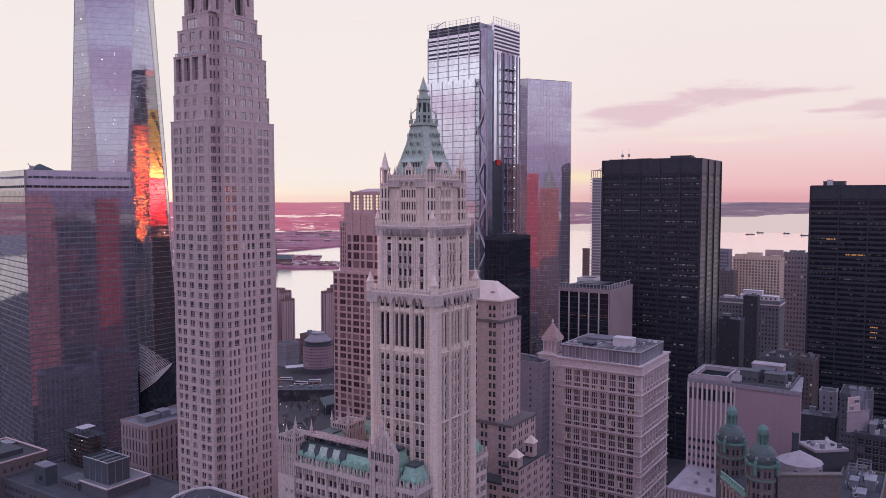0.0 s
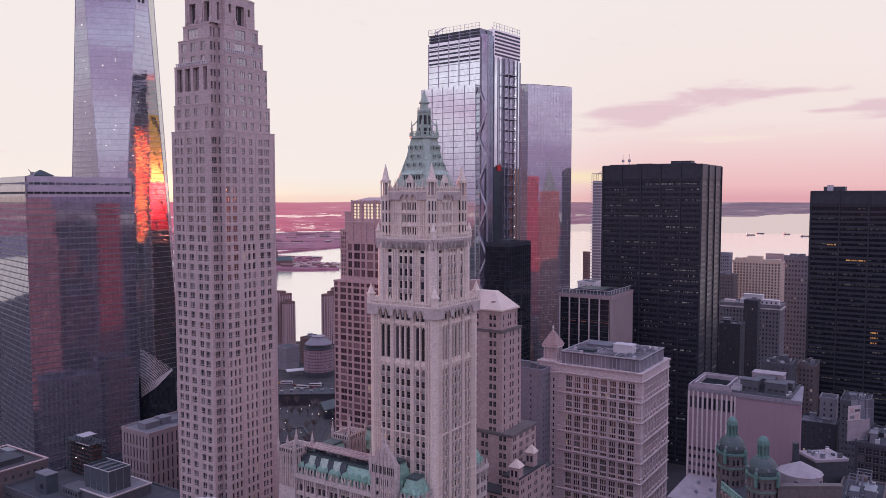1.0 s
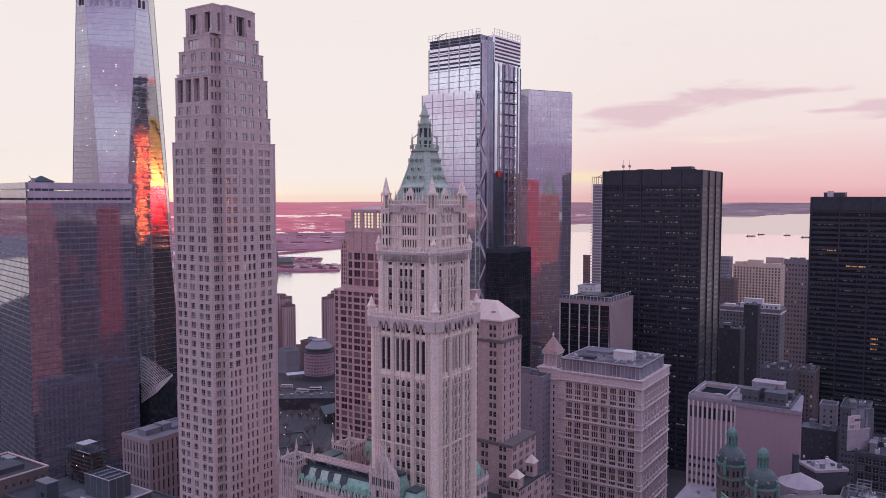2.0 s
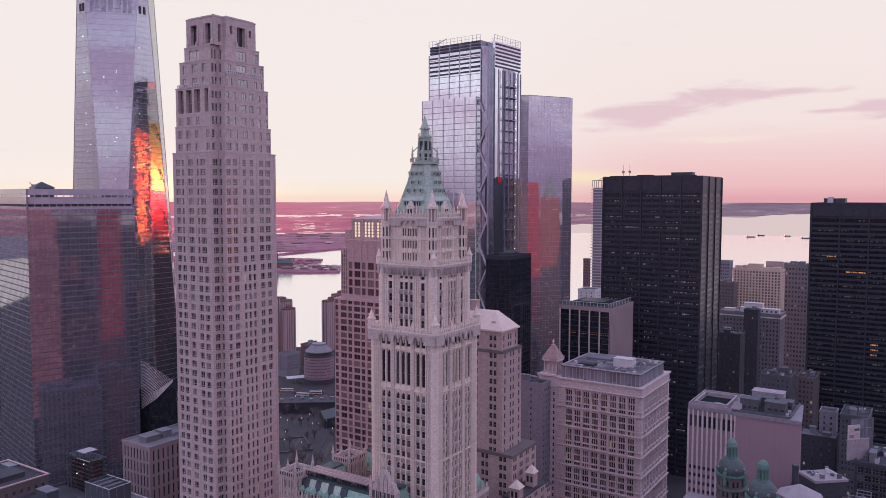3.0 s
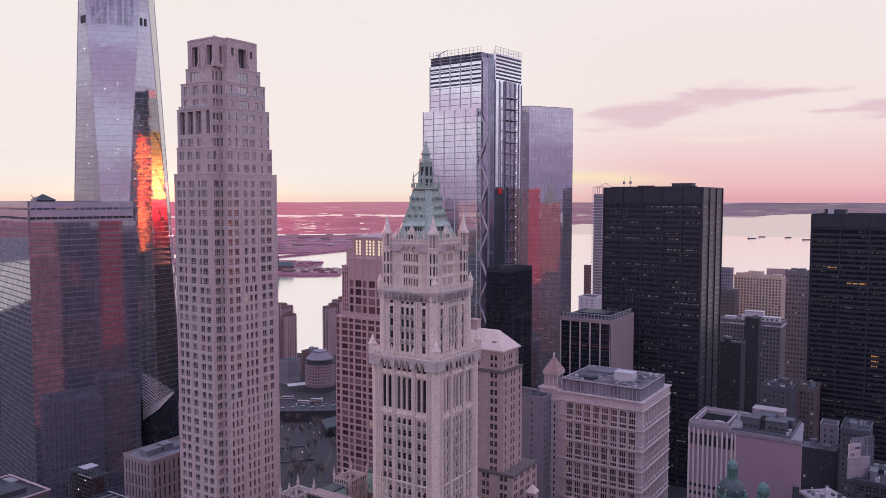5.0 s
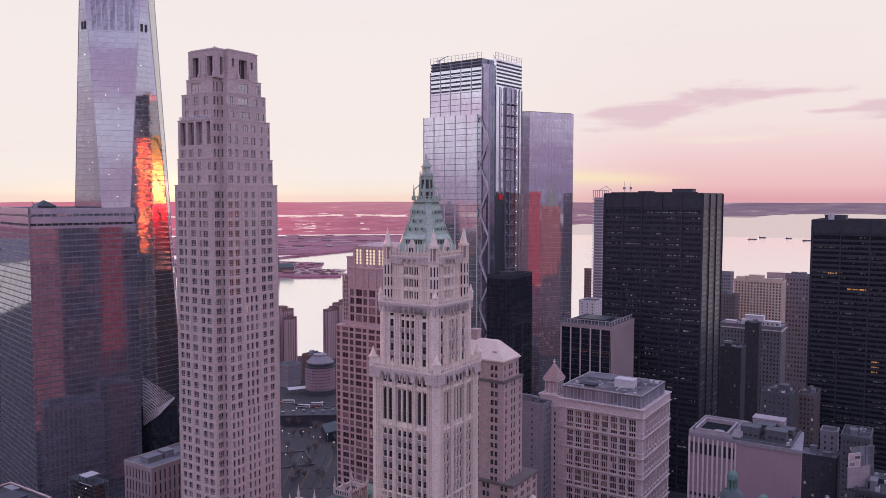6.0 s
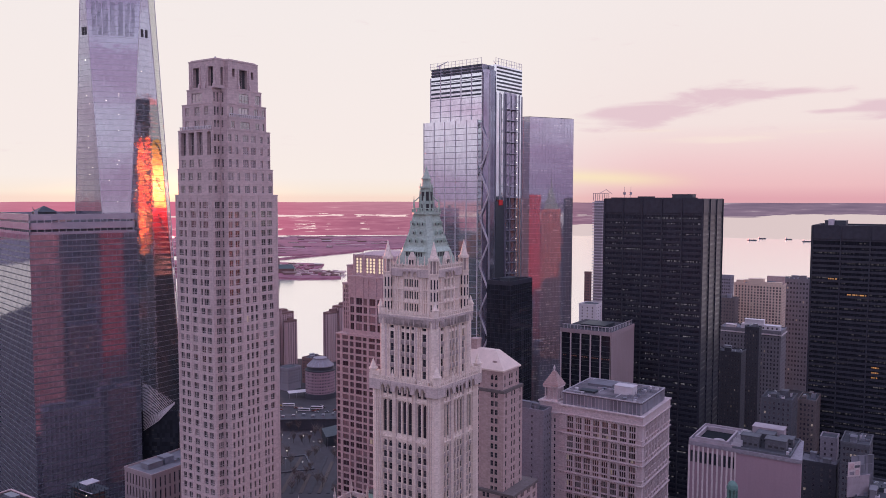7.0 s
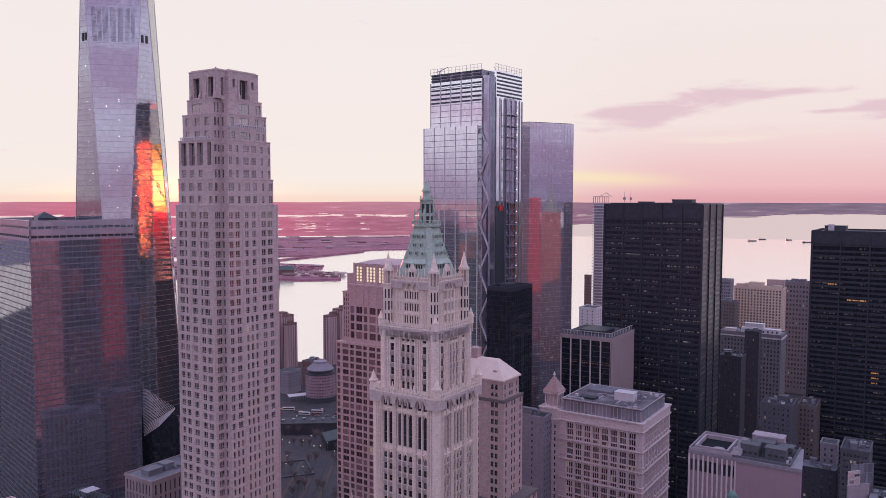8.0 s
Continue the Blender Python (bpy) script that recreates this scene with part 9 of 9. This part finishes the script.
part("wall", g, M_DARKSTONE, hall)
g = Geo()
g.box(-0.5, -0.5, 11, 66.5, 20.5, 12)
part("roof", g, M_ROOF, hall)
for k in range(6):
    roof_box(hall, 5 + 10 * k, 6 + (k % 3) * 3, 12, 8 + 10 * k, 9 + (k % 3) * 3, 1.6, M_STEEL, "air_unit", 0.05)
ferry = thing("glass_canopy", -182.0, 890.0, GROUND, 24, "long pale lit glass canopy by the avenue", "canopy")
g = Geo()
g.solid([(0, 0, 6), (34, 0, 6), (34, 9, 7), (0, 9, 7)], [(0, 0, 6.4), (34, 0, 6.4), (34, 9, 7.4), (0, 9, 7.4)])
part("roof", g, M_WHITE, ferry)
for k in range(5):
    g = Geo()
    g.box(1 + 8 * k - 0.2, 0.5, 0, 1 + 8 * k + 0.2, 0.9, 6)
    part("post", g, M_STEEL, ferry)
    g = Geo()
    g.box(2 + 6.4 * k, 3, 5.3, 6 + 6.4 * k, 3.6, 5.6)
    part("strip_light", g, M_LAMP, ferry)
mus = thing("museum_pavilion", -112.0, 716.0, GROUND, 20, "low angular grey pavilion with sloping roof", "pavilion")
g = Geo()
g.solid([(0, 0, 0), (46, 0, 0), (46, 20, 0), (0, 20, 0)], [(0, 0, 9), (46, 0, 15), (46, 20, 19), (0, 20, 12)])
part("body", g, M_METAL_DARK, mus)
g = Geo()
g.solid([(30, -4, 16), (50, -4, 16), (50, 6, 16), (30, 6, 16)], [(30, -4, 17), (50, -4, 22), (50, 6, 24), (30, 6, 17)])
part("canopy", g, M_PALE, mus, "pale tilted canopy")
po = thing("memorial_pool", -150.0, 640.0, GROUND + 0.3, 20, "square dark memorial pool with raised rim", "pool")
g = Geo()
for a in (rect(0, 0, 40, 2), rect(0, 38, 40, 40), rect(0, 2, 2, 38), rect(38, 2, 40, 38)):
    g.prism(a, 0, 1.2)
part("rim", g, M_GREY, po)
g = Geo()
g.box(2, 2, -0.1, 38, 38, 0.08)
part("basin", g, M_ROOF_DARK, po)
# a rippled reflection built as a swept wing of close white ribs over dark glass
oc = thing("ribbed_reflection", -226.5, 575.0, GROUND, 0, "white ribs built in place of a rippled glass reflection", "hall")
g = Geo()
g.box(-4, 1.2, 0, 24, 4.0, 73)
part("hall", g, M_BLACKGLASS, oc, "dark glass backing of the ribs")
for k in range(32):
    f = k / 31
    a, b = Vector((-1.5, 0, 58.5 + 36.0 * f)), Vector((22.5 - 20.5 * max(0.0, f - 0.25) / 0.75, 0, 80.5 + 13.5 * max(0.0, f - 0.25) / 0.75 - 6.0 * max(0.0, 0.25 - f)))
    g = Geo()
    mid = a.lerp(b, 0.5) + Vector((0, -1.0, -2.2 * (1 - f)))
    g.tube(a, mid, 0.26, 0.26, 5)
    g.tube(mid, b, 0.26, 0.12, 5)
    part("rib", g, M_WHITE, oc)


for k in range(14):
    bnd = thing("planter_bed", -168.0 + 7.4 * k, 600.0, GROUND + 0.26, 0, "long narrow plaza planting bed with dark soil", "planter", "plaza beds")
    g = Geo()
    g.box(0, 0, 0, 3.0, 62 + 30 * math.sin(k * 1.7), 0.35)
    part("bed", g, M_BARK if k % 2 else M_ROOF_DARK, bnd)


def vehicle(x, y, turn, length, width, height, mat, label, category, name):
    v = thing(name, x, y, GROUND + 0.05, turn, label, category, "traffic on the avenue")
    g = Geo()
    if height > 2.2:
        g.prism(rect(-length / 2, -width / 2, length / 2, width / 2), 0.45, height - 0.25, 0, rect(-length / 2 + 0.1, -width / 2 + 0.06, length / 2 - 0.1, width / 2 - 0.06))
        g.box(-length / 2 + 0.3, -width / 2 + 0.2, height - 0.25, length / 2 - 0.3, width / 2 - 0.2, height)
    else:
        g.box(-length / 2, -width / 2, 0.35, length / 2, width / 2, 0.95)
        g.prism(rect(-length * 0.32, -width * 0.46, length * 0.25, width * 0.46), 0.95, height, 0, rect(-length * 0.24, -width * 0.4, length * 0.14, width * 0.4))
    part("body", g, mat, v)
    g = Geo()
    if height > 2.2:
        g.box(-length / 2 + 0.4, -width / 2 - 0.02, height * 0.5, length / 2 - 0.2, width / 2 + 0.02, height * 0.78)
    else:
        g.prism(rect(-length * 0.3, -width * 0.465, length * 0.23, width * 0.465), 1.0, height - 0.1, 0, rect(-length * 0.245, -width * 0.41, length * 0.15, width * 0.41))
    part("glazing", g, M_CARGLASS, v)
    for sx in (-0.32, 0.32):
        for sy in (-0.5, 0.5):
            g = Geo()
            g.tube((length * sx, width * sy - 0.12, 0.4), (length * sx, width * sy + 0.12, 0.4), 0.4, 0.4, 10)
            part("wheel", g, M_TYRE, v)
    for sy in (-0.3, 0.3) if height > 2.2 else ():
        g = Geo()
        g.box(length / 2, width * sy - 0.15, 0.6, length / 2 + 0.05, width * sy + 0.15, 0.85)
        part("headlight", g, M_LAMP, v)


rnd = random.Random(17)
M_CARS = [plain("car_paint", c, 0.35, 0.2, 0.1, 1.0) for c in ((0.6, 0.58, 0.58), (0.05, 0.05, 0.06), (0.3, 0.3, 0.33), (0.5, 0.36, 0.06), (0.2, 0.04, 0.04))]
for x, y, turn in ((-155, 838, 170), (-142, 846, 175), (-168, 800, 8), (-176, 857, 2)):
    vehicle(x, y, turn, 13.5, 2.6, 3.4, M_WHITE, "long white city bus on the avenue", "bus", "bus")
for k in range(28):
    x, lane = rnd.uniform(-190, -95), rnd.choice((800, 804, 833, 837, 841, 849, 853, 858))
    vehicle(x, lane + rnd.uniform(-0.4, 0.4), rnd.choice((0, 180)) + rnd.uniform(-3, 3), 4.6, 1.85, 1.5, rnd.choice(M_CARS), "small car in traffic on the asphalt avenue", "car", "car")
for k in range(8):
    vehicle(rnd.uniform(-186, -176), 660 + 10 * k + rnd.uniform(-2, 2), 90 + rnd.uniform(-4, 4), 4.6, 1.85, 1.5, rnd.choice(M_CARS), "small car parked in the side street", "car", "car")


def street_lamp(x, y):
    s = thing("street_lamp", x, y, GROUND + 0.2, 0, "slim steel plaza lamp, lit white", "street lamp", "plaza lamps")
    g = Geo()
    g.tube((0, 0, 0), (0, 0, 9), 0.14, 0.09, 6)
    part("pole", g, M_STEEL, s)
    g = Geo()
    g.prism(disc(0, 0, 0.36, 8), 9, 9.5, 0, disc(0, 0, 0.25, 8))
    part("lamp_head", g, M_LAMP, s)


for k in range(34):
    street_lamp(rnd.uniform(-170, -60), rnd.uniform(590, 815))


def bare_tree(x, y, h, seed):
    t = thing("bare_tree", x, y, GROUND + 0.2, seed * 40, "leafless winter plaza tree with thin grey branches", "tree", "plaza trees")
    r = random.Random(seed)
    g = Geo()
    g.tube((0, 0, 0), (0, 0, h * 0.4), 0.2, 0.15, 6)
    part("trunk", g, M_BARK, t)
    g = Geo()
    for k in range(13):
        a = k * 2.4
        base = Vector((0, 0, h * (0.28 + 0.03 * k)))
        tip = base + Vector((math.cos(a), math.sin(a), 1.0)) * h * r.uniform(0.22, 0.36)
        g.tube(base, tip, 0.18, 0.1, 4)
        for j in range(7):
            b = base.lerp(tip, 0.3 + 0.11 * j)
            g.tube(b, b + Vector((r.uniform(-1, 1), r.uniform(-1, 1), r.uniform(0.1, 1))) * h * 0.2, 0.12, 0.08, 3)
    part("crown", g, M_TWIG, t)


for k in range(70):
    bare_tree(rnd.uniform(-168, -62), rnd.uniform(590, 818), rnd.uniform(8, 12), k)
